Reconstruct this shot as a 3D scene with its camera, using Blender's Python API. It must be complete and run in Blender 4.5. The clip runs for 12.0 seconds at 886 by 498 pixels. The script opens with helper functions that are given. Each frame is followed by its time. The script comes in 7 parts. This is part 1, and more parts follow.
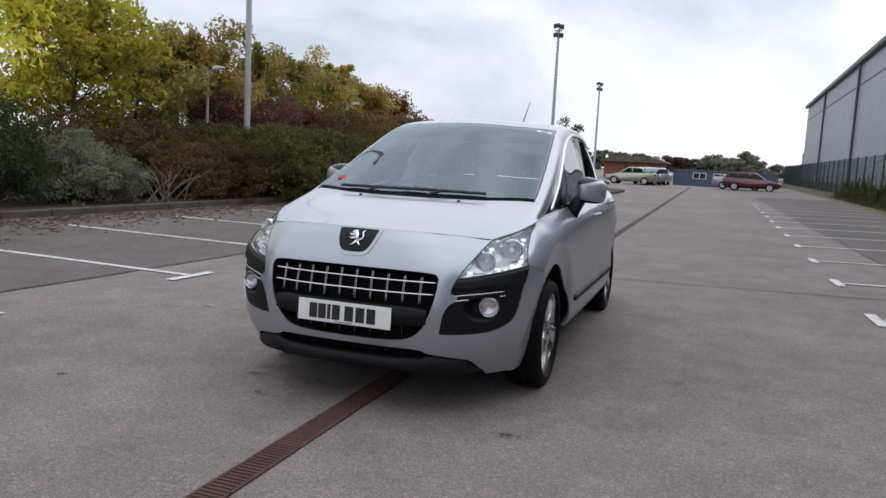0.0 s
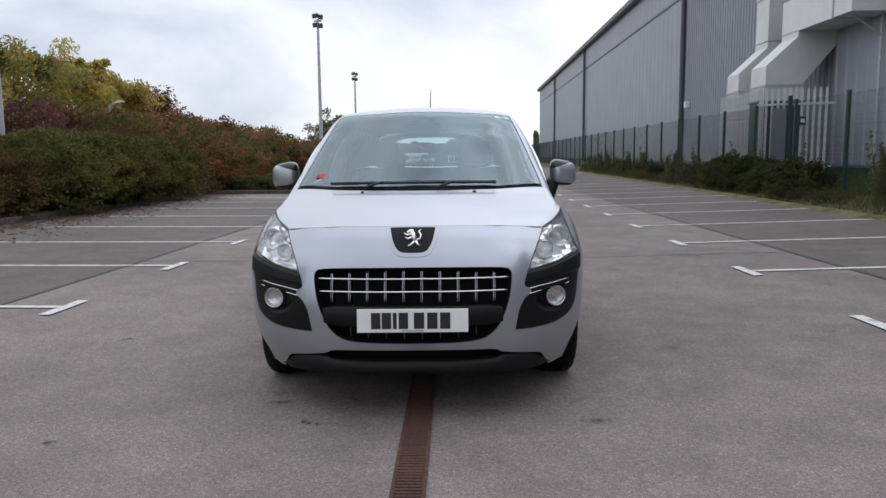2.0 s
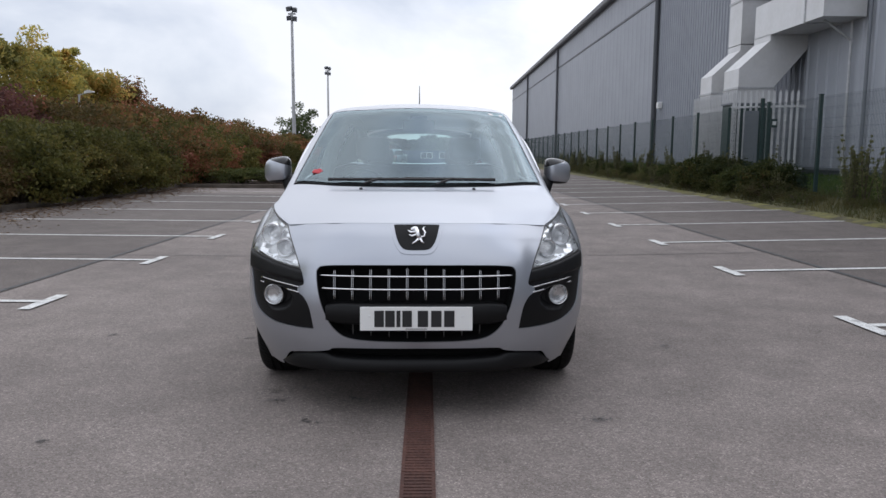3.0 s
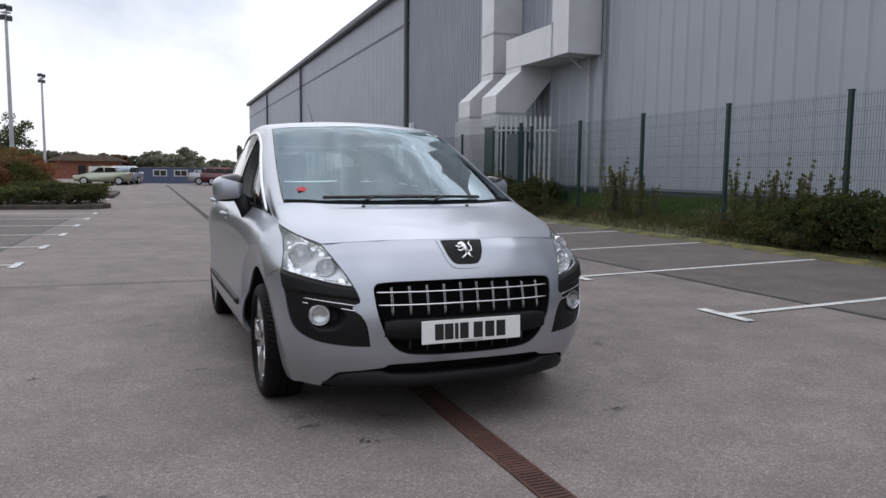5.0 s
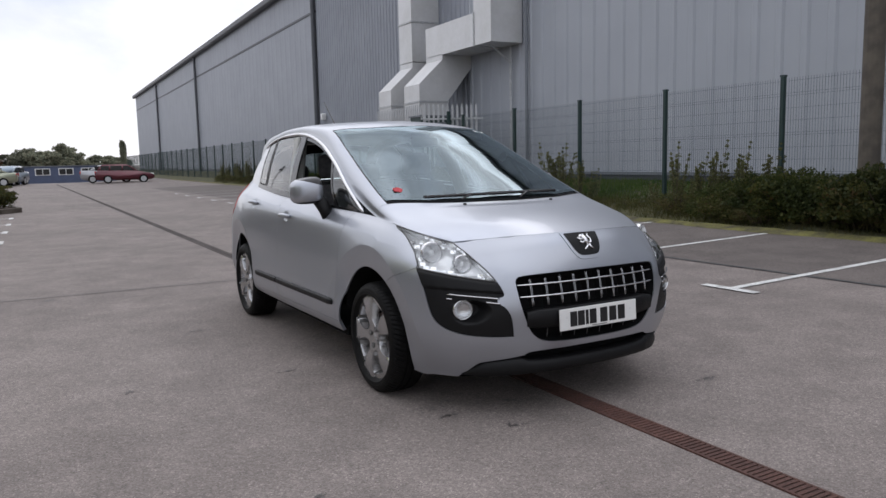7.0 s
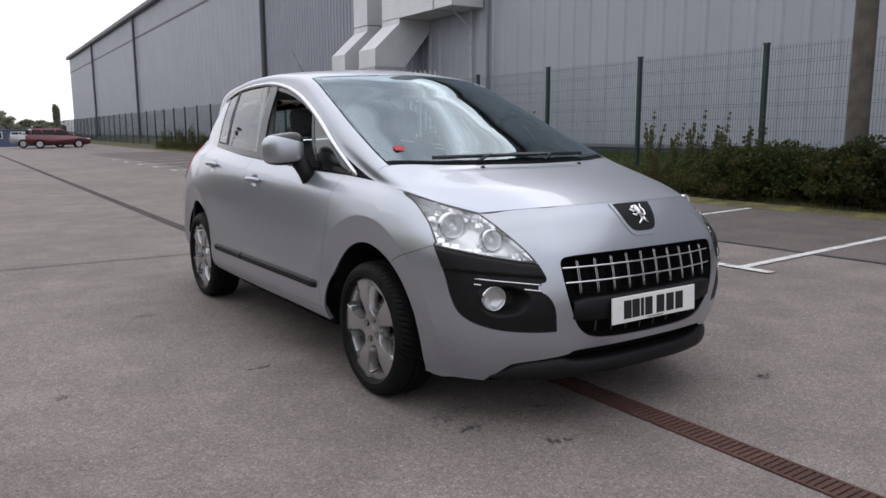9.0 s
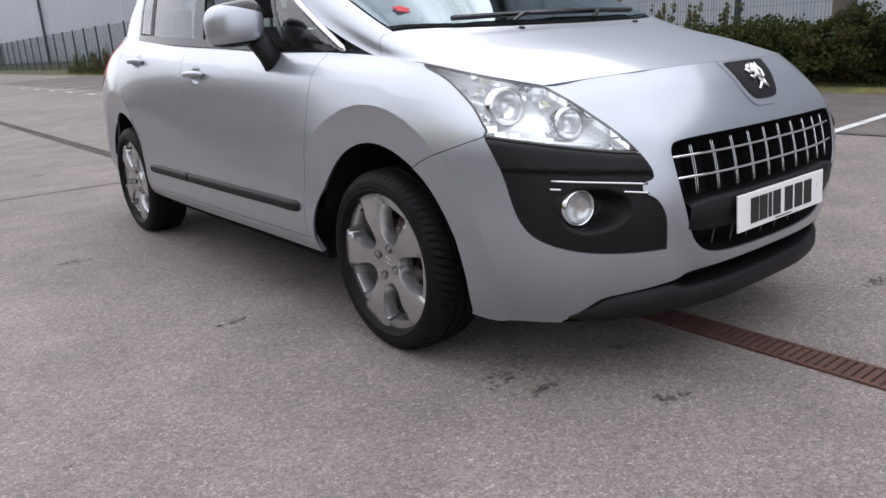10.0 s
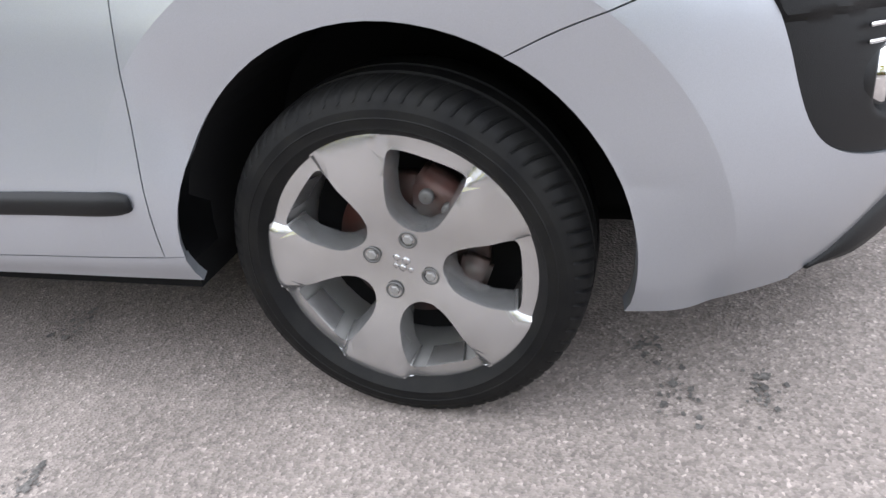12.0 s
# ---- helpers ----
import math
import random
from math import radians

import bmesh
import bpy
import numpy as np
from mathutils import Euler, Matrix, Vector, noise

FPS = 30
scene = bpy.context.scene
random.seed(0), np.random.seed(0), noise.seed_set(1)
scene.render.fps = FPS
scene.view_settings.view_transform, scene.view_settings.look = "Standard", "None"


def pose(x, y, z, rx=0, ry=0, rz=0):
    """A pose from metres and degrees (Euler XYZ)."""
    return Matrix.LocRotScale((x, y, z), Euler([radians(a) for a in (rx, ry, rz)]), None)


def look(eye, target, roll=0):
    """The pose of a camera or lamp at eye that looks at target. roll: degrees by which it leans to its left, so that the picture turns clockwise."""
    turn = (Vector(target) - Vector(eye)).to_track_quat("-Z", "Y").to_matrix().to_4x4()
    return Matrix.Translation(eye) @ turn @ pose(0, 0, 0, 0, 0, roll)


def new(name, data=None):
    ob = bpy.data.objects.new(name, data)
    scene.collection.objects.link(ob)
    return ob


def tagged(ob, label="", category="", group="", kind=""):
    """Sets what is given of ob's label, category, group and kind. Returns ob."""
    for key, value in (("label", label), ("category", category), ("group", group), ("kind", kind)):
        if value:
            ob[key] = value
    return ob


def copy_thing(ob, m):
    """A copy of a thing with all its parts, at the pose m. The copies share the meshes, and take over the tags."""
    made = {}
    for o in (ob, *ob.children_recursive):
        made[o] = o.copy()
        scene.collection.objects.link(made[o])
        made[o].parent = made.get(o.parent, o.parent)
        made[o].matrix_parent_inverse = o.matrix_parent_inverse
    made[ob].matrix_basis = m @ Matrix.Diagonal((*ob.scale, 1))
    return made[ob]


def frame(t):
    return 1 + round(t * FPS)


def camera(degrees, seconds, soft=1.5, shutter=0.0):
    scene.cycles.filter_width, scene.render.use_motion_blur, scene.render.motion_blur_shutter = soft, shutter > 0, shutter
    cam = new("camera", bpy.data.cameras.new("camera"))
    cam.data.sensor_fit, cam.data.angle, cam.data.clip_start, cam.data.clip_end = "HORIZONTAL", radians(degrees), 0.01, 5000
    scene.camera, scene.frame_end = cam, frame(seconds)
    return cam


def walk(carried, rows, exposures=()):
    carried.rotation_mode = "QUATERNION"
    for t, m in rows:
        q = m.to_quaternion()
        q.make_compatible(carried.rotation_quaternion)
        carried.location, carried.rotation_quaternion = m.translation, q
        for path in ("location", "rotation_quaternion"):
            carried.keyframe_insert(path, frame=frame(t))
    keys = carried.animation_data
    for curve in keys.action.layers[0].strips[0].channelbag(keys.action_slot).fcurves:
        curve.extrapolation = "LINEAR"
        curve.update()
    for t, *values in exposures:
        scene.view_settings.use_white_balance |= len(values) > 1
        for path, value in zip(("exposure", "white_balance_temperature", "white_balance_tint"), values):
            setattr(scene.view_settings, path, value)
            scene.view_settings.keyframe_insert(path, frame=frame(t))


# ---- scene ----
EXPOSURES = [(0.0, 0.09, 6420, 12), (3.5, 0.09, 6420, 12), (6.0, 0.12, 6500, 13), (9.0, 0.21, 6620, 13), (9.5, 0.42, 6620, 13), (10.0, 0.71, 6560, 13), (11.0, 1.16, 6460, 11), (12.0, 1.88, 6440, 10)]
cam = camera(61.4, 12.0, soft=1.5)
# seconds, eye, target, roll
ROWS = [
    (0, (1.792, -4.259, 1.309), (0.743, -1.472, 0.949), 2.90),
    (0.5, (1.395, -4.311, 1.298), (0.552, -1.452, 0.955), 2.01),
    (1, (0.978, -4.382, 1.276), (0.433, -1.451, 0.941), 0.78),
    (1.5, (0.613, -4.302, 1.268), (0.269, -1.345, 0.900), 0.01),
    (2, (0.300, -4.360, 1.271), (0.191, -1.386, 0.897), -0.58),
    (2.5, (0.168, -4.377, 1.276), (0.149, -1.402, 0.892), 0.22),
    (3, (0.140, -4.338, 1.274), (0.150, -1.363, 0.886), 0.33),
    (3.5, (-0.057, -4.340, 1.253), (0.135, -1.370, 0.876), 1.20),
    (3.7, (-0.217, -4.377, 1.257), (0.092, -1.417, 0.881), 1.01),
    (5.3, (-1.583, -4.149, 1.263), (-0.460, -1.382, 0.973), 0.09),
    (5.5, (-1.725, -4.080, 1.242), (-0.577, -1.323, 0.963), -0.41),
    (6, (-2.009, -3.884, 1.272), (-0.773, -1.168, 0.957), -1.33),
    (6.5, (-2.275, -3.868, 1.301), (-0.946, -1.209, 0.897), -1.14),
    (7, (-2.501, -3.942, 1.335), (-1.085, -1.322, 0.974), -1.25),
    (7.2, (-2.538, -3.982, 1.327), (-1.109, -1.362, 1.028), -1.29),
    (8.8, (-2.412, -3.282, 1.246), (-0.861, -0.753, 0.805), -0.27),
    (9, (-2.403, -3.093, 1.245), (-0.811, -0.595, 0.771), -0.21),
    (9.5, (-2.297, -2.621, 1.185), (-0.704, -0.167, 0.518), -4.00),
    (10, (-2.174, -2.126, 1.058), (-0.445, 0.183, 0.233), -3.44),
    (10.5, (-2.038, -1.653, 1.075), (-0.178, 0.458, 0.034), -2.09),
    (11, (-2.035, -1.163, 1.040), (0.114, 0.601, -0.086), -6.37),
    (11.5, (-1.943, -0.770, 0.978), (0.337, 0.682, -0.323), -8.04),
    (12, (-1.869, -0.493, 0.937), (0.603, 0.439, -0.483), -7.62),
]
walk(cam, [(t, look(eye, target, roll)) for t, eye, target, roll in ROWS], exposures=EXPOSURES)

# ---- world and sun: bright overcast sky with broken cloud ----
world = bpy.data.worlds.new("overcast_sky")
scene.world = world
world.use_nodes = True
wn, wl = world.node_tree.nodes, world.node_tree.links
wn.clear()
w_out = wn.new("ShaderNodeOutputWorld")
w_bg = wn.new("ShaderNodeBackground")
w_sky = wn.new("ShaderNodeTexSky")
w_sky.sky_type = "NISHITA"
w_sky.sun_disc = False
w_sky.sun_elevation = radians(41)
w_sky.sun_rotation = radians(48)
w_skymul = wn.new("ShaderNodeVectorMath")
w_skymul.operation = "SCALE"
w_skymul.inputs["Scale"].default_value = 0.12
w_co = wn.new("ShaderNodeTexCoord")
w_sep = wn.new("ShaderNodeSeparateXYZ")
w_abs = wn.new("ShaderNodeMath")
w_abs.operation = "ABSOLUTE"
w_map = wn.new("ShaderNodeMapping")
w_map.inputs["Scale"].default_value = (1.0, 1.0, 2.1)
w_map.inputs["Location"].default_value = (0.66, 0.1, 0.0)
w_noise = wn.new("ShaderNodeTexNoise")
w_noise.inputs["Scale"].default_value = 2.6
w_noise.inputs["Detail"].default_value = 9
w_noise.inputs["Roughness"].default_value = 0.52
w_noise.inputs["Distortion"].default_value = 0.25
w_ramp = wn.new("ShaderNodeValToRGB")
w_ramp.color_ramp.elements[0].position = 0.35
w_ramp.color_ramp.elements[0].color = (0.62, 0.69, 0.82, 1)
w_ramp.color_ramp.elements[1].position = 0.58
w_ramp.color_ramp.elements[1].color = (1.06, 1.09, 1.15, 1)
w_mid = w_ramp.color_ramp.elements.new(0.46)
w_mid.color = (0.84, 0.895, 0.985, 1)
w_mix = wn.new("ShaderNodeMix")
w_mix.data_type = "RGBA"
w_mix.inputs["Factor"].default_value = 0.9
wl.new(w_co.outputs["Generated"], w_sep.inputs[0])
wl.new(w_sep.outputs["Z"], w_abs.inputs[0])
wl.new(w_co.outputs["Generated"], w_map.inputs["Vector"])
wl.new(w_map.outputs[0], w_noise.inputs["Vector"])
wl.new(w_noise.outputs["Fac"], w_ramp.inputs["Fac"])
wl.new(w_sky.outputs[0], w_skymul.inputs[0])
wl.new(w_skymul.outputs[0], w_mix.inputs["A"])
wl.new(w_ramp.outputs["Color"], w_mix.inputs["B"])
w_lift = wn.new("ShaderNodeMapRange")
w_lift.inputs["From Min"].default_value, w_lift.inputs["From Max"].default_value = 0.22, 0.9
w_lift.inputs["To Min"].default_value, w_lift.inputs["To Max"].default_value = 0.93, 1.30
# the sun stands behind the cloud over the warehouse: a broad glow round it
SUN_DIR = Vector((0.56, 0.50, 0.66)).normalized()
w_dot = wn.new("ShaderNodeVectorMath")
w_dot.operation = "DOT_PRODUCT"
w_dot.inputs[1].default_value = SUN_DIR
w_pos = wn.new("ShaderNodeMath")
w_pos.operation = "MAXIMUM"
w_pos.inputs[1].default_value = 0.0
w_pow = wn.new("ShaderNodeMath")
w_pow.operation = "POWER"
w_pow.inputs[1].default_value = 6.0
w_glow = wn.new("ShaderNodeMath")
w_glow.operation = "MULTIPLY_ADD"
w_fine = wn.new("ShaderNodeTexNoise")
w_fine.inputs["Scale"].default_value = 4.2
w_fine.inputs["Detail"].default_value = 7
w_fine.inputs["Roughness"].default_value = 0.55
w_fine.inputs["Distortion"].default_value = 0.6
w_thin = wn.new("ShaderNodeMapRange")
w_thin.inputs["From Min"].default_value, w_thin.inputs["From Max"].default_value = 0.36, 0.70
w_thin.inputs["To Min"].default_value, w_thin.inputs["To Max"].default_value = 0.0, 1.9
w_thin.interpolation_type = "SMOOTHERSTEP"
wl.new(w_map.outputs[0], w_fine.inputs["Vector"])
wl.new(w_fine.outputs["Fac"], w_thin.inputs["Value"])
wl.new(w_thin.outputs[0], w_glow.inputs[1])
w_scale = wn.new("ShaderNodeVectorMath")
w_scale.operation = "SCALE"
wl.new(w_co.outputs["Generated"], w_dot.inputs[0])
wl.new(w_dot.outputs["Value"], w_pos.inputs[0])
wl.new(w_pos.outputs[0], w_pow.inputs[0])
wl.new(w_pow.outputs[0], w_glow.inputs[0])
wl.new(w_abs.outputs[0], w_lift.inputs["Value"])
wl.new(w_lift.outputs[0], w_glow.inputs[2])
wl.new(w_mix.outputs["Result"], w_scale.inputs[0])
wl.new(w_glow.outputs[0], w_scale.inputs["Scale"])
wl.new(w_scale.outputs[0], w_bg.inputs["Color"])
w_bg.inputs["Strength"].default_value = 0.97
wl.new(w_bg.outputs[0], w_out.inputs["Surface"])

sun_data = bpy.data.lights.new("sun", "SUN")
sun_data.energy = 0.5
sun_data.angle = radians(150)
sun_data.color = (1.0, 0.96, 0.9)
sun = new("sun", sun_data)
sun.matrix_world = look(SUN_DIR * 60, (0, 0, 0))


# ---- materials ----
def mat(name, color, rough=0.6, metal=0.0, color2=None, scale=6.0, fine=0.0, bump=0.0, bump_scale=60.0, vary=0.0, island=False,
        coat=0.0, spec=0.5, stops=(0.35, 0.65), detail=6.0, coords="Object"):
    """A principled material: two colours mixed by a noise, a finer grain, a bump, and a change from piece to piece."""
    m = bpy.data.materials.new(name)
    m.use_nodes = True
    n, l = m.node_tree.nodes, m.node_tree.links
    b = n["Principled BSDF"]
    b.inputs["Roughness"].default_value = rough
    b.inputs["Metallic"].default_value = metal
    b.inputs["Specular IOR Level"].default_value = spec
    b.inputs["Coat Weight"].default_value = coat
    b.inputs["Coat Roughness"].default_value = 0.03
    b.inputs["Base Color"].default_value = (*color, 1)
    co = n.new("ShaderNodeTexCoord")
    out = None
    if color2:
        t = n.new("ShaderNodeTexNoise")
        t.inputs["Scale"].default_value = scale
        t.inputs["Detail"].default_value = detail
        l.new(co.outputs[coords], t.inputs["Vector"])
        r = n.new("ShaderNodeValToRGB")
        r.color_ramp.elements[0].position, r.color_ramp.elements[1].position = stops
        r.color_ramp.elements[0].color = (*color, 1)
        r.color_ramp.elements[1].color = (*color2, 1)
        l.new(t.outputs["Fac"], r.inputs["Fac"])
        out = r.outputs["Color"]
    if fine:
        t = n.new("ShaderNodeTexNoise")
        t.inputs["Scale"].default_value = bump_scale
        t.inputs["Detail"].default_value = 3
        l.new(co.outputs[coords], t.inputs["Vector"])
        mr = n.new("ShaderNodeMapRange")
        mr.inputs["From Min"].default_value, mr.inputs["From Max"].default_value = 0.3, 0.7
        mr.inputs["To Min"].default_value, mr.inputs["To Max"].default_value = 1 - fine, 1 + fine
        l.new(t.outputs["Fac"], mr.inputs["Value"])
        s = n.new("ShaderNodeVectorMath")
        s.operation = "SCALE"
        s.inputs[0].default_value = color
        if out:
            l.new(out, s.inputs[0])
        l.new(mr.outputs[0], s.inputs["Scale"])
        out = s.outputs[0]
    if vary:
        src = n.new("ShaderNodeNewGeometry").outputs["Random Per Island"] if island else n.new("ShaderNodeObjectInfo").outputs["Random"]
        mr = n.new("ShaderNodeMapRange")
        mr.inputs["To Min"].default_value, mr.inputs["To Max"].default_value = 1 - vary, 1 + vary
        l.new(src, mr.inputs["Value"])
        s = n.new("ShaderNodeVectorMath")
        s.operation = "SCALE"
        s.inputs[0].default_value = color
        if out:
            l.new(out, s.inputs[0])
        l.new(mr.outputs[0], s.inputs["Scale"])
        out = s.outputs[0]
    if out:
        l.new(out, b.inputs["Base Color"])
    if bump:
        t = n.new("ShaderNodeTexNoise")
        t.inputs["Scale"].default_value = bump_scale
        t.inputs["Detail"].default_value = 4
        l.new(co.outputs[coords], t.inputs["Vector"])
        bp = n.new("ShaderNodeBump")
        bp.inputs["Strength"].default_value = bump
        bp.inputs["Distance"].default_value = 0.01
        l.new(t.outputs["Fac"], bp.inputs["Height"])
        l.new(bp.outputs[0], b.inputs["Normal"])
    return m


def pane(name, tint, gloss=1.0, ior=1.5):
    """A clear sheet: see-through with a mirror share that grows towards grazing angles."""
    m = bpy.data.materials.new(name)
    m.use_nodes = True
    n, l = m.node_tree.nodes, m.node_tree.links
    n.remove(n["Principled BSDF"])
    out = n["Material Output"]
    tr, gl, mx, fr = (n.new("ShaderNode" + k) for k in ("BsdfTransparent", "BsdfGlossy", "MixShader", "Fresnel"))
    tr.inputs["Color"].default_value = (*tint, 1)
    gl.inputs["Color"].default_value = (*gloss, 1) if isinstance(gloss, tuple) else (gloss, gloss, gloss, 1)
    gl.inputs["Roughness"].default_value = 0.01
    fr.inputs["IOR"].default_value = ior
    l.new(fr.outputs[0], mx.inputs[0])
    l.new(tr.outputs[0], mx.inputs[1])
    l.new(gl.outputs[0], mx.inputs[2])
    l.new(mx.outputs[0], out.inputs["Surface"])
    return m


def leafy(name, stops, rough=0.65):
    """Foliage whose leaves take their colour, each its own, from a short ramp of (position, colour)."""
    m = bpy.data.materials.new(name)
    m.use_nodes = True
    n, l = m.node_tree.nodes, m.node_tree.links
    b = n["Principled BSDF"]
    b.inputs["Roughness"].default_value = rough
    b.inputs["Specular IOR Level"].default_value = 0.25
    g = n.new("ShaderNodeNewGeometry")
    oi = n.new("ShaderNodeObjectInfo")
    ns = n.new("ShaderNodeTexNoise")
    ns.inputs["Scale"].default_value = 0.9
    ns.inputs["Detail"].default_value = 3
    co = n.new("ShaderNodeTexCoord")
    l.new(co.outputs["Object"], ns.inputs["Vector"])
    a = n.new("ShaderNodeMath")
    a.operation = "MULTIPLY_ADD"
    a.inputs[1].default_value = 0.45
    l.new(g.outputs["Random Per Island"], a.inputs[0])
    a2 = n.new("ShaderNodeMath")
    a2.operation = "MULTIPLY_ADD"
    a2.inputs[1].default_value = 1.3
    a2.inputs[2].default_value = -0.38
    l.new(ns.outputs["Fac"], a2.inputs[0])
    l.new(a2.outputs[0], a.inputs[2])
    r = n.new("ShaderNodeValToRGB")
    el = r.color_ramp.elements
    while len(el) < len(stops):
        el.new(0.5)
    for e, (p, c) in zip(el, stops):
        e.position, e.color = p, (*c, 1)
    l.new(a.outputs[0], r.inputs["Fac"])
    mr = n.new("ShaderNodeMapRange")
    mr.inputs["To Min"].default_value, mr.inputs["To Max"].default_value = 0.62, 1.28
    l.new(oi.outputs["Random"], mr.inputs["Value"])
    s = n.new("ShaderNodeVectorMath")
    s.operation = "SCALE"
    l.new(r.outputs["Color"], s.inputs[0])
    l.new(mr.outputs[0], s.inputs["Scale"])
    l.new(s.outputs[0], b.inputs["Base Color"])
    tl, mx = n.new("ShaderNodeBsdfTranslucent"), n.new("ShaderNodeMixShader")
    mx.inputs[0].default_value = 0.45
    l.new(s.outputs[0], tl.inputs["Color"])
    l.new(b.outputs[0], mx.inputs[1])
    l.new(tl.outputs[0], mx.inputs[2])
    l.new(mx.outputs[0], n["Material Output"].inputs["Surface"])
    return m


def asphalt_material(name, base):
    """Worn grey asphalt: pale chippings in a darker binder, broad stains, scattered dark oil marks."""
    m = bpy.data.materials.new(name)
    m.use_nodes = True
    n, l = m.node_tree.nodes, m.node_tree.links
    b = n["Principled BSDF"]
    b.inputs["Roughness"].default_value = 0.85
    b.inputs["Specular IOR Level"].default_value = 0.3
    co = n.new("ShaderNodeTexCoord")

    def noise_tex(scale, detail=5.0, rough=0.55):
        t = n.new("ShaderNodeTexNoise")
        t.inputs["Scale"].default_value, t.inputs["Detail"].default_value, t.inputs["Roughness"].default_value = scale, detail, rough
        l.new(co.outputs["Object"], t.inputs["Vector"])
        return t.outputs["Fac"]

    def ramp(fac, *stops):
        r = n.new("ShaderNodeValToRGB")
        el = r.color_ramp.elements
        while len(el) < len(stops):
            el.new(0.5)
        for e, (p, c) in zip(el, stops):
            e.position, e.color = p, (c, c, c, 1)
        l.new(fac, r.inputs["Fac"])
        return r.outputs["Color"]

    def mul(a, c):
        x = n.new("ShaderNodeMix")
        x.data_type, x.blend_type = "RGBA", "MULTIPLY"
        x.inputs["Factor"].default_value = 1
        l.new(a, x.inputs["A"])
        l.new(c, x.inputs["B"])
        return x.outputs["Result"]

    vo = n.new("ShaderNodeTexVoronoi")
    vo.inputs["Scale"].default_value = 165
    l.new(co.outputs["Object"], vo.inputs["Vector"])
    hs = n.new("ShaderNodeSeparateColor")
    l.new(vo.outputs["Color"], hs.inputs[0])
    chips = ramp(hs.outputs[0], (0.0, 0.66), (0.5, 0.94), (0.84, 1.10), (0.95, 1.25), (1.0, 1.65))
    tone = ramp(noise_tex(0.35, 6), (0.3, 0.82), (0.7, 1.12))
    patch = ramp(noise_tex(2.3, 6, 0.62), (0.30, 0.80), (0.7, 1.12))
    grit = ramp(noise_tex(38, 4, 0.7), (0.3, 0.82), (0.7, 1.18))
    spots = ramp(noise_tex(4.1, 5, 0.75), (0.0, 0.35), (0.285, 0.55), (0.33, 1.0))
    rgb = n.new("ShaderNodeRGB")
    rgb.outputs[0].default_value = (*base, 1)
    out = rgb.outputs[0]
    for c in (chips, tone, patch, grit, spots):
        out = mul(out, c)
    l.new(out, b.inputs["Base Color"])
    bp = n.new("ShaderNodeBump")
    bp.inputs["Strength"].default_value = 0.42
    bp.inputs["Distance"].default_value = 0.005
    l.new(vo.outputs["Distance"], bp.inputs["Height"])
    l.new(bp.outputs[0], b.inputs["Normal"])
    return m


ASPHALT = asphalt_material("worn_asphalt", (0.230, 0.198, 0.182))
BAY_ASPHALT = asphalt_material("older_dark_asphalt", (0.152, 0.131, 0.120))
PAINT_LINE = mat("worn_white_line_paint", (0.64, 0.64, 0.62), 0.8, color2=(0.34, 0.33, 0.32), scale=9, fine=0.25, bump=0.3, bump_scale=70, stops=(0.5, 0.72))
TAR = mat("dark_tar_joint", (0.035, 0.034, 0.034), 0.7, color2=(0.08, 0.078, 0.075), scale=14, fine=0.2)
OIL = mat("old_oil_on_asphalt", (0.06, 0.056, 0.053), 0.6, color2=(0.125, 0.115, 0.108), scale=28, fine=0.35, bump_scale=150, bump=0.3)
RUST = mat("rusty_cast_iron", (0.105, 0.048, 0.036), 0.85, color2=(0.068, 0.032, 0.026), scale=9, fine=0.3, bump=0.5, bump_scale=90, vary=0.18)
DULL_IRON = mat("dull_cast_iron", (0.062, 0.050, 0.046), 0.85, color2=(0.085, 0.070, 0.064), scale=7, fine=0.3, bump=0.4, bump_scale=90, vary=0.15)
SLOT_SHADE = mat("drain_slot_shade", (0.030, 0.017, 0.013), 0.9)
KERB = mat("weathered_concrete_kerb", (0.105, 0.088, 0.073), 0.9, color2=(0.06, 0.048, 0.038), scale=5, fine=0.2, bump=0.4, bump_scale=60)
SOIL = mat("soil_with_leaf_litter", (0.045, 0.032, 0.022), 0.95, color2=(0.11, 0.065, 0.045), scale=7, fine=0.4, bump=0.8, bump_scale=40)
VERGE = mat("rough_grass_soil", (0.05, 0.055, 0.022), 0.95, color2=(0.085, 0.075, 0.03), scale=4, fine=0.4, bump=0.8, bump_scale=35)
MOSS = mat("mossy_verge_edge", (0.165, 0.155, 0.042), 0.95, color2=(0.06, 0.052, 0.03), scale=3.2, fine=0.4, bump=0.6, bump_scale=45)
CLAD = mat("grey_profiled_cladding", (0.282, 0.300, 0.337), 0.5, color2=(0.255, 0.273, 0.309), scale=0.5, fine=0.03, bump_scale=3)
CLAD_LIGHT = mat("light_grey_cladding", (0.362, 0.383, 0.42), 0.5, color2=(0.332, 0.353, 0.39), scale=0.5)
GUTTER = mat("dark_grey_gutter", (0.07, 0.075, 0.085), 0.5)
FLASHING = mat("grey_flashing", (0.16, 0.175, 0.195), 0.5)
DUCT = mat("galvanised_duct", (0.64, 0.64, 0.645), 0.42, 0.25, color2=(0.57, 0.57, 0.565), scale=1.1, fine=0.03, bump_scale=8)
GREEN_METAL = mat("dark_green_powder_coat", (0.012, 0.035, 0.032), 0.5)
GALV = mat("galvanised_steel", (0.50, 0.51, 0.52), 0.5, 0.3, color2=(0.40, 0.41, 0.42), scale=8)
MAST = mat("painted_steel_mast", (0.45, 0.46, 0.47), 0.5, 0.2, color2=(0.38, 0.39, 0.40), scale=3)
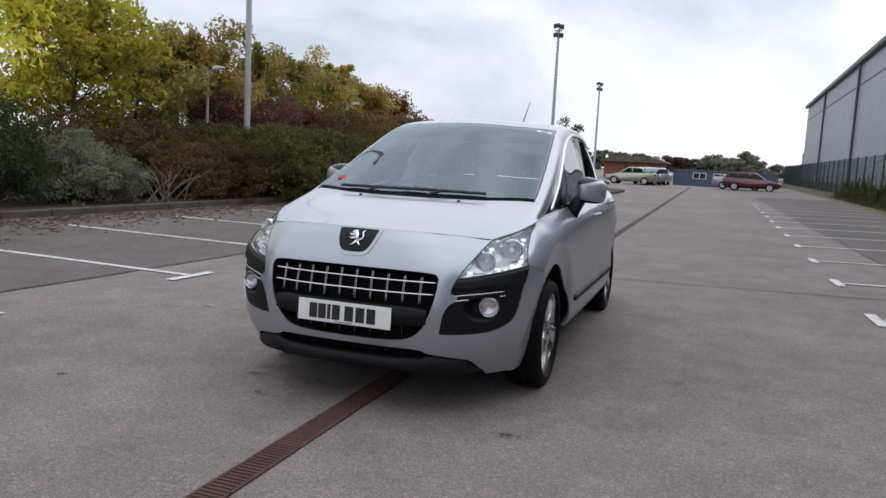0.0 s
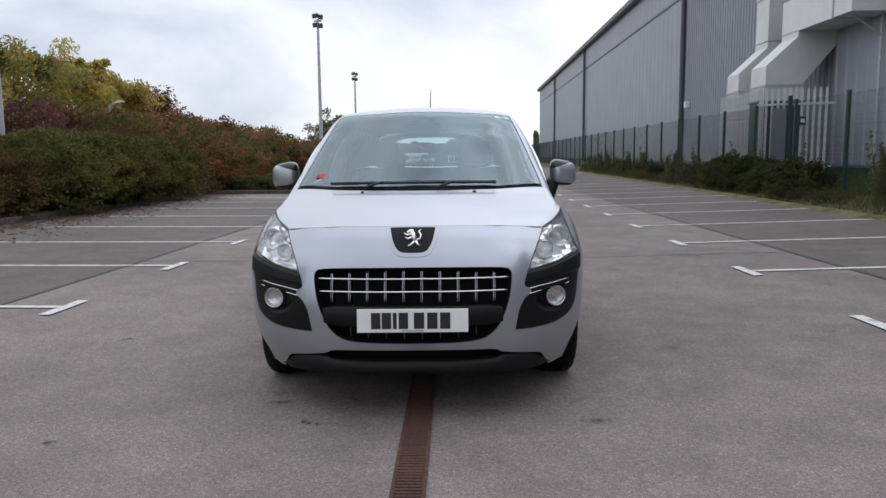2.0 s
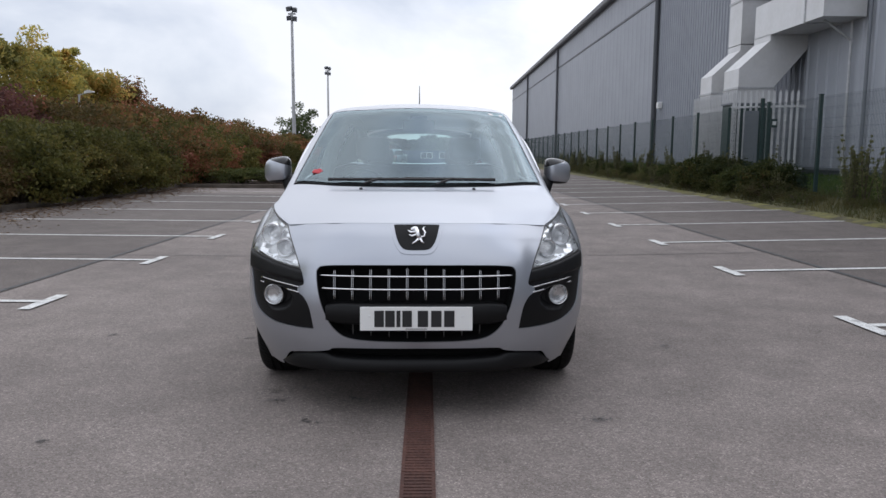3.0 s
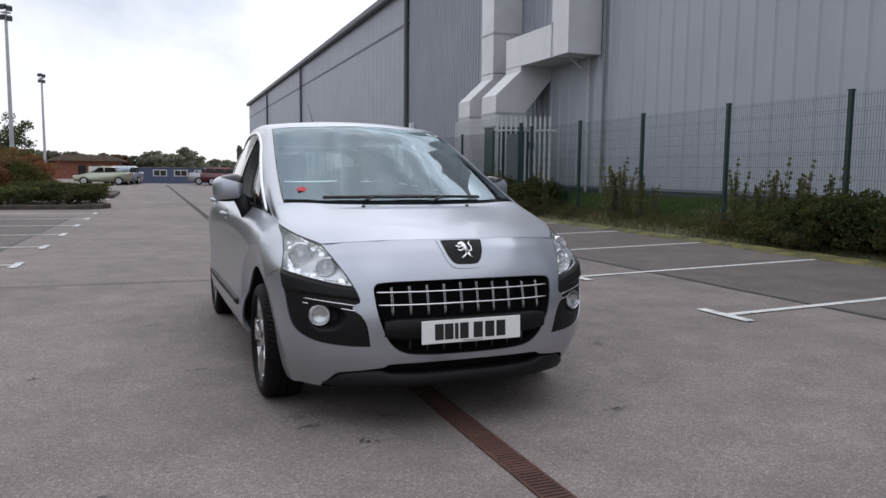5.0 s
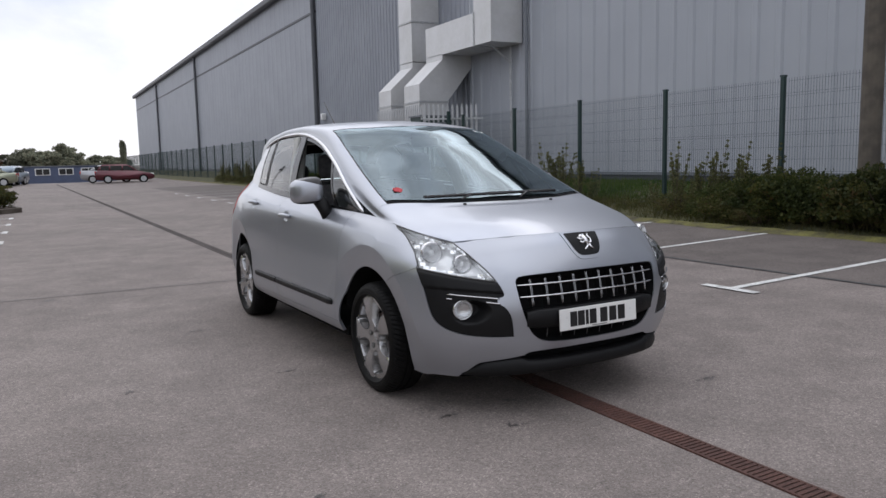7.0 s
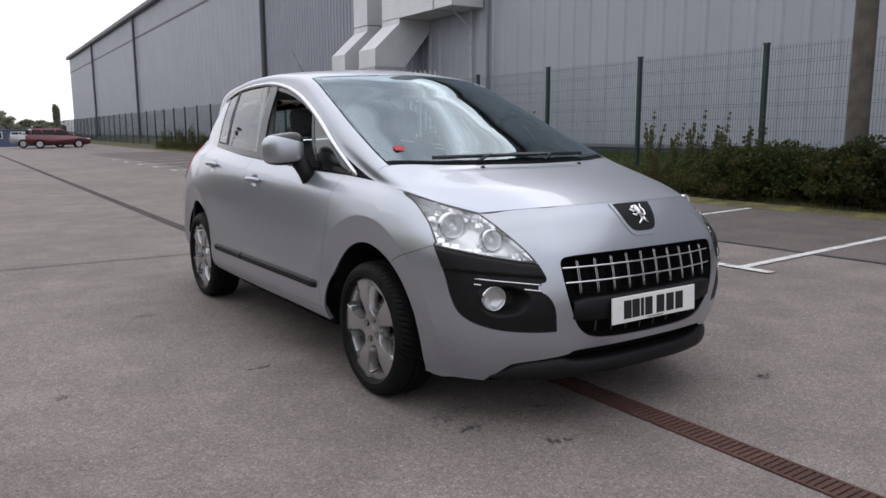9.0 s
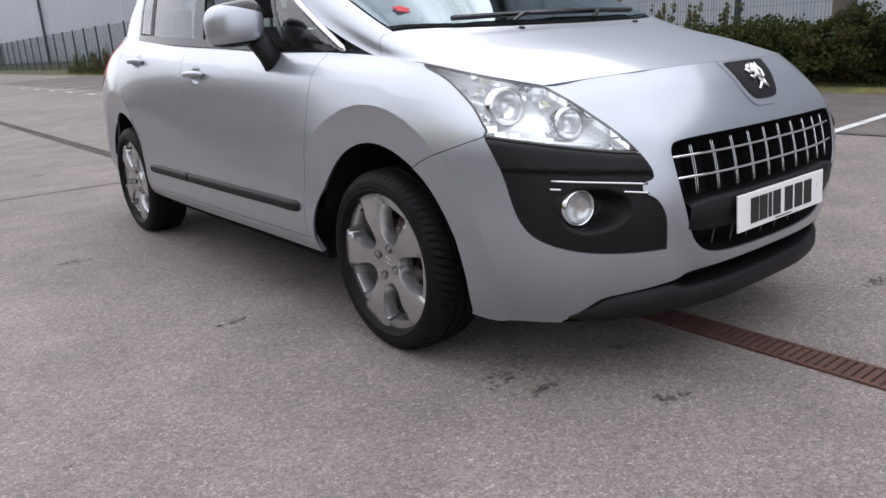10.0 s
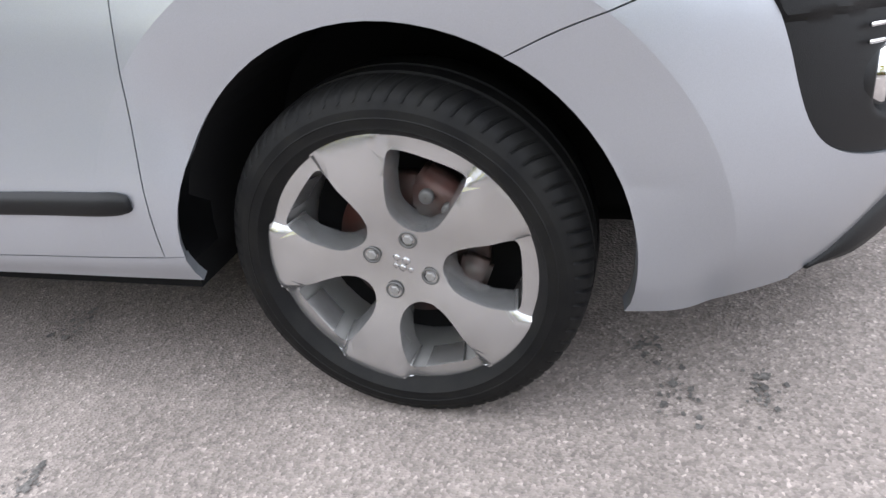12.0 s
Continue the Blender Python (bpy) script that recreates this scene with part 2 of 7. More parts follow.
BARK = mat("grey_brown_bark", (0.10, 0.075, 0.055), 0.9, color2=(0.055, 0.042, 0.032), scale=12, bump=0.6, bump_scale=30)
DEAD_WOOD = mat("bleached_dead_wood", (0.22, 0.19, 0.15), 0.85, color2=(0.12, 0.10, 0.08), scale=9)
WOOD_POLE = mat("weathered_wooden_pole", (0.11, 0.095, 0.075), 0.85, color2=(0.07, 0.06, 0.05), scale=6, bump=0.5, bump_scale=25)
BRICKWORK = mat("red_brick", (0.26, 0.10, 0.065), 0.9, color2=(0.19, 0.075, 0.05), scale=3, fine=0.2)
ROOF_TILE = mat("brown_roof", (0.15, 0.12, 0.085), 0.85, color2=(0.11, 0.085, 0.06), scale=2)
BLUE_CABIN = mat("blue_cabin_paint", (0.085, 0.11, 0.185), 0.5, color2=(0.07, 0.09, 0.155), scale=2)
WHITE_FRAME = mat("white_plastic_frame", (0.75, 0.75, 0.74), 0.4)

LEAF_YELLOW = leafy("yellow_autumn_leaves", [(0.0, (0.220, 0.249, 0.051)), (0.38, (0.644, 0.597, 0.085)), (0.68, (0.850, 0.850, 0.115)), (1.0, (0.850, 0.518, 0.085))])
LEAF_GOLD = leafy("gold_and_orange_leaves", [(0.0, (0.145, 0.161, 0.055)), (0.42, (0.342, 0.305, 0.084)), (0.72, (0.582, 0.366, 0.107)), (1.0, (0.632, 0.260, 0.097))])
LEAF_GREEN = leafy("green_gold_leaves", [(0.0, (0.125, 0.146, 0.052)), (0.45, (0.312, 0.293, 0.085)), (0.75, (0.525, 0.399, 0.106)), (1.0, (0.450, 0.227, 0.080))])
LEAF_RUST = leafy("brown_shrub_leaves", [(0.0, (0.050, 0.043, 0.017)), (0.35, (0.118, 0.093, 0.031)), (0.62, (0.167, 0.105, 0.047)), (1.0, (0.149, 0.074, 0.040))])
LEAF_RED = leafy("rust_red_shrub_leaves", [(0.0, (0.056, 0.062, 0.023)), (0.38, (0.158, 0.123, 0.040)), (0.62, (0.269, 0.110, 0.058)), (1.0, (0.222, 0.069, 0.047))])
LEAF_OLIVE = leafy("olive_shrub_leaves", [(0.0, (0.036, 0.044, 0.014)), (0.42, (0.110, 0.109, 0.029)), (0.75, (0.172, 0.141, 0.039)), (1.0, (0.145, 0.080, 0.030))])
LEAF_PURPLE = leafy("dark_purple_leaves", [(0.0, (0.076, 0.036, 0.036)), (0.5, (0.160, 0.070, 0.064)), (1.0, (0.168, 0.087, 0.057))])
LEAF_SILVER = leafy("silver_grey_leaves", [(0.0, (0.131, 0.152, 0.097)), (0.5, (0.304, 0.324, 0.214)), (1.0, (0.456, 0.456, 0.304))])
LEAF_DARK = leafy("dark_conifer_leaves", [(0.0, (0.026, 0.039, 0.017)), (0.6, (0.068, 0.094, 0.036)), (1.0, (0.117, 0.117, 0.046))])
# horizon foliage: base colours paled to stand in for haze over the distance
LEAF_FAR = leafy("haze_paled_tree_leaves", [(0.0, (0.131, 0.144, 0.106)), (0.5, (0.206, 0.219, 0.156)), (1.0, (0.263, 0.225, 0.163))])
LEAF_FAR_BROWN = leafy("haze_paled_brown_leaves", [(0.0, (0.108, 0.072, 0.048)), (0.5, (0.228, 0.132, 0.084)), (1.0, (0.264, 0.168, 0.096))])
LEAF_HEDGE = leafy("clipped_hedge_leaves", [(0.0, (0.029, 0.043, 0.015)), (0.6, (0.073, 0.083, 0.025)), (1.0, (0.125, 0.092, 0.030))])
LEAF_WEED = leafy("verge_weed_leaves", [(0.0, (0.053, 0.065, 0.026)), (0.5, (0.129, 0.140, 0.058)), (0.8, (0.222, 0.199, 0.100)), (1.0, (0.176, 0.105, 0.058))])
LEAF_BRAMBLE = leafy("bramble_leaves", [(0.0, (0.026, 0.035, 0.012)), (0.45, (0.066, 0.075, 0.022)), (0.75, (0.114, 0.093, 0.040)), (1.0, (0.106, 0.053, 0.031))])
LEAF_BUSH = leafy("verge_bush_leaves", [(0.0, (0.019, 0.031, 0.010)), (0.5, (0.051, 0.068, 0.019)), (0.8, (0.111, 0.111, 0.030)), (1.0, (0.128, 0.072, 0.030))])
GRASS = leafy("long_grass_blades", [(0.0, (0.036, 0.047, 0.013)), (0.5, (0.086, 0.086, 0.029)), (1.0, (0.158, 0.130, 0.061))])
LAWN = leafy("short_green_grass", [(0.0, (0.041, 0.077, 0.011)), (0.5, (0.077, 0.135, 0.020)), (1.0, (0.126, 0.162, 0.036))])
LITTER = leafy("fallen_leaves", [(0.0, (0.10, 0.062, 0.042)), (0.5, (0.18, 0.115, 0.075)), (1.0, (0.30, 0.23, 0.15))])

PAINT = mat("silver_metallic_paint", (0.420, 0.440, 0.482), 0.34, 0.77, fine=0.06, bump_scale=900, coat=0.45)
BLACK_PLASTIC = mat("grained_black_plastic", (0.006, 0.006, 0.0066), 0.5, spec=0.24, fine=0.1, bump=0.12, bump_scale=600)
GLOSS_BLACK = mat("gloss_black_trim", (0.012, 0.012, 0.013), 0.2)
# near-black for linings; the dark of gaps and recesses is put into it
PIT_BLACK = mat("near_black_backing", (0.008, 0.008, 0.0084), 0.95, spec=0.1)
CHROME = mat("chrome", (0.80, 0.80, 0.81), 0.08, 1.0)
SATIN_CHROME = mat("satin_chrome", (0.66, 0.66, 0.67), 0.22, 1.0)
LAMP_REFLECTOR = mat("lamp_reflector", (0.93, 0.94, 0.95), 0.16, 0.3)
LAMP_BOWL = mat("bright_lamp_bowl", (0.92, 0.92, 0.93), 0.14, 0.8)
LAMP_LENS = pane("clear_lamp_cover", (0.97, 0.98, 0.98), 1.0, 1.45)
SCREEN_GLASS = pane("windscreen_glass", (0.50, 0.65, 0.645), (0.78, 0.93, 1.0), 1.95)
SIDE_GLASS = pane("side_window_glass", (0.74, 0.82, 0.80), 1.0, 1.75)
ALLOY = mat("silver_alloy_wheel", (0.47, 0.47, 0.475), 0.24, 0.85, color2=(0.39, 0.385, 0.38), scale=7, coat=0.35)
ALLOY_DARK = mat("dark_grey_alloy", (0.24, 0.235, 0.23), 0.5, 0.5)
RUBBER = mat("tyre_rubber", (0.0045, 0.0045, 0.0048), 0.58, spec=0.13, color2=(0.008, 0.0078, 0.0075), scale=18, fine=0.1, bump=0.05, bump_scale=200)
# dark grey; the shade inside the lug sockets is put into it
LUG_DARK = mat("shaded_lug_socket", (0.10, 0.098, 0.096), 0.5, 0.5)
DISC = mat("rust_flecked_brake_disc", (0.06, 0.052, 0.048), 0.5, 0.5, color2=(0.07, 0.026, 0.02), scale=14)
PLATE = mat("white_number_plate", (0.78, 0.78, 0.76), 0.35)
PLATE_INK = mat("black_plate_ink", (0.012, 0.012, 0.013), 0.4)
SEAT_CLOTH = mat("charcoal_seat_cloth", (0.075, 0.075, 0.078), 0.9, color2=(0.11, 0.11, 0.113), scale=40)
DASH = mat("dark_grey_dashboard", (0.075, 0.077, 0.079), 0.7, fine=0.1, bump_scale=300)
RED_FELT = mat("red_felt", (0.48, 0.055, 0.065), 0.8)
HEADLINER = mat("pale_grey_headliner", (0.46, 0.46, 0.44), 0.95, color2=(0.42, 0.42, 0.40), scale=30)
TAIL_RED = mat("red_tail_lamp", (0.45, 0.03, 0.025), 0.15, coat=0.6)
MIRROR_GLASS = mat("mirror_glass", (0.85, 0.86, 0.87), 0.02, 1.0)


# ---- building helpers ----
def mesh_of(name, verts, faces, material, smooth=False):
    me = bpy.data.meshes.new(name)
    me.from_pydata([tuple(map(float, v)) for v in verts], [], [tuple(map(int, f)) for f in faces])
    me.materials.append(material)
    if smooth:
        me.polygons.foreach_set("use_smooth", [True] * len(me.polygons))
    me.update()
    return me


def part(name, shape, material, parent=None, label="", smooth=False):
    """Links a bmesh or a mesh as one object, under parent if there is one."""
    if isinstance(shape, bmesh.types.BMesh):
        me = bpy.data.meshes.new(name)
        if smooth:
            for f in shape.faces:
                f.smooth = True
        shape.to_mesh(me)
        shape.free()
        me.materials.append(material)
    else:
        me = shape
    ob = new(name, me)
    if parent:
        ob.parent = parent
    if label:
        tagged(ob, label)
    return ob


def add_box(bm, x0, x1, y0, y1, z0, z1, m=None, bevel=0.0):
    """An axis-aligned box in bm, moved by m if given."""
    made = bmesh.ops.create_cube(bm, size=1)["verts"]
    for v in made:
        v.co = Vector(((x0 + x1) / 2 + v.co.x * (x1 - x0), (y0 + y1) / 2 + v.co.y * (y1 - y0), (z0 + z1) / 2 + v.co.z * (z1 - z0)))
    if bevel:
        edges = {e for v in made for e in v.link_edges}
        out = bmesh.ops.bevel(bm, geom=list(edges), offset=bevel, segments=2, affect="EDGES", profile=0.5)
        made = list({v for f in out["faces"] for v in f.verts} | {v for v in made if v.is_valid})
    if m is not None:
        bmesh.ops.transform(bm, matrix=m, verts=made)
    return made


def box_mesh(*size, bevel=0.0):
    bm = bmesh.new()
    add_box(bm, *size, bevel=bevel)
    return bm


def add_tube(bm, points, radii, sides=8, cap=True):
    """A tube through points, each with its radius."""
    pts = [Vector(p) for p in points]
    rings = []
    for k, p in enumerate(pts):
        way = (pts[min(k + 1, len(pts) - 1)] - pts[max(k - 1, 0)]).normalized()
        side = way.orthogonal().normalized() if k == 0 else (side - way * side.dot(way)).normalized()
        up = way.cross(side)
        r = radii[k] if hasattr(radii, "__len__") else radii
        rings.append([bm.verts.new(p + (side * math.cos(a) + up * math.sin(a)) * r) for a in [2 * math.pi * j / sides for j in range(sides)]])
    for a, b in zip(rings, rings[1:]):
        for j in range(sides):
            bm.faces.new((a[j], a[(j + 1) % sides], b[(j + 1) % sides], b[j]))
    if cap:
        bm.faces.new(rings[0][::-1])
        bm.faces.new(rings[-1])
    return rings


def tube_mesh(points, radii, sides=8):
    bm = bmesh.new()
    add_tube(bm, points, radii, sides)
    return bm


def add_prism(bm, outline, axis, a, b):
    """A prism: outline of (p, q) pairs in the plane across axis, from a to b along it."""
    def place(p, q, h):
        return {"x": (h, p, q), "y": (p, h, q), "z": (p, q, h)}[axis]
    lo = [bm.verts.new(place(p, q, a)) for p, q in outline]
    hi = [bm.verts.new(place(p, q, b)) for p, q in outline]
    n = len(outline)
    for j in range(n):
        bm.faces.new((lo[j], lo[(j + 1) % n], hi[(j + 1) % n], hi[j]))
    bm.faces.new(lo[::-1])
    bm.faces.new(hi)
    bmesh.ops.recalc_face_normals(bm, faces=bm.faces[:])


def lathe(bm, profile, sides=64):
    """Turns (offset along x, radius) pairs round the x axis."""
    rings = []
    for h, r in profile:
        rings.append([bm.verts.new((h, r * math.cos(2 * math.pi * j / sides), r * math.sin(2 * math.pi * j / sides))) for j in range(sides)])
    for a, b in zip(rings, rings[1:]):
        for j in range(sides):
            bm.faces.new((a[j], a[(j + 1) % sides], b[(j + 1) % sides], b[j]))
    return rings


def structure(ob, label=""):
    return tagged(ob, label, kind="structure")


# ---- plants ----
def leaf_cloud(rng, centres, spread, count, size, droop=0.4, long=1.6):
    """count leaves, each a small folded diamond of its own, round the given centres. Gives vertices and faces."""
    c = np.asarray(centres, float)
    k = rng.integers(0, len(c), count)
    d = rng.normal(size=(count, 3))
    d /= np.linalg.norm(d, axis=1, keepdims=True)
    r = rng.random((count, 1)) ** 0.45
    p = c[k] + d * r * np.asarray(spread)[k] if np.ndim(spread) > 1 else c[k] + d * r * spread
    a = rng.normal(size=(count, 3))
    a[:, 2] -= droop
    a /= np.linalg.norm(a, axis=1, keepdims=True)
    b = np.cross(a, rng.normal(size=(count, 3)))
    b /= np.linalg.norm(b, axis=1, keepdims=True)
    n = np.cross(a, b)
    s = size * (0.6 + 0.8 * rng.random((count, 1)))
    v = np.stack([p - a * s * long / 2, p + b * s / 2 + n * s * 0.12, p + a * s * long / 2, p - b * s / 2 + n * s * 0.12], 1).reshape(-1, 3)
    f = np.arange(count * 4).reshape(-1, 4)
    return v, f


def fast_mesh(name, v, f, material):
    me = bpy.data.meshes.new(name)
    me.vertices.add(len(v))
    me.vertices.foreach_set("co", np.asarray(v, np.float32).ravel())
    k = f.shape[1]
    me.loops.add(f.size)
    me.loops.foreach_set("vertex_index", f.ravel().astype(np.int32))
    me.polygons.add(len(f))
    me.polygons.foreach_set("loop_start", np.arange(0, f.size, k, dtype=np.int32))
    me.materials.append(material)
    me.update(calc_edges=True)
    return me


def tree(name, seed, height, width, leaf, leaves, size, label, category="tree", trunk_r=0.12, low=0.2, upright=0.5, wisps=0, long=1.6):
    """A tree: tapered trunk, limbs that fork, and a crown of separate leaves massed at the ends of the limbs."""
    rng = np.random.default_rng(seed)
    root = new(name)
    bm = bmesh.new()
    bend = rng.normal(size=2) * 0.04 * height
    spine = [np.array([bend[0] * q * q, bend[1] * q * q, height * 0.86 * q]) for q in np.linspace(0, 1, 7)]
    add_tube(bm, spine, [trunk_r * (1 - 0.85 * q) for q in np.linspace(0, 1, 7)], 7)
    tips, wide = [], []
    for k in range(22):
        q = low + (1 - low) * (k + rng.random()) / 22
        start = np.array([bend[0] * q * q, bend[1] * q * q, height * 0.86 * q])
        ang = k * 2.4 + rng.random()
        reach = width / 2 * (0.35 + 0.75 * math.sin(math.pi * min(1, 0.18 + 0.8 * (1 - q)))) * (0.7 + 0.5 * rng.random())
        end = start + np.array([math.cos(ang) * reach, math.sin(ang) * reach, upright * reach * (0.5 + rng.random())])
        mid = (start + end) / 2 + np.array([0, 0, -0.04 * reach])
        add_tube(bm, [start, mid, end], [trunk_r * 0.35 * (1 - 0.6 * q), trunk_r * 0.2, trunk_r * 0.06], 4, cap=False)
        for h in (0.55, 0.8, 1.0):
            tips.append(start + (end - start) * h + rng.normal(size=3) * 0.06 * width)
            wide.append((0.13 + 0.09 * rng.random()) * width)
    for k in range(wisps):
        a = rng.random() * 6.28
        base = np.array([math.cos(a) * width * 0.25, math.sin(a) * width * 0.25, height * 0.8])
        end = base + np.array([rng.normal() * 0.12 * width, rng.normal() * 0.12 * width, height * (0.12 + 0.14 * rng.random())])
        add_tube(bm, [base, (base + end) / 2, end], [0.012, 0.008, 0.004], 4, cap=False)
        for h in (0.5, 0.75, 1.0):
            tips.append(base + (end - base) * h)
            wide.append(0.07 * width)
    part("trunk", bm, BARK, root)
    v, f = leaf_cloud(rng, tips, np.array(wide)[:, None] * np.array([[1, 1, 0.75]]), leaves, size, 0.25, long)
    v[:, 2] = np.maximum(v[:, 2], 0.05)
    part("crown", fast_mesh("crown", v, f, leaf), leaf, root)
    return tagged(root, label, category)


def shrub(name, seed, wx, wy, h, leaf, leaves, size, label, category="shrub", ragged=0.25, stems=14, flat=0.0):
    """A shrub: a fan of thin stems and an uneven mass of leaves."""
    rng = np.random.default_rng(seed)
    root = new(name)
    bm = bmesh.new()
    tips, wide = [], []
    for k in range(stems):
        a, q = k * 2.4 + rng.random(), rng.random() ** 0.5
        end = np.array([math.cos(a) * wx / 2 * q, math.sin(a) * wy / 2 * q, h * (0.62 + 0.36 * rng.random()) * (1 - 0.35 * q * (1 - flat))])
        base = end * [0.25, 0.25, 0]
        add_tube(bm, [base, (base * 0.4 + end * 0.6) * [0.9, 0.9, 1], end], [0.022, 0.014, 0.005], 4, cap=False)
        tips.append(end * [1, 1, 0.92])
        wide.append(0.16 + 0.16 * rng.random())
        tips.append((base + end) / 2 * [1.25, 1.25, 1])
        wide.append(0.24 + 0.12 * rng.random())
    for k in range(stems * 5):
        a, q = rng.random() * 6.28, rng.random() ** 0.35
        e = np.array([math.cos(a) * wx / 2 * q, math.sin(a) * wy / 2 * q, 0])
        top = h * (1 - 0.55 * q ** 3 * (1 - flat)) * (1 - ragged * rng.random())
        e[2] = top * rng.random() ** 0.6
        tips.append(e)
        wide.append(0.14 + 0.14 * rng.random())
    tagged(part("branchwork", bm, BARK, root), kind="stuff")
    spread = np.array(wide)[:, None] * np.array([[wx, wy, h * 0.9]]) * 0.50
    v, f = leaf_cloud(rng, tips, spread, leaves, size)
    v[:, 2] = np.abs(v[:, 2]) + 0.02
    part("foliage", fast_mesh("foliage", v, f, leaf), leaf, root)
    return tagged(root, label, category)


def spread_copies(first, spots, group):
    """Copies of a thing at (x, y, z, turn, scale) spots; the first spot takes the thing itself."""
    tagged(first, group=group)
    for k, (x, y, z, turn, size) in enumerate(spots):
        ob = first if k == 0 else copy_thing(first, Matrix())
        ob.matrix_basis = pose(x, y, z, 0, 0, turn)
        ob.scale = (size, size, size)


# ---- ground: one sheet, falling gently from both sides to the drain, and away beyond the far cars ----
def ground_z(x):
    if x > 0.6:
        return 0.020 * min(x - 0.6, 6.8)
    if x < -0.6:
        return 0.005 * min(-x - 0.6, 8.0)
    return 0.0


gx = [-900, -300, -60, -8.6, -7, -5, -3, -1.2, -0.6, 0.6, 1.2, 3, 5, 7.4, 60, 300, 900]
gy = [-900, -200, -40, -10, -4, 0, 4, 10, 20, 40, 66, 76, 160, 400, 1500]
gv = [(x, y, ground_z(x) - (1.0 if y > 70 and -8 < x < 6 else 0)) for y in gy for x in gx]
gf = [(j * len(gx) + i, j * len(gx) + i + 1, (j + 1) * len(gx) + i + 1, (j + 1) * len(gx) + i) for j in range(len(gy) - 1) for i in range(len(gx) - 1)]
structure(part("ground", mesh_of("ground", gv, gf, ASPHALT), ASPHALT), "worn grey asphalt car park with pale chippings and oil marks")


def strip(name, x0, y0, x1, y1, width, material, lift, label, ragged=0.0, seed=1):
    """A flat painted or poured strip on the ground from one point to another."""
    rng = np.random.default_rng(seed)
    n = max(2, int(math.hypot(x1 - x0, y1 - y0) / 0.35))
    dx, dy = (x1 - x0), (y1 - y0)
    ln = math.hypot(dx, dy)
    px, py = -dy / ln * width / 2, dx / ln * width / 2
    v, f = [], []
    for k in range(n + 1):
        q = k / n
        wob = rng.normal() * ragged
        cx, cy = x0 + dx * q + wob, y0 + dy * q + wob * 0.3
        for s in (1, -1):
            g = 1 + rng.normal() * ragged * 2
            x, y = cx + px * s * g, cy + py * s * g
            v.append((x, y, ground_z(x) + lift))
    f = [(2 * k + 1, 2 * k + 3, 2 * k + 2, 2 * k) for k in range(n)]
    return structure(part(name, mesh_of(name, v, f, material), material), label)


for edge in ([(4.54, -8), (7.3, -8), (7.3, 40), (3.05, 40)], [(-8.6, -8), (-3.93, -8), (-3.55, 17), (-8.6, 18)]):
    rows = [(1 - q, q) for q in np.linspace(0, 1, 25)]
    v, f = [], []
    for a, b in rows:
        (x0, y0), (x1, y1) = [(edge[i][0] * a + edge[j][0] * b, edge[i][1] * a + edge[j][1] * b) for i, j in ((0, 3), (1, 2))]
        v += [(x0 + (x1 - x0) * q, y0 + (y1 - y0) * q, ground_z(x0 + (x1 - x0) * q) + 0.004) for q in (0, 0.25, 0.5, 0.75, 1)]
    f = [(5 * k + i, 5 * k + i + 1, 5 * k + i + 6, 5 * k + i + 5) for k in range(24) for i in range(4)]
    structure(part("bay_surface", mesh_of("bay_surface", v, f, BAY_ASPHALT), BAY_ASPHALT), "older darker asphalt of the parking bays")

LEFT_Y, LEFT_PITCH = 1.78, 2.40
RIGHT_Y, RIGHT_PITCH = 3.34, 2.46
for k in range(-3, 8):
    y = LEFT_Y + LEFT_PITCH * k
    strip("bay_line", -7.5, y, -3.19, y, 0.085, PAINT_LINE, 0.009, "worn white parking bay line on asphalt", ragged=0.002, seed=k + 20)
    strip("bay_end_mark", -3.15, y - 0.33, -3.14, y + 0.27, 0.10, PAINT_LINE, 0.011, "white bar closing a parking bay line", ragged=0.002, seed=k + 40)
for k in range(-4, 12):
    y = RIGHT_Y + RIGHT_PITCH * k
    x = 3.17 - 0.011 * (y - 1)
    strip("bay_line", x + 0.06, y, 7.1, y + 0.1, 0.085, PAINT_LINE, 0.009, "worn white parking bay line on asphalt", ragged=0.002, seed=k + 60)
    strip("bay_end_mark", x + 0.01, y - 0.30, x - 0.01, y + 0.30, 0.10, PAINT_LINE, 0.011, "white bar closing a parking bay line", ragged=0.002, seed=k + 80)
for k in range(9, 15):
    y = LEFT_Y + LEFT_PITCH * k + 3.0
    strip("bay_line", -7.5, y, -3.6, y, 0.085, PAINT_LINE, 0.009, "worn white parking bay line on asphalt", ragged=0.002, seed=k + 120)
    strip("bay_end_mark", -3.5, y - 0.3, -3.5, y + 0.3, 0.10, PAINT_LINE, 0.011, "white bar closing a parking bay line", ragged=0.002, seed=k + 140)
strip("joint", 4.42, -4, 3.55, 24, 0.065, TAR, 0.007, "dark tarred joint in the asphalt", ragged=0.006, seed=5)
strip("joint", -3.90, -6, -3.55, 17, 0.06, TAR, 0.007, "dark tarred joint in the asphalt", ragged=0.006, seed=6)
strip("joint", -8, 4.5, 7.2, 4.75, 0.022, TAR, 0.006, "dark tarred joint in the asphalt", ragged=0.005, seed=7)

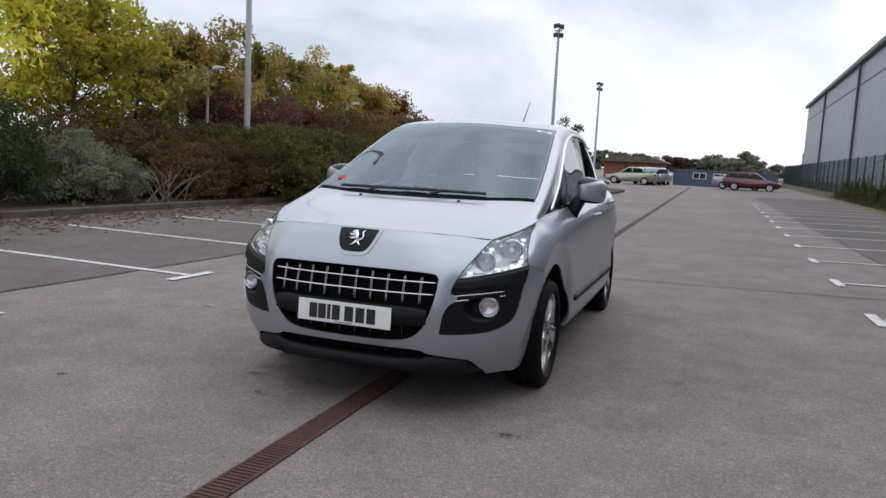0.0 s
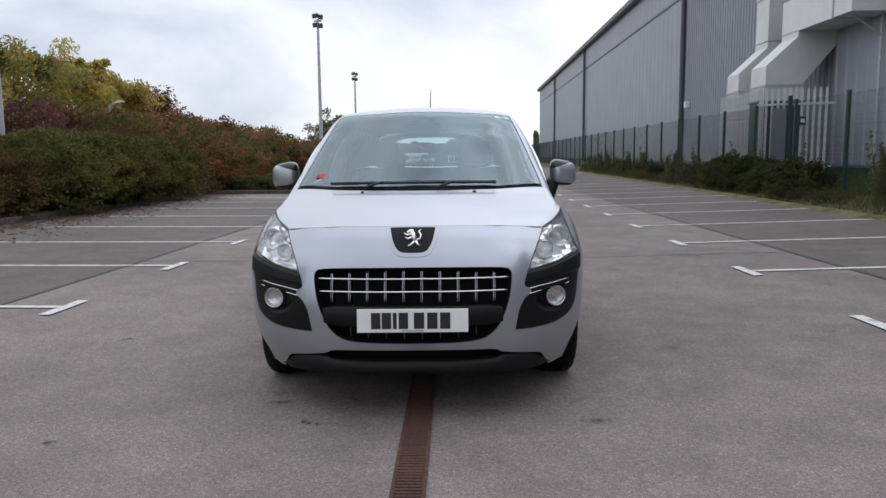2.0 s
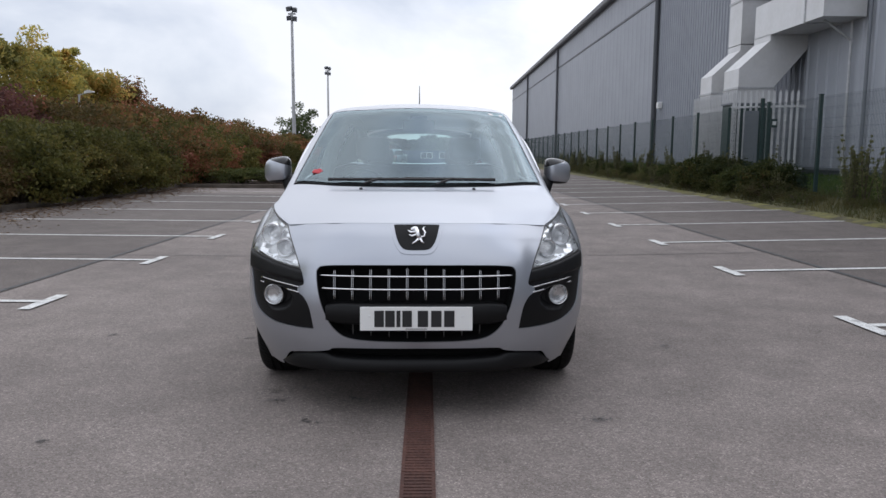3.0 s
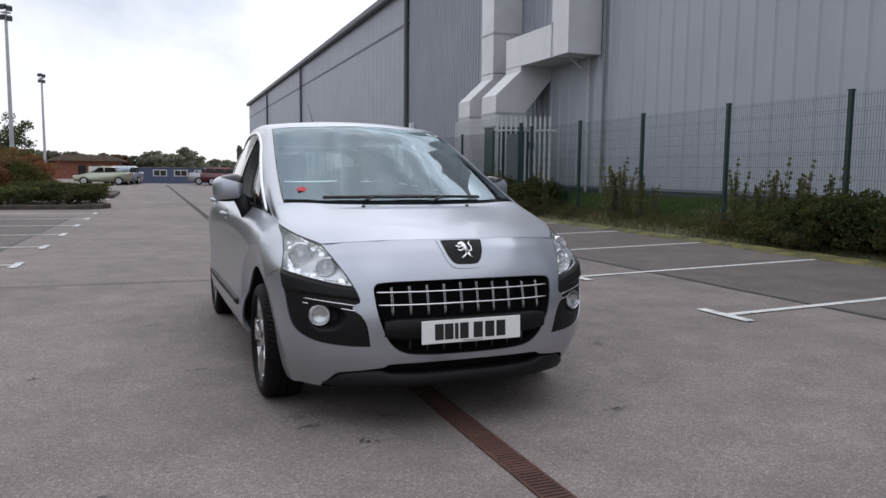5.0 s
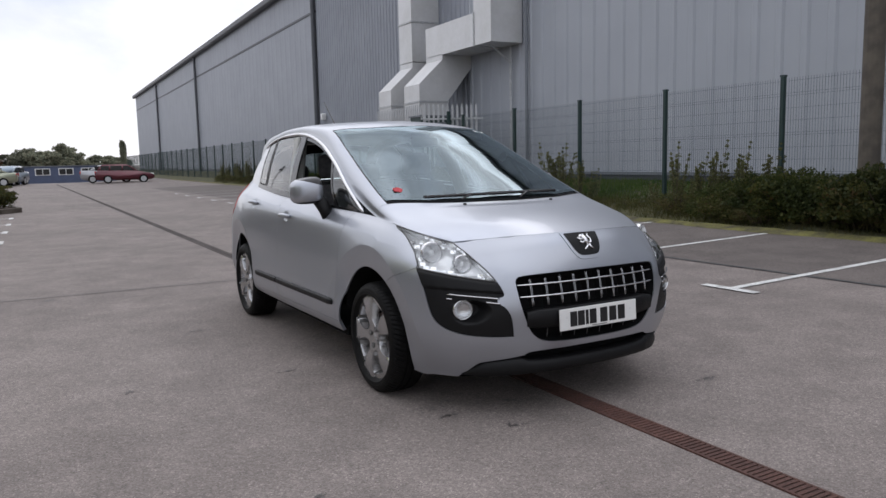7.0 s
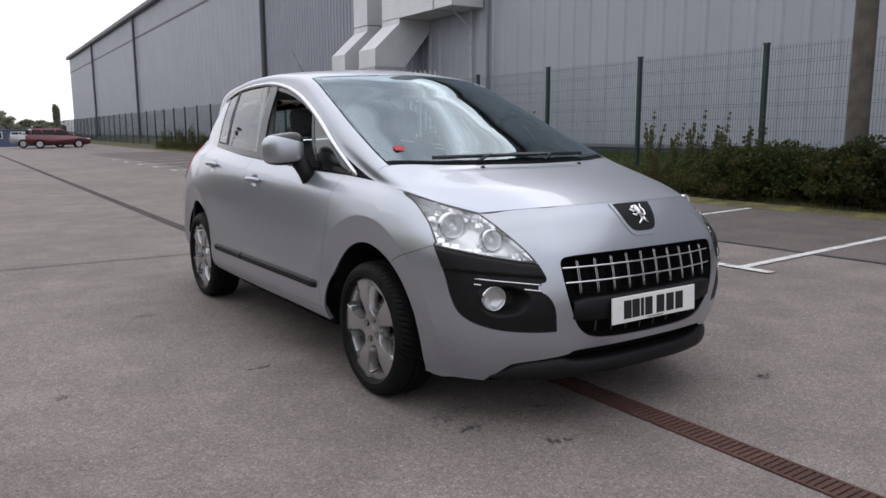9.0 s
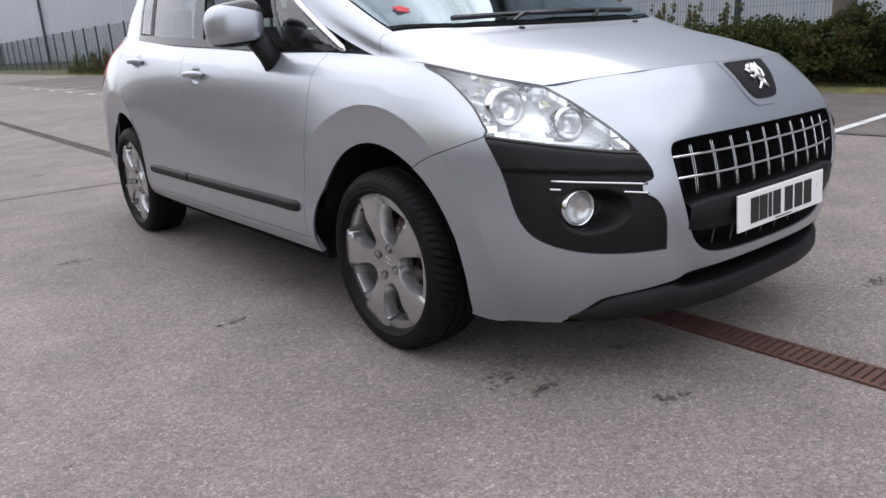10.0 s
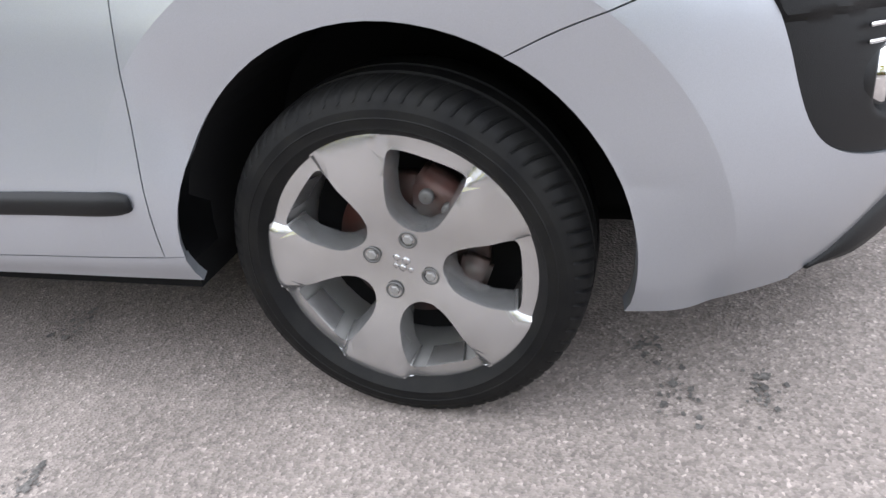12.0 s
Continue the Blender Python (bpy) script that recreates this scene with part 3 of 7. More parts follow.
# the kerbed planting bed, with two kerbed islands that reach into the bays
def kerbed_bed(outline, z, label):
    """A raised bed of soil inside a concrete kerb; outline of (x, y), closed."""
    bm = bmesh.new()
    add_prism(bm, outline, "z", -0.1, z)
    bed = structure(part("planting_bed", bm, SOIL), label)
    n = len(outline)
    for k in range(n):
        (x0, y0), (x1, y1) = outline[k], outline[(k + 1) % n]
        ln = math.hypot(x1 - x0, y1 - y0)
        if ln > 200 or min(x0, x1) < -30:
            continue
        count = max(1, round(ln / 0.92))
        ang = math.degrees(math.atan2(y1 - y0, x1 - x0))
        me = None
        for j in range(min(count, 60)):
            q = (j + 0.5) / count
            if me is None:
                kb = box_mesh(-ln / count / 2 + 0.004, ln / count / 2 - 0.004, -0.07, 0.07, -0.12, z + 0.03, bevel=0.018)
                me = bpy.data.meshes.new("kerb_stone")
                kb.to_mesh(me)
                kb.free()
                me.materials.append(KERB)
            ob = part("kerb_stone", me, KERB, bed)
            ob.matrix_basis = pose(x0 + (x1 - x0) * q, y0 + (y1 - y0) * q, 0, 0, 0, ang)
    return bed


kerbed_bed([(-8.62, -30), (-8.62, 60), (-40, 60), (-40, -30)], 0.13, "long planting bed of soil and fallen leaves inside a concrete kerb")
kerbed_bed([(-8.5, 20.6), (-3.5, 20.9), (-3.0, 21.6), (-3.3, 23.2), (-8.5, 23.6)], 0.13, "kerbed island bed between parking bays")
kerbed_bed([(-8.5, 29.5), (-3.8, 29.6), (-3.4, 30.4), (-3.5, 36.9), (-8.5, 37.4)], 0.13, "kerbed island bed between parking bays")

# the verge, bank and grass below the fence
vx = [(7.15, 0.135), (7.5, 0.17), (8.0, 0.24), (8.6, 0.33), (10.0, 0.45), (11.9, 0.62)]
vy = list(np.arange(-30, 60, 1.5)) + [80, 110, 150]
rv = np.random.default_rng(3)
vv = [(x + (rv.normal() * 0.07 if i == 0 else 0), y, z + (rv.normal() * 0.02 if 0 < i < 5 else 0)) for y in vy for i, (x, z) in enumerate(vx)]
vf = [(j * 6 + i, j * 6 + i + 1, (j + 1) * 6 + i + 1, (j + 1) * 6 + i) for j in range(len(vy) - 1) for i in range(5)]
structure(part("verge_bank", mesh_of("verge_bank", vv, vf, VERGE, True), VERGE), "rough grass bank rising to the fence")
mv = [(x + rv.normal() * 0.06, y, ground_z(x) + (0.006 if s == 0 else 0.05 if s == 1 else 0.02)) for y in np.arange(-20, 60, 0.6) for s, x in enumerate((6.98, 7.2, 7.5))]
mf = [(j * 3 + i, j * 3 + i + 1, (j + 1) * 3 + i + 1, (j + 1) * 3 + i) for j in range(len(mv) // 3 - 1) for i in range(2)]
structure(part("moss_edge", mesh_of("moss_edge", mv, mf, MOSS, True), MOSS), "mossy yellow-green edge where asphalt meets the verge")

# ---- the warehouse ----
WALL_X, EAVE, NEAR_Y, FAR_Y = 11.9, 11.7, -30.0, 121.0
warehouse = tagged(new("warehouse"), "huge grey metal-clad warehouse with ribbed walls and dark gutter", "building")


def ribbed(y0, y1, z0, z1, pitch, depth, x):
    """Profiled sheet: a trapezoid wave along y, extruded up, with its back closed."""
    v, f = [], []
    ys = []
    n = int((y1 - y0) / pitch)
    step = (y1 - y0) / n
    for k in range(n):
        a = y0 + k * step
        ys += [(a, 0), (a + step * 0.62, 0), (a + step * 0.70, depth), (a + step * 0.92, depth)]
    ys.append((y1, 0))
    for y, d in ys:
        v += [(x - d, y, z0), (x - d, y, z1)]
    f = [(2 * k, 2 * k + 1, 2 * k + 3, 2 * k + 2) for k in range(len(ys) - 1)]
    m = len(v)
    v += [(x + 0.3, y0, z0), (x + 0.3, y0, z1), (x + 0.3, y1, z0), (x + 0.3, y1, z1)]
    e = 2 * (len(ys) - 1)
    f += [(m, m + 1, 1, 0), (e, e + 1, m + 3, m + 2), (m + 2, m + 3, m + 1, m)]
    return v, f


for name, y0, y1, z0, z1, pitch, depth, m in (
        ("wall_near", NEAR_Y, 20.3, 0.85, EAVE, 0.62, 0.045, CLAD_LIGHT),
        ("wall_middle", 20.36, 36.9, 0.85, EAVE, 0.33, 0.04, CLAD),
        ("wall_far", 37.2, FAR_Y, 0.85, 9.6, 1.0, 0.012, CLAD),
        ("wall_far_upper", 37.2, FAR_Y, 9.72, EAVE, 1.0, 0.012, CLAD)):
    v, f = ribbed(y0, y1, z0, z1, pitch, depth, WALL_X)
    part("cladding", mesh_of("cladding", v, f, m), m, warehouse)
part("plinth", box_mesh(WALL_X - 0.02, WALL_X + 0.3, NEAR_Y, FAR_Y, -0.2, 0.78), GUTTER, warehouse, "dark plinth below the cladding")
part("flashing", box_mesh(WALL_X - 0.06, WALL_X + 0.2, NEAR_Y, FAR_Y, 0.78, 0.86), FLASHING, warehouse)
part("flashing", box_mesh(WALL_X - 0.05, WALL_X + 0.2, 37.2, FAR_Y, 9.6, 9.72), GUTTER, warehouse)
part("end_wall", box_mesh(WALL_X + 0.3, WALL_X + 60, FAR_Y - 0.35, FAR_Y - 0.05, 0, EAVE + 0.2), CLAD, warehouse)
part("end_wall", box_mesh(WALL_X + 0.3, WALL_X + 60, NEAR_Y + 0.05, NEAR_Y + 0.35, 0, EAVE + 0.2), CLAD, warehouse)
bm = bmesh.new()
add_prism(bm, [(WALL_X - 0.1, EAVE + 0.12), (WALL_X + 30, EAVE + 3.2), (WALL_X + 60, EAVE + 0.12), (WALL_X + 60, EAVE), (WALL_X + 30, EAVE + 3.0), (WALL_X - 0.1, EAVE)], "y", NEAR_Y - 0.2, FAR_Y + 0.2)
part("roof", bm, CLAD_LIGHT, warehouse)
bm = bmesh.new()
add_prism(bm, [(WALL_X - 0.42, EAVE + 0.20), (WALL_X - 0.42, EAVE - 0.10), (WALL_X - 0.34, EAVE - 0.20), (WALL_X - 0.06, EAVE - 0.20), (WALL_X - 0.06, EAVE + 0.20)], "y", NEAR_Y - 0.4, FAR_Y + 0.4)
part("gutter", bm, GUTTER, warehouse, "dark grey box gutter along the eaves")
for y, r in ((37.1, 0.13), (72.0, 0.12), (98.0, 0.12), (16.45, 0.05)):
    part("downpipe", tube_mesh([(WALL_X - 0.16, y, 0.5), (WALL_X - 0.16, y, EAVE - 0.6), (WALL_X - 0.2, y, EAVE - 0.15)], r, 10), GUTTER if r > 0.1 else FLASHING, warehouse)
part("vent_cowl", box_mesh(WALL_X - 0.30, WALL_X - 0.05, 35.8, 36.1, 3.6, 3.95, bevel=0.04), WHITE_FRAME, warehouse)

# ---- the ducts on the wall: boxes that come down, lean out and turn into the plant below ----
def wall_duct(label, y0, y1, box_to):
    """A duct that comes down the wall, turns along it if box_to reaches further, leans out and drops to the plant."""
    root = tagged(new("ventilation_duct"), label, "duct")
    x0, x1 = 10.64, 11.84
    if box_to:
        up0, up1 = box_to
        bm = bmesh.new()
        add_prism(bm, [(up0, 5.04), (y1, 5.04), (y1, 6.10), (up1, 6.10), (up1, 16), (up0, 16)], "x", x0, x1)
        part("duct_box", bm, DUCT, root)
        for z in (7.0, 9.2, 11.4):
            part("flange", box_mesh(x0 - 0.03, x1, up0 - 0.03, up1 + 0.03, z - 0.03, z + 0.03), GALV, root)
        part("flange", box_mesh(x0 - 0.03, x1, up1 - 0.03, up1 + 0.03, 5.01, 6.13), GALV, root)
        part("bracket", tube_mesh([(x0 + 0.3, up0 + 0.55, 5.03), (x1, up0 + 0.62, 4.45)], 0.035, 6), GALV, root)
        part("prop", tube_mesh([(x1 - 0.05, up0 + 0.62, 0.6), (x1 - 0.05, up0 + 0.62, 5.03)], 0.04, 8), GALV, root)
    else:
        part("duct_box", box_mesh(x0, x1, y0, y1, 5.09, 16), DUCT, root)
        for z in (6.6, 8.8, 11.0):
            part("flange", box_mesh(x0 - 0.03, x1, y0 - 0.03, y1 + 0.03, z - 0.03, z + 0.03), GALV, root)
    bm = bmesh.new()
    add_prism(bm, [(x0, 5.06), (x1, 5.06), (x1, 4.60), (10.84, 3.40), (10.84, 0.4), (9.69, 0.4), (9.69, 3.98), (x0, 4.86)], "y", y0, y1)
    part("duct_elbow", bm, DUCT, root)
    part("flange", box_mesh(9.66, 10.87, y0 - 0.03, y1 + 0.03, 3.34, 3.40), GALV, root)
    return root


wall_duct("large pale galvanised ventilation duct with mitred elbow on wall", 20.12, 21.37, (16.83, 17.89))
wall_duct("slim pale galvanised ventilation duct with mitred elbow on wall", 22.54, 23.67, None)

# ---- the green mesh fence, and the steel palisade round the plant ----
FENCE_X, POST_Y, POST_PITCH = 8.55, 4.46, 2.66
fence = tagged(new("mesh_fence"), "dark green welded mesh fence with square posts and barbed top", "fence")
pm = bmesh.new()
add_box(pm, -0.035, 0.035, -0.035, 0.035, 0, 2.28, bevel=0.006)
add_box(pm, -0.042, 0.042, -0.042, 0.042, 2.28, 2.31)
post_mesh = bpy.data.meshes.new("post")
pm.to_mesh(post_mesh)
pm.free()
post_mesh.materials.append(GREEN_METAL)


def wire_panel(length, step, thick):
    """One welded mesh panel with upright wires, folded level wires and free wire ends on top."""
    v, f = [], []

    def bar(a, b, r):
        n = len(v)
        horizontal = abs(a[2] - b[2]) < 1e-6
        for p in (a, b):
            for dx, d in ((-r, -r), (r, -r), (r, r), (-r, r)):
                v.append((p[0] + dx, p[1] + (0 if horizontal else d), p[2] + (d if horizontal else 0)))
        f.extend([(n, n + 1, n + 5, n + 4), (n + 1, n + 2, n + 6, n + 5), (n + 2, n + 3, n + 7, n + 6), (n + 3, n, n + 4, n + 7)])

    for k in range(int(length / step)):
        bar((0, (k + 0.5) * step, 0.05), (0, (k + 0.5) * step, 2.25), thick)
    for z in (0.08, 0.28, 0.48, 0.68, 0.72, 0.92, 1.12, 1.32, 1.36, 1.56, 1.76, 1.96, 2.0, 2.2):
        bar((-0.012, 0, z), (-0.012, length, z), thick)
    return mesh_of("mesh_panel", v, f, GREEN_METAL)


wires = wire_panel(POST_PITCH, 0.05, 0.0017)
for k in range(-9, 38):
    y = POST_Y + POST_PITCH * k
    ob = part("post", post_mesh, GREEN_METAL, fence)
    ob.location = (FENCE_X, y, 0.28)
    ob = part("mesh_panel", wires, GREEN_METAL, fence)
    ob.location = (FENCE_X - 0.04, y, 0.28)

palisade = tagged(new("palisade_fence"), "galvanised steel palisade with split pointed pales round plant", "fence")
pale = bmesh.new()
add_prism(pale, [(-0.034, 0), (0.034, 0), (0.034, 2.5), (0.012, 2.62), (0, 2.53), (-0.012, 2.62), (-0.034, 2.5)], "x", -0.012, 0.012)
pale_mesh = bpy.data.meshes.new("pale")
pale.to_mesh(pale_mesh)
pale.free()
pale_mesh.materials.append(GALV)
for (x0, y0), (x1, y1), tall in (((8.68, 18.0), (10.52, 17.2), 1.05), ((8.95, 18.2), (9.1, 22.6), 1.07)):
    ln = math.hypot(x1 - x0, y1 - y0)
    turn = math.degrees(math.atan2(y1 - y0, x1 - x0)) - 90
    for k in range(int(ln / 0.155)):
        q = (k + 0.5) * 0.155 / ln
        ob = part("pale", pale_mesh, GALV, palisade)
        ob.matrix_basis = pose(x0 + (x1 - x0) * q, y0 + (y1 - y0) * q, 0.36, 0, 0, turn) @ Matrix.Diagonal((1, 1, tall, 1))
    for z in (0.85, 2.62):
        ob = part("rail", box_mesh(-0.02, 0.02, 0, ln, z - 0.03, z + 0.03), GALV, palisade)
        ob.matrix_basis = pose(x0, y0, 0, 0, 0, turn) @ Matrix.Translation((0.033, 0, 0))
housing = tagged(new("plant_housing"), "dark green metal plant housing behind the palisade", "cabinet")
part("body", box_mesh(8.95, 10.25, 18.6, 19.4, 0.35, 2.74, bevel=0.02), GREEN_METAL, housing)
part("lid", box_mesh(8.91, 10.29, 18.56, 19.44, 2.74, 2.79), FLASHING, housing)
for k in range(4):
    part("door", box_mesh(8.98 + 0.32 * k, 9.26 + 0.32 * k, 18.57, 18.6, 0.5, 2.66), GREEN_METAL, housing)

gate = tagged(new("plant_gate"), "grey steel gate leaf with dark lock box in the palisade", "gate")
part("gate_leaf", box_mesh(8.94, 9.34, 17.56, 17.60, 0.5, 2.5, bevel=0.005), FLASHING, gate)
part("gate_post", box_mesh(9.38, 9.47, 17.50, 17.59, 0.3, 2.85), GREEN_METAL, gate)
part("lock_box", box_mesh(9.62, 9.80, 17.36, 17.43, 2.02, 2.26), GREEN_METAL, gate)
part("lock_plate", box_mesh(9.66, 9.76, 17.345, 17.36, 2.09, 2.19), WHITE_FRAME, gate)


# ---- lamp masts and lamp posts ----
def floodlight_mast(x, y, h, r, heads, label):
    root = tagged(new("floodlight_mast"), label, "light mast", group="floodlight masts")
    z = 0.0
    part("pole", tube_mesh([(0, 0, z), (0, 0, h * 0.5), (0, 0, h)], [r, r * 0.8, r * 0.6], 12), MAST, root)
    part("base_plate", tube_mesh([(0, 0, 0), (0, 0, 0.25)], [r * 1.7, r * 1.6], 12), GALV, root)
    if heads:
        part("crossarm", tube_mesh([(-0.25, 0, h - 0.1), (0.25, 0, h - 0.1)], 0.05, 6), GALV, root)
        for sx, sz in ((-0.17, 0.12), (0.17, 0.05), (-0.15, -0.45), (0.15, -0.5)):
            bm = bmesh.new()
            add_prism(bm, [(-0.15, 0.19), (0.12, 0.29), (0.18, 0.06), (-0.09, -0.08)], "x", -0.15, 0.15)
            ob = part("floodlight", bm, GUTTER, root)
            ob.matrix_basis = pose(sx, 0, h + sz, 0, 0, 25 * (1 if sx > 0 else -1))
    root.matrix_basis = pose(x, y, 0.1)
    return root


floodlight_mast(-9.5, 45.2, 10.0, 0.13, True, "tall grey floodlight mast with four dark lamps on top")
floodlight_mast(-12.2, 78.5, 9.9, 0.14, True, "tall grey floodlight mast with four dark lamps on top")
floodlight_mast(-11.65, 14.5, 13.5, 0.10, False, "tall grey lamp mast rising out of the shrubs")


def street_lamp(x, y, h):
    root = tagged(new("street_lamp"), "thin grey street lamp with short arm and pale head", "street lamp", group="street lamps")
    part("pole", tube_mesh([(0, 0, 0), (0, 0, h)], [0.05, 0.035], 8), MAST, root)
    part("arm", tube_mesh([(0, 0, h - 0.03), (0.3, 0, h + 0.05)], 0.02, 6), MAST, root)
    bm = bmesh.new()
    add_prism(bm, [(0.22, h + 0.02), (0.52, h + 0.07), (0.52, h + 0.11), (0.34, h + 0.15), (0.22, h + 0.10)], "y", -0.08, 0.08)
    part("lamp_head", bm, WHITE_FRAME, root)
    root.matrix_basis = pose(x, y, 0.1)


street_lamp(-12.6, 13.9, 3.4)
street_lamp(-12.6, 22.4, 3.1)

pole = tagged(new("telegraph_pole"), "weathered wooden telegraph pole standing by the fence", "pole")
part("shaft", tube_mesh([(8.2, 2.72, 0.15), (8.2, 2.72, 4.5), (8.2, 2.72, 8.5)], [0.15, 0.14, 0.11], 14), WOOD_POLE, pole)

# ---- dark oil marks near the middle of the car park ----
rs = np.random.default_rng(8)
for x, y, r in ((-0.74, -0.49, 0.055), (-0.485, -0.93, 0.05), (-0.283, -0.613, 0.05), (-2.48, 4.40, 0.10), (-1.02, 5.79, 0.10), (-1.19, 0.64, 0.05), (-0.67, 0.94, 0.06), (-1.46, 2.16, 0.06),
                (-2.10, 0.70, 0.045), (-0.70, -0.635, 0.05), (-0.60, -0.42, 0.04), (-1.6, -1.2, 0.03), (0.9, -0.9, 0.05), (1.6, 0.4, 0.06), (-2.9, -0.6, 0.04)):
    bm = bmesh.new()
    for k in range(34):
        cx, cy = x + rs.normal() * r * 0.62, y + rs.normal() * r * 0.34 + (rs.random() - 0.5) * r
        q = 0.003 + r * 0.16 * rs.random() ** 2.5
        ring = [bm.verts.new((cx + q * (0.5 + rs.random()) * math.cos(a), cy + q * (0.4 + 0.8 * rs.random()) * math.sin(a), ground_z(cx) + 0.0015 + 0.0001 * k)) for a in np.linspace(0, 5.6, 8)]
        bm.faces.new(ring)
    structure(part("oil_stain", bm, OIL), "small dark oil stain on asphalt")


# ---- far end of the car park ----
def parked_car(x, y, turn, colour, length, height, estate, label):
    """A parked car, seen from far: shaped body, glass band, wheels, lamps."""
    root = tagged(new("parked_car"), label, "car", group="cars parked at the far end")
    m = mat("car_paint", colour, 0.3, 0.4, coat=1.0)
    L, H, W = length, height, 1.72
    tail = 0.97 * L if estate else 0.86 * L
    low = [(0.0, 0.35), (0.02, 0.62), (0.10 * L, 0.74), (0.27 * L, 0.90), (0.97 * L, 0.98), (L, 0.85), (L, 0.35), (0.92 * L, 0.24), (0.08 * L, 0.24)]
    bm = bmesh.new()
    add_prism(bm, low, "y", -W / 2, W / 2)
    bmesh.ops.bevel(bm, geom=bm.edges[:], offset=0.06, segments=2, affect="EDGES")
    part("body", bm, m, root, smooth=True)
    cab = [(0.26 * L, 0.88), (0.44 * L, H - 0.04), (0.5 * L, H), (tail - 0.22 * L * (0.4 if estate else 1), H - 0.02), (tail, 0.95)]
    bm = bmesh.new()
    add_prism(bm, cab, "y", -W / 2 + 0.14, W / 2 - 0.14)
    bmesh.ops.bevel(bm, geom=bm.edges[:], offset=0.05, segments=2, affect="EDGES")
    part("roof", bm, m, root, smooth=True)
    for s in (-1, 1):
        for a, b in ((0.34, 0.53), (0.55, 0.74)) + (((0.76, 0.90),) if estate else ()):
            bm = bmesh.new()
            t = H - 0.12
            add_prism(bm, [(a * L, 0.95), (b * L, 0.97), (b * L - 0.02, t), (max(a, 0.45) * L, t)], "y", s * (W / 2 - 0.138), s * (W / 2 - 0.12))
            part("side_window", bm, GLOSS_BLACK, root)
        for wx in (0.19, 0.79):
            bm = bmesh.new()
            add_tube(bm, [(wx * L, s * (W / 2 - 0.2), 0.31), (wx * L, s * (W / 2 + 0.01), 0.31)], 0.31, 20)
            wh = part("wheel", bm, RUBBER, root)
            bm = bmesh.new()
            add_tube(bm, [(wx * L, s * (W / 2 + 0.0), 0.31), (wx * L, s * (W / 2 + 0.018), 0.31)], 0.2, 16)
            part("hubcap", bm, GALV, wh)
        part("headlamp", box_mesh(0.03, 0.22, s * 0.62 - 0.16, s * 0.62 + 0.16, 0.60, 0.70, bevel=0.02), WHITE_FRAME, root)
        part("tail_lamp", box_mesh(L - 0.1, L + 0.012, s * 0.7 - 0.1, s * 0.7 + 0.1, 0.68, 0.92, bevel=0.02), TAIL_RED, root)
    root.matrix_basis = pose(x, y, 0.03, 0, 0, turn)


parked_car(-7.6, 58.0, -4, (0.36, 0.38, 0.28), 4.0, 1.42, False, "pale green saloon car parked side-on on asphalt")
parked_car(-5.0, 59.0, 72, (0.20, 0.25, 0.30), 3.9, 1.45, False, "blue-grey hatchback parked beside the green car")
parked_car(-4.7, 61.5, 76, (0.45, 0.46, 0.48), 3.9, 1.45, False, "silver hatchback parked among other cars")
parked_car(5.45, 57.0, 176, (0.11, 0.010, 0.020), 4.1, 1.42, True, "dark red estate car parked side-on on asphalt")
parked_car(4.5, 60.0, 178, (0.42, 0.43, 0.45), 4.0, 1.4, False, "silver hatchback parked behind the red car")

cabin = tagged(new("portable_cabin"), "long blue site cabin with white framed windows", "building")
part("wall", box_mesh(-4.9, 7.3, 95, 98, -1.0, 1.38, bevel=0.03), BLUE_CABIN, cabin)
part("roof", box_mesh(-5.0, 7.4, 94.9, 98.1, 1.38, 1.48), FLASHING, cabin)
for x in (-1.75, 0.68, 3.08):
    w = part("window", box_mesh(x - 0.8, x + 0.8, 94.94, 95.0, 0.38, 1.18), WHITE_FRAME, cabin)
    for d in (-0.37, 0.37):
        part("pane", box_mesh(x + d - 0.33, x + d + 0.33, 94.92, 94.95, 0.46, 1.10), GLOSS_BLACK, w)

house = tagged(new("brick_building"), "low red brick building with shallow brown roof", "building")
part("wall", box_mesh(-13.2, -6.2, 92, 100, -1.05, 2.1), BRICKWORK, house)
bm = bmesh.new()
add_prism(bm, [(-13.7, 2.1), (-5.7, 2.1), (-5.7, 2.22), (-7.5, 2.8), (-12.0, 2.8), (-13.7, 2.22)], "y", 91.4, 100.6)
part("roof", bm, ROOF_TILE, house)
part("door", box_mesh(-9.5, -8.3, 91.93, 92.0, -0.5, 1.5), WHITE_FRAME, house)
part("window", box_mesh(-10.6, -9.8, 91.93, 92.0, 0.5, 1.6), GLOSS_BLACK, house)

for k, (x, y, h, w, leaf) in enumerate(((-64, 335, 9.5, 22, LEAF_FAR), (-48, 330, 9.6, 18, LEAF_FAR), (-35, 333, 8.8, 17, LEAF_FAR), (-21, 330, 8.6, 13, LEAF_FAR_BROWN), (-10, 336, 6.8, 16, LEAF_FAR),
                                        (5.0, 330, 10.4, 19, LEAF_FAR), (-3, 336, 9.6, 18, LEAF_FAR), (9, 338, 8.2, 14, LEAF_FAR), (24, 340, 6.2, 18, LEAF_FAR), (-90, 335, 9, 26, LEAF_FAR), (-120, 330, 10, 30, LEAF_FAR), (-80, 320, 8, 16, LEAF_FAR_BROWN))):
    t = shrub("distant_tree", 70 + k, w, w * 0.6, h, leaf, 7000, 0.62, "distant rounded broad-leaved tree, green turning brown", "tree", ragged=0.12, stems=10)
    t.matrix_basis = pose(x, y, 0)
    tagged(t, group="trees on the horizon")
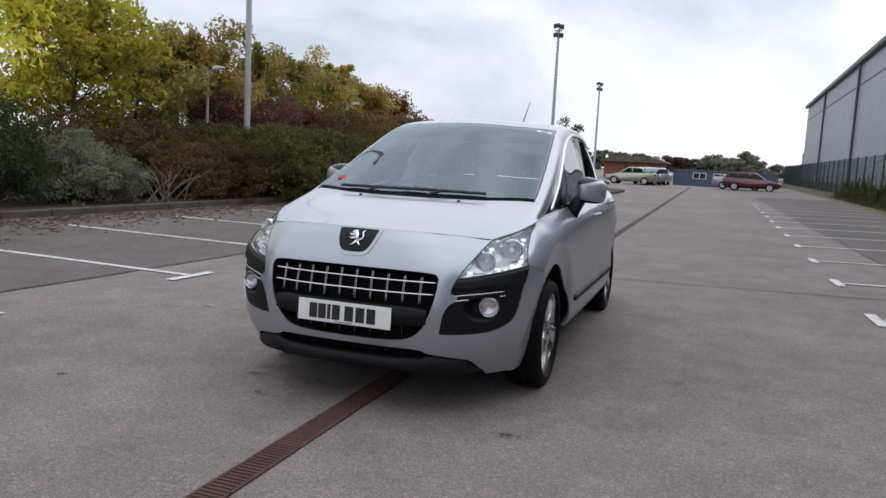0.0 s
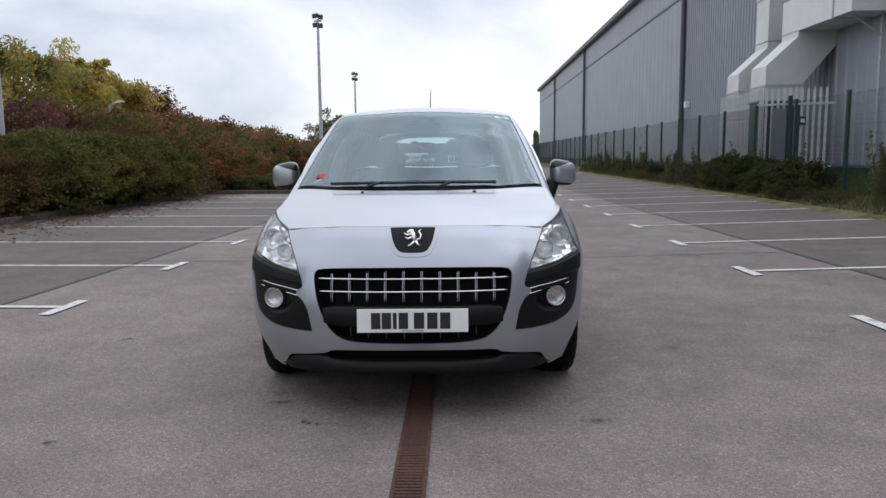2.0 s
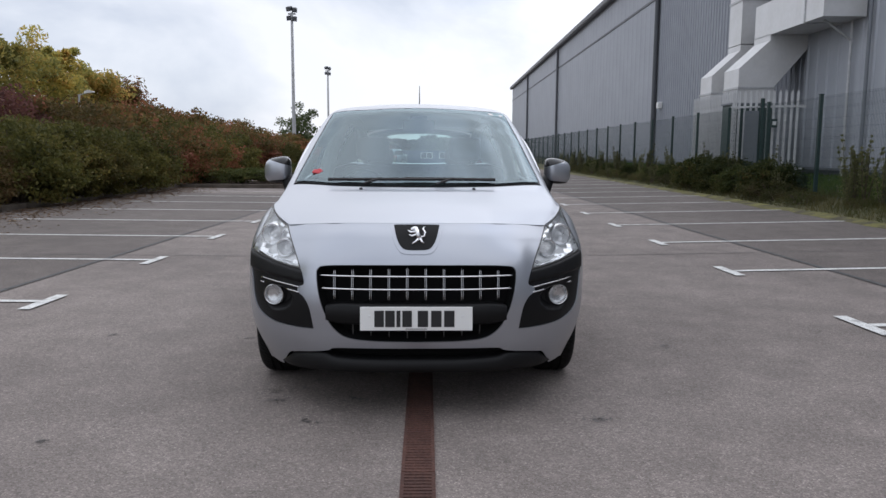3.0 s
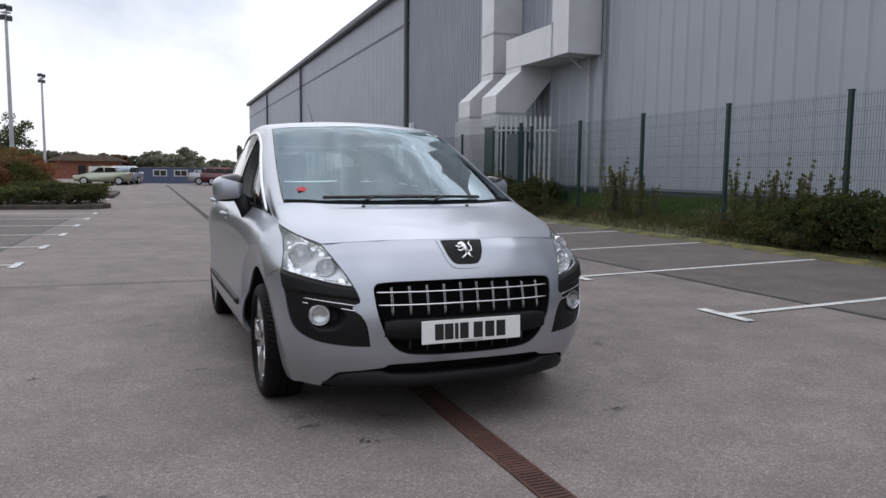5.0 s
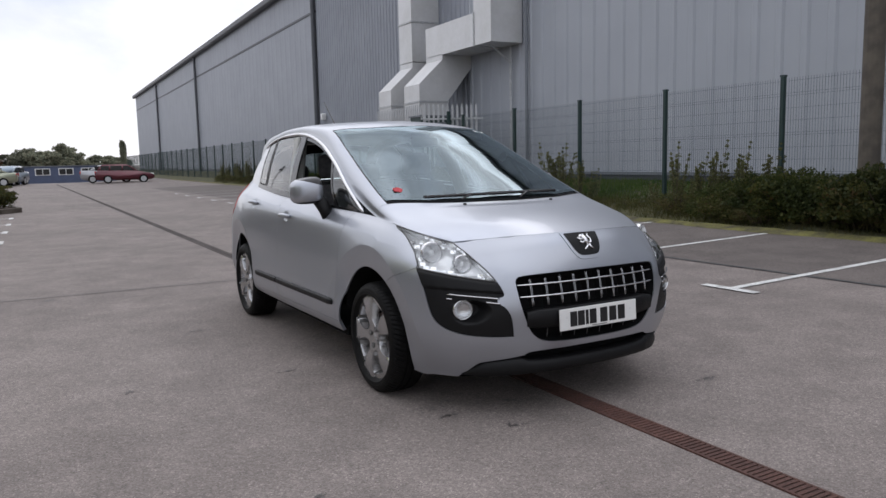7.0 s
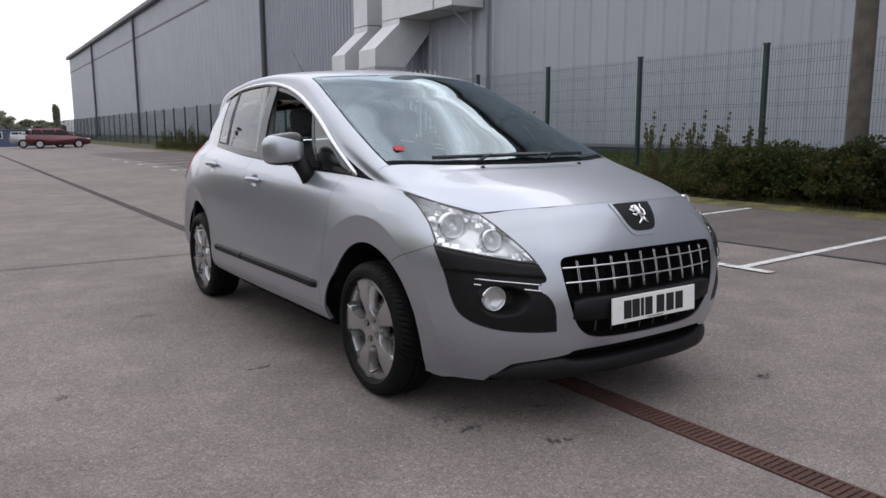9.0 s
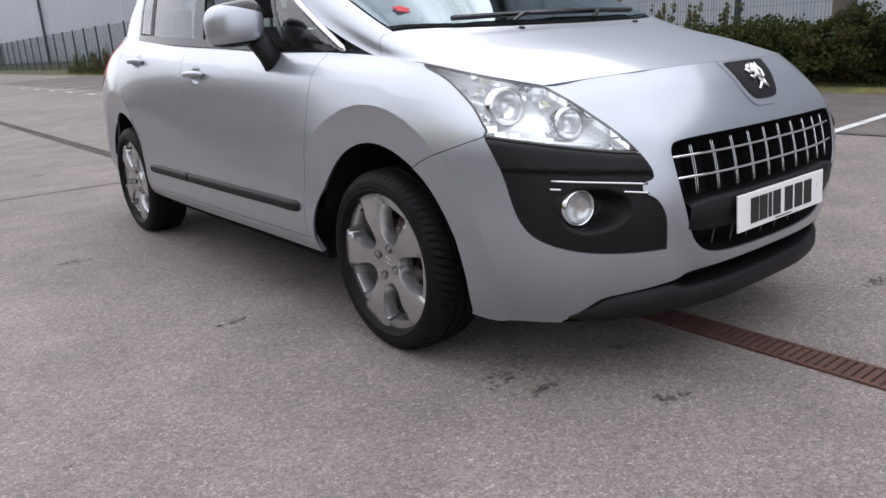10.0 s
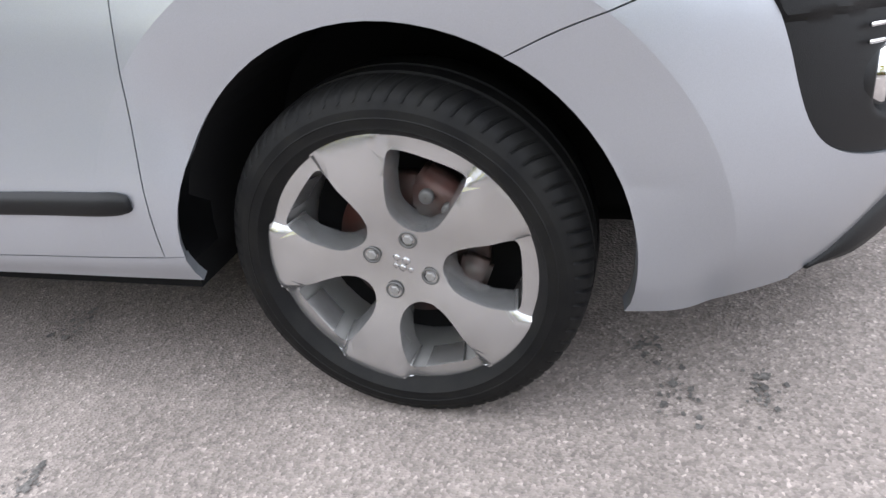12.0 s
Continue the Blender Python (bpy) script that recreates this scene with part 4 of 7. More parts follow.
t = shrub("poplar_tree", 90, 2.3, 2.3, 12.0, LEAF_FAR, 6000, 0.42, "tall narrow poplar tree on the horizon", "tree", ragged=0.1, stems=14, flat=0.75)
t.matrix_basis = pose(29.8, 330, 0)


# ---- planting along the bed ----
rp = np.random.default_rng(11)
GROUND_BED = 0.13
trees = [  # x, y, height, width, leaf, label
    (-13.4, 6.8, 6.1, 3.6, LEAF_YELLOW, "tree with bright yellow and green autumn leaves"),
    (-13.7, 10.0, 4.5, 3.2, LEAF_YELLOW, "tree with yellow-green autumn leaves"),
    (-14.0, 12.4, 3.6, 2.9, LEAF_GREEN, "tree with gold and orange autumn leaves"),
    (-14.4, 15.3, 4.35, 2.9, LEAF_GOLD, "tree with green-gold and orange leaves"),
    (-14.8, 17.6, 3.3, 2.7, LEAF_GOLD, "tree with rust and gold autumn leaves"),
    (-15.2, 21.0, 4.7, 3.4, LEAF_GREEN, "thin-topped tree with green and gold leaves"),
    (-15.2, 24.4, 4.6, 3.0, LEAF_GREEN, "thin-topped tree with green and gold leaves"),
    (-15.2, 28.0, 4.1, 2.8, LEAF_GOLD, "thin-topped tree with dull gold leaves"),
    (-15.0, 31.6, 3.7, 3.2, LEAF_RED, "small rust-leaved tree behind the shrubs"),
    (-13.2, 1.8, 5.8, 3.6, LEAF_GREEN, "tree with green and gold leaves"),
    (-14.0, -3.0, 6.2, 4.4, LEAF_YELLOW, "tree with yellow autumn leaves"),
]
for k, (x, y, h, w, leaf, label) in enumerate(trees):
    t = tree("tree", 200 + k, h, w, leaf, 14500 if y > 4 else 6000, 0.072 if y > 4 else 0.12, label, trunk_r=0.09, low=0.12, wisps=16, long=2.6, upright=0.7)
    t.matrix_basis = pose(x, y, GROUND_BED, 0, 0, 40 * k)
    tagged(t, group="trees behind the shrubs")

kinds = {
    "brown": shrub("shrub", 301, 2.8, 2.6, 1.8, LEAF_RUST, 13000, 0.046, "dull brown rounded shrub in the bed", stems=22, ragged=0.15),
    "olive": shrub("shrub", 302, 2.8, 2.8, 2.0, LEAF_OLIVE, 13000, 0.050, "olive green shrub spilling over the kerb", stems=22, ragged=0.15),
    "red": shrub("shrub", 306, 2.8, 2.8, 1.9, LEAF_RED, 12000, 0.052, "rust-red and green shrub in the bed", stems=20),
    "purple": shrub("shrub", 303, 3.0, 3.0, 2.9, LEAF_PURPLE, 11000, 0.062, "dark purple-leaved shrub behind the hedge"),
    "silver": shrub("shrub", 304, 2.2, 2.4, 1.6, LEAF_SILVER, 13000, 0.036, "silver-grey leaved shrub growing over the kerb", stems=24),
    "dark": shrub("shrub", 305, 2.2, 2.2, 2.3, LEAF_DARK, 12000, 0.042, "dark green conifer shrub", stems=22),
}
spots = {
    "dark": [(-10.0, 4.7, 0.1, 0, 1.0), (-9.9, 2.6, 0.1, 80, 0.9)],
    "silver": [(-9.9, 6.4, 0.1, 30, 0.95), (-9.85, 7.1, 0.1, 160, 0.80)],
    "brown": [(-9.7, 9.3, 0.1, 0, 0.78), (-9.45, 10.6, 0.1, 120, 0.86)],
    "olive": [(-9.9, -1, 0.1, 70, 1.0), (-10, -4.5, 0.1, 10, 1.0)],
    "red": [(-11.5, 1, 0.1, 70, 1.1), (-11.6, -3, 0.1, 10, 1.1)],
    "purple": [(-12.9, 15.4, 0.1, 0, 1.1), (-13.0, 17.4, 0.1, 100, 1.12), (-13.2, 19.6, 0.1, 200, 1.05), (-13.5, 13.4, 0.1, 300, 0.7)],
}
for y in np.arange(12.0, 18.4, 1.25):
    spots["olive"].append((-9.25 + rp.normal() * 0.12, y, 0.1, rp.random() * 360, 0.95 + 0.1 * rp.random()))
for y in np.arange(8.4, 19.5, 1.3):
    spots["brown" if y < 12 else "olive"].append((-11.5 + rp.normal() * 0.15, y, 0.1, rp.random() * 360, 1.02 + 0.08 * rp.random()))
for y in np.arange(20.0, 44, 1.9):
    spots["red" if rp.random() < 0.75 else "olive"].append((-9.6 + rp.normal() * 0.25, y, 0.1, rp.random() * 360, 1.15 + 0.2 * rp.random()))
    spots["red" if rp.random() < 0.7 else "brown"].append((-12.7 + rp.normal() * 0.3, y + 0.8, 0.1, rp.random() * 360, 1.65 + 0.2 * rp.random()))
for y in np.arange(21.5, 32, 2.6):
    spots["red"].append((-13.6, y, 0.1, rp.random() * 360, 1.75))
spots["red"].append((-8.0, 35.6, 0.1, 40, 1.25))
spots["olive"] += [(-7.6, 33.2, 0.1, 200, 0.85), (-8.6, 33.8, 0.1, 20, 1.0)]
spots["brown"].append((-6.9, 34.3, 0.1, 90, 0.7))
for k, first in kinds.items():
    spread_copies(first, spots[k], k + " shrubs in the planting bed")

hedge = shrub("clipped_hedge", 310, 2.3, 2.0, 0.52, LEAF_HEDGE, 7000, 0.045, "low clipped dark green hedge on kerbed island", "hedge", ragged=0.08, stems=20, flat=1.0)
spread_copies(hedge, [(-4.3, 22.2, 0.1, 0, 1), (-5.9, 22.2, 0.1, 90, 1.05), (-7.5, 22.3, 0.1, 180, 1), (-4.7, 30.8, 0.1, 30, 1), (-6.3, 30.8, 0.1, 100, 1.1)], "clipped hedges on the islands")
far_tree = tree("small_tree", 311, 4.6, 3.4, LEAF_DARK, 4500, 0.12, "small dark green tree beyond the shrubs", trunk_r=0.08, low=0.15)
far_tree.matrix_basis = pose(-13.2, 66.0, 0.1)

# dead branches in the front of the bed
dead = tagged(new("dead_branch"), "bare pale dead branches poking out of the bed", "branch")
for k in range(16):
    bm = bmesh.new()
    a = rp.random() * 6.28
    p0 = Vector((-9.0, 8.0 + rp.normal() * 0.3, 0.15))
    p1 = p0 + Vector((math.cos(a) * 0.3 + 0.1, math.sin(a) * 0.35, 0.35 + 0.25 * rp.random()))
    p2 = p1 + Vector((math.cos(a) * 0.3, math.sin(a) * 0.4, 0.1 + 0.2 * rp.random()))
    add_tube(bm, [p0, p1, p2], [0.016, 0.011, 0.004], 5)
    part("twig", bm, DEAD_WOOD, dead)

# fallen leaves along the kerb and gutter
n = 6500
lx = -8.5 + np.abs(rp.normal(size=n)) * 0.75
ly = rp.random(n) * 40 - 4
lz = np.array([ground_z(x) for x in lx]) + 0.008
ang, sz = rp.random(n) * 6.28, 0.02 + 0.03 * rp.random(n)
lv = np.stack([np.stack([lx + np.cos(ang + q) * sz, ly + np.sin(ang + q) * sz, lz + (0.012 if j % 2 else 0)], 1) for j, q in enumerate((0, 1.57, 3.14, 4.71))], 1).reshape(-1, 3)
tagged(part("leaf_litter", fast_mesh("leaf_litter", lv, np.arange(n * 4).reshape(-1, 4), LITTER), LITTER), "fallen brown leaves scattered along the kerb", "leaves", kind="stuff")

# ---- verge plants: long grass, tall seeding weeds, brambles ----
def blades(name, count, x0, x1, y0, y1, h0, h1, width, leaf, label, near=1.0):
    """Single blades of grass on the bank; near > 1 packs them towards the low edge."""
    gx0 = x0 + rp.random(count) ** near * (x1 - x0)
    gy0 = y0 + rp.random(count) ** 1.3 * (y1 - y0)
    h = (h0 + (h1 - h0) * rp.random(count)) * np.clip((gx0 - 6.9) / 0.9, 0.25, 1)
    gz0 = np.interp(gx0, [p[0] for p in vx], [p[1] for p in vx]) - 0.02
    ang = rp.random(count) * 6.28
    lean = rp.normal(size=(count, 2)) * 0.4 * h[:, None]
    base = np.stack([gx0, gy0, gz0], 1)
    side = np.stack([np.cos(ang), np.sin(ang), np.zeros(count)], 1) * (width * (0.6 + 0.8 * rp.random((count, 1))))
    top = base + np.stack([lean[:, 0], lean[:, 1], h], 1)
    v = np.stack([base - side, base + side, top], 1).reshape(-1, 3)
    tagged(part(name, fast_mesh(name, v, np.arange(count * 3).reshape(-1, 3), leaf), leaf), label, "grass", kind="stuff")


blades("long_grass", 26000, 7.2, 9.0, -8, 45, 0.08, 0.26, 0.007, GRASS, "long dry grass on the verge below the fence", 1.1)
blades("green_grass", 52000, 8.7, 11.85, -2, 45, 0.06, 0.16, 0.012, LAWN, "short bright green grass below the warehouse wall")


def weed_plant(name, seed, h, label, stems=11, leaf=LEAF_WEED, leaves=420, size=0.038, long=1.6):
    """A tall ragged weed: thin stems with leaves that thin out upwards."""
    rng = np.random.default_rng(seed)
    root = tagged(new(name), label, "weed")
    bm = bmesh.new()
    tips, wide = [], []
    for k in range(stems):
        a = rng.random() * 6.28
        end = np.array([math.cos(a) * 0.28 * h * rng.random(), math.sin(a) * 0.28 * h * rng.random(), h * (0.6 + 0.45 * rng.random())])
        base = end * [0.2, 0.2, 0]
        add_tube(bm, [base, (base + end) / 2, end], [0.008, 0.006, 0.003], 4, cap=False)
        for q in (0.3, 0.5, 0.65, 0.8, 0.92, 1.0):
            tips.append(base + (end - base) * q)
            wide.append(0.12 * h * (1.15 - q))
    tagged(part("branchwork", bm, BARK, root), kind="stuff")
    v, f = leaf_cloud(rng, tips, np.array(wide)[:, None] * np.ones((1, 3)), leaves, size, 0.2, long)
    part("foliage", fast_mesh("foliage", v, f, leaf), leaf, root)
    return root


bramble = shrub("bramble", 320, 1.5, 2.0, 0.75, LEAF_BRAMBLE, 4600, 0.027, "low tangled bramble on the verge", "bramble", ragged=0.5)
bush = shrub("verge_bush", 321, 1.5, 1.9, 1.1, LEAF_BUSH, 10000, 0.036, "dense green bush growing through the fence", "bush", ragged=0.4, stems=20)
weed = weed_plant("tall_weed", 322, 1.25, "tall grey-green seeding weed on the verge", stems=9, leaves=1500, size=0.016, long=3.2)
weed_b = weed_plant("tall_weed", 323, 1.0, "tall leafy weed standing on the verge", stems=12, leaves=1100, size=0.022, long=2.2)
bs, us, ws, w2 = [], [], [], []
for y in np.arange(-7, 46, 1.2):
    low = 0.55 if 7.2 < y < 12.5 else 0.72 if 3.4 < y < 7.3 or y > 20 else 1.0
    bs.append((8.05 + rp.normal() * 0.2, y + rp.normal() * 0.3, 0.2, rp.random() * 360, low * (0.6 + 0.3 * rp.random())))
    if y > 13:
        ws.append((8.3 + rp.normal() * 0.22, y + rp.normal() * 0.4, 0.25, rp.random() * 360, 0.7 + 0.4 * rp.random()))
    if rp.random() < 0.6 and not 7.2 < y < 9:
        w2.append((8.15 + rp.normal() * 0.25, y + rp.normal() * 0.5, 0.22, rp.random() * 360, 0.6 + 0.3 * rp.random()))
bs += [(8.0, 4.3, 0.22, 20, 0.85), (8.0, 5.3, 0.22, 140, 0.68), (8.05, 6.2, 0.22, 260, 0.62), (8.2, 4.8, 0.25, 80, 0.8)]
for y in (14.0, 15.5, 17.0, 18.2, 19.8, 21.5, 24.0, 27.0, 31.0, 35.0, 3.0, 2.2, 1.2, 0.2, -1.0, -2.5):
    us.append(((8.1 if y < 4 else 8.3) + rp.normal() * 0.1, y, 0.22, rp.random() * 360, (1.0 if 16.5 < y < 19 else 0.8 if y < 19 else 0.62) + 0.2 * rp.random()))
w2 += [(8.1, 4.4, 0.22, 30, 0.7), (8.0, 5.0, 0.22, 130, 0.62), (8.15, 5.6, 0.22, 230, 0.72), (8.05, 6.3, 0.22, 330, 0.6), (8.2, 7.0, 0.22, 70, 0.55)]
ws += [(8.25, 5.35, 0.26, 200, 0.7), (8.2, 4.8, 0.26, 300, 0.72), (8.3, 6.55, 0.28, 0, 0.98), (8.35, 5.7, 0.28, 60, 0.98), (8.3, 5.1, 0.28, 120, 0.95), (8.3, 4.5, 0.3, 40, 0.9), (8.35, 6.1, 0.3, 90, 0.8),
       (8.4, 9.6, 0.3, 200, 0.85), (8.4, 10.2, 0.3, 20, 1.02), (8.45, 10.8, 0.3, 250, 1.05), (8.35, 10.5, 0.3, 110, 0.95)]
us += [(8.0, 3.6, 0.22, 50, 0.9), (7.95, 4.3, 0.22, 160, 0.82), (8.0, 5.1, 0.22, 250, 0.66)]
spread_copies(bramble, bs, "brambles on the verge")
spread_copies(bush, us, "bushes on the verge")
spread_copies(weed, ws, "tall weeds on the verge")
spread_copies(weed_b, w2, "leafy weeds on the verge")


# ---- the silver car ----
# Its own axes: x to its left, y backwards from the front axle, z up. Skins are lofted through rails; panels are cut out of the skins.
def rails_net(rails, mirror):
    """Pads a net of rails for a smooth loft; mirror: the first column lies on the car's middle."""
    p = np.array(rails, float)
    first = p[:, 1:2] * [-1, 1, 1] if mirror else 2 * p[:, :1] - p[:, 1:2]
    p = np.concatenate([first, p, 2 * p[:, -1:] - p[:, -2:-1]], 1)
    return np.concatenate([2 * p[:1] - p[1:2], p, 2 * p[-1:] - p[-2:-1]], 0)


def weights(t):
    return np.stack([-t + 2 * t**2 - t**3, 2 - 5 * t**2 + 3 * t**3, t + 4 * t**2 - 3 * t**3, -t**2 + t**3], -1) / 2


def loft(net, s, w):
    """Points of the loft at column s and rail w (arrays)."""
    s, w = np.asarray(s, float), np.asarray(w, float)
    i = np.clip(np.floor(s).astype(int), 0, net.shape[1] - 4)
    j = np.clip(np.floor(w).astype(int), 0, net.shape[0] - 4)
    a, b = weights(s - i), weights(w - j)
    out = 0
    for q in range(4):
        for r in range(4):
            out = out + (b[..., q] * a[..., r])[..., None] * net[j + q, i + r]
    return out


# side and front skin: rails from the bonnet line and belt (0) down to the lower edge (6)
RAIL_BELT = [(0, -.791, .934), (.25, -.765, .933), (.42, -.70, .925), (.54, -.64, .915), (.648, -.57, .903), (.735, -.40, .94), (.79, -.20, .98),
             (.782, .08, 1.008), (.80, .7, 1.04), (.815, 1.5, 1.085), (.78, 2.3, 1.13), (.70, 2.9, 1.165), (.55, 3.22, 1.16), (0, 3.34, 1.12)]
RAIL_SHOULDER = [(0, -.847, .87), (.25, -.832, .87), (.43, -.777, .86), (.555, -.715, .845), (.69, -.62, .84), (.80, -.44, .87), (.845, -.22, .90),
                 (.845, .08, .93), (.858, .7, .95), (.875, 1.5, .97), (.868, 2.3, 1.02), (.80, 2.9, 1.03), (.62, 3.33, 1.02), (0, 3.42, .98)]
RAIL_LAMP = [(0, -.912, .752), (.25, -.90, .75), (.470, -.859, .744), (.575, -.80, .735), (.715, -.70, .745), (.838, -.54, .77), (.882, -.28, .76),
             (.888, .08, .75), (.885, .7, .78), (.895, 1.5, .80), (.905, 2.3, .82), (.85, 2.9, .83), (.68, 3.36, .82), (0, 3.45, .80)]
RAIL_FOG = [(0, -.948, .59), (.25, -.94, .59), (.46, -.90, .585), (.60, -.835, .58), (.72, -.745, .58), (.836, -.58, .60), (.884, -.33, .60),
            (.892, .08, .60), (.902, .7, .62), (.910, 1.5, .62), (.905, 2.3, .62), (.85, 2.9, .62), (.70, 3.36, .60), (0, 3.46, .60)]
RAIL_STRIP = [(0, -.938, .44), (.25, -.93, .44), (.46, -.885, .44), (.60, -.825, .44), (.72, -.735, .44), (.828, -.58, .45), (.876, -.35, .46),
              (.902, .08, .47), (.918, .7, .47), (.922, 1.5, .47), (.915, 2.3, .47), (.855, 2.9, .46), (.70, 3.36, .45), (0, 3.45, .45)]
RAIL_SILL = [(0, -.91, .33), (.25, -.90, .33), (.45, -.86, .33), (.59, -.79, .33), (.70, -.71, .33), (.80, -.56, .33), (.84, -.37, .33),
             (.885, .08, .345), (.910, .7, .355), (.914, 1.5, .355), (.90, 2.3, .355), (.84, 2.9, .34), (.69, 3.34, .34), (0, 3.42, .34)]
RAIL_LOW = [(0, -.85, .22), (.25, -.84, .22), (.45, -.79, .22), (.58, -.72, .215), (.66, -.66, .21), (.74, -.53, .205), (.785, -.39, .20),
            (.85, .08, .27), (.885, .7, .297), (.887, 1.5, .297), (.87, 2.3, .297), (.79, 2.9, .26), (.66, 3.30, .26), (0, 3.38, .26)]
SIDE_NET = rails_net([RAIL_BELT, RAIL_SHOULDER, RAIL_LAMP, RAIL_FOG, RAIL_STRIP, RAIL_SILL, RAIL_LOW], True)
FLARE = 0.14
ARCHES = ((-0.012, 0.325, 0.392), (2.613, 0.325, 0.388))


def side_skin(s, w):
    """The body side, with the flares that stand out round the wheel arches."""
    p = loft(SIDE_NET, s, w)
    y, belt = p[..., 1], np.interp(p[..., 1], [-.4, .08, .7, 1.5, 2.3, 2.9], [.94, 1.008, 1.04, 1.085, 1.13, 1.165])
    wide = (0.018 + 0.018 * np.clip((y - 0.3) / 1.8, 0, 1)) * np.clip((p[..., 0] - 0.70) / 0.12, 0, 1) * np.clip((y + 0.5) / 0.4, 0, 1)
    p[..., 0] = p[..., 0] + wide * np.clip((belt - p[..., 2]) / 0.08, 0, 1)
    for cy, cz, r in ARCHES:
        d = np.hypot(p[..., 1] - cy, p[..., 2] - cz) - r
        up = np.clip((p[..., 2] - 0.26) / 0.2, 0, 1)
        tuck = np.clip(1 - d / FLARE, 0, 1) * (p[..., 0] > 0.7) * up * (np.clip((0.385 - y) / 0.07, 0, 1) if cy < 1 else 1)
        p[..., 0] = p[..., 0] - 0.032 * tuck + 0.006 * up * np.clip(1 - np.abs(d - FLARE) / 0.2, 0, 1) ** 2 * (p[..., 0] > 0.7)
    return p


# top skin: columns from the middle (0) over half width (1) and the screen's edge (2) to the belt and window line (3); rows go back
MID_LINE = [(0, -.791, .934), (0, -.55, 1.0), (0, -.28, 1.053), (0, -.115, 1.085), (0, .29, 1.266), (0, .66, 1.436), (0, 1.0, 1.578), (0, 1.35, 1.628),
            (0, 1.9, 1.64), (0, 2.5, 1.61), (0, 3.10, 1.53), (0, 3.34, 1.12)]
HALF_LINE = [(.35, -.735, .929), (.37, -.50, .992), (.39, -.22, 1.048), (.40, -.07, 1.088), (.385, .335, 1.260), (.355, .69, 1.424), (.325, 1.03, 1.567), (.315, 1.37, 1.618),
             (.31, 1.9, 1.63), (.31, 2.5, 1.60), (.31, 3.07, 1.52), (.33, 3.31, 1.13)]
EDGE_LINE = [(.60, -.60, .909), (.665, -.385, .965), (.715, -.12, 1.028), (.730, .077, 1.090), (.690, .45, 1.247), (.645, .79, 1.402), (.602, 1.14, 1.545), (.575, 1.5, 1.592),
             (.555, 1.92, 1.607), (.545, 2.42, 1.583), (.53, 2.95, 1.49), (.52, 3.22, 1.15)]
WINDOW_LINE = [(.648, -.57, .903), (.735, -.40, .94), (.79, -.20, .98), (.782, .08, 1.008), (.752, .50, 1.160), (.705, .80, 1.322), (.648, 1.16, 1.452), (.612, 1.52, 1.528),
               (.588, 1.9, 1.552), (.575, 2.42, 1.528), (.565, 2.85, 1.43), (.575, 3.10, 1.20)]
GROW = 0.022  # the cabin stands a little wider from the screen back
WINDOW_LINE = WINDOW_LINE[:4] + [(x + GROW * min(1, (y - 0.1) / 0.6), y, z) for x, y, z in WINDOW_LINE[4:]]
EDGE_LINE = EDGE_LINE[:4] + [(x + 0.7 * GROW * min(1, (y - 0.1) / 0.6), y, z) for x, y, z in EDGE_LINE[4:]]
TOP_NET = rails_net(np.swapaxes(np.array([MID_LINE, HALF_LINE, EDGE_LINE, WINDOW_LINE]), 0, 1), True)


def top_skin(u, v):
    return loft(TOP_NET, u, v)


# glass skin: from the belt (0) up to the window line (1)
BELT_PTS = [(.778, .25, 1.016), (.790, .50, 1.03), (.800, .80, 1.045), (.808, 1.16, 1.066), (.813, 1.52, 1.086), (.804, 1.9, 1.105), (.765, 2.42, 1.135), (.70, 2.87, 1.16), (.625, 3.10, 1.172)]
BELT_PTS = [(x + 0.5 * GROW * min(1, (y - 0.2) / 0.6), y, z) for x, y, z in BELT_PTS]
HEAD_PTS = [(.779, .25, 1.022)] + WINDOW_LINE[4:]
GLASS_NET = rails_net([BELT_PTS, [tuple(np.array(a) * 0.5 + np.array(b) * 0.5 + [0.012, 0, 0]) for a, b in zip(BELT_PTS, HEAD_PTS)], HEAD_PTS], False)


def glass_skin(a, h):
    """a: 0 at the front corner to 8 at the rear; h: 0 at the belt to 1 at the window line."""
    return loft(GLASS_NET, a, np.asarray(h) * 2)


def normals_of(fn, a, b):
    e = 2e-3
    n = np.cross(fn(a + e, b) - fn(a - e, b), fn(a, b + e) - fn(a, b - e))
    return n / np.maximum(np.linalg.norm(n, axis=-1, keepdims=True), 1e-9)


car = tagged(new("car"), "silver five-door crossover car with alloy wheels on asphalt", "car")
CAR_POSE = pose(0.006, 0, 0, 0, 0, 1.45)
car.matrix_basis = CAR_POSE


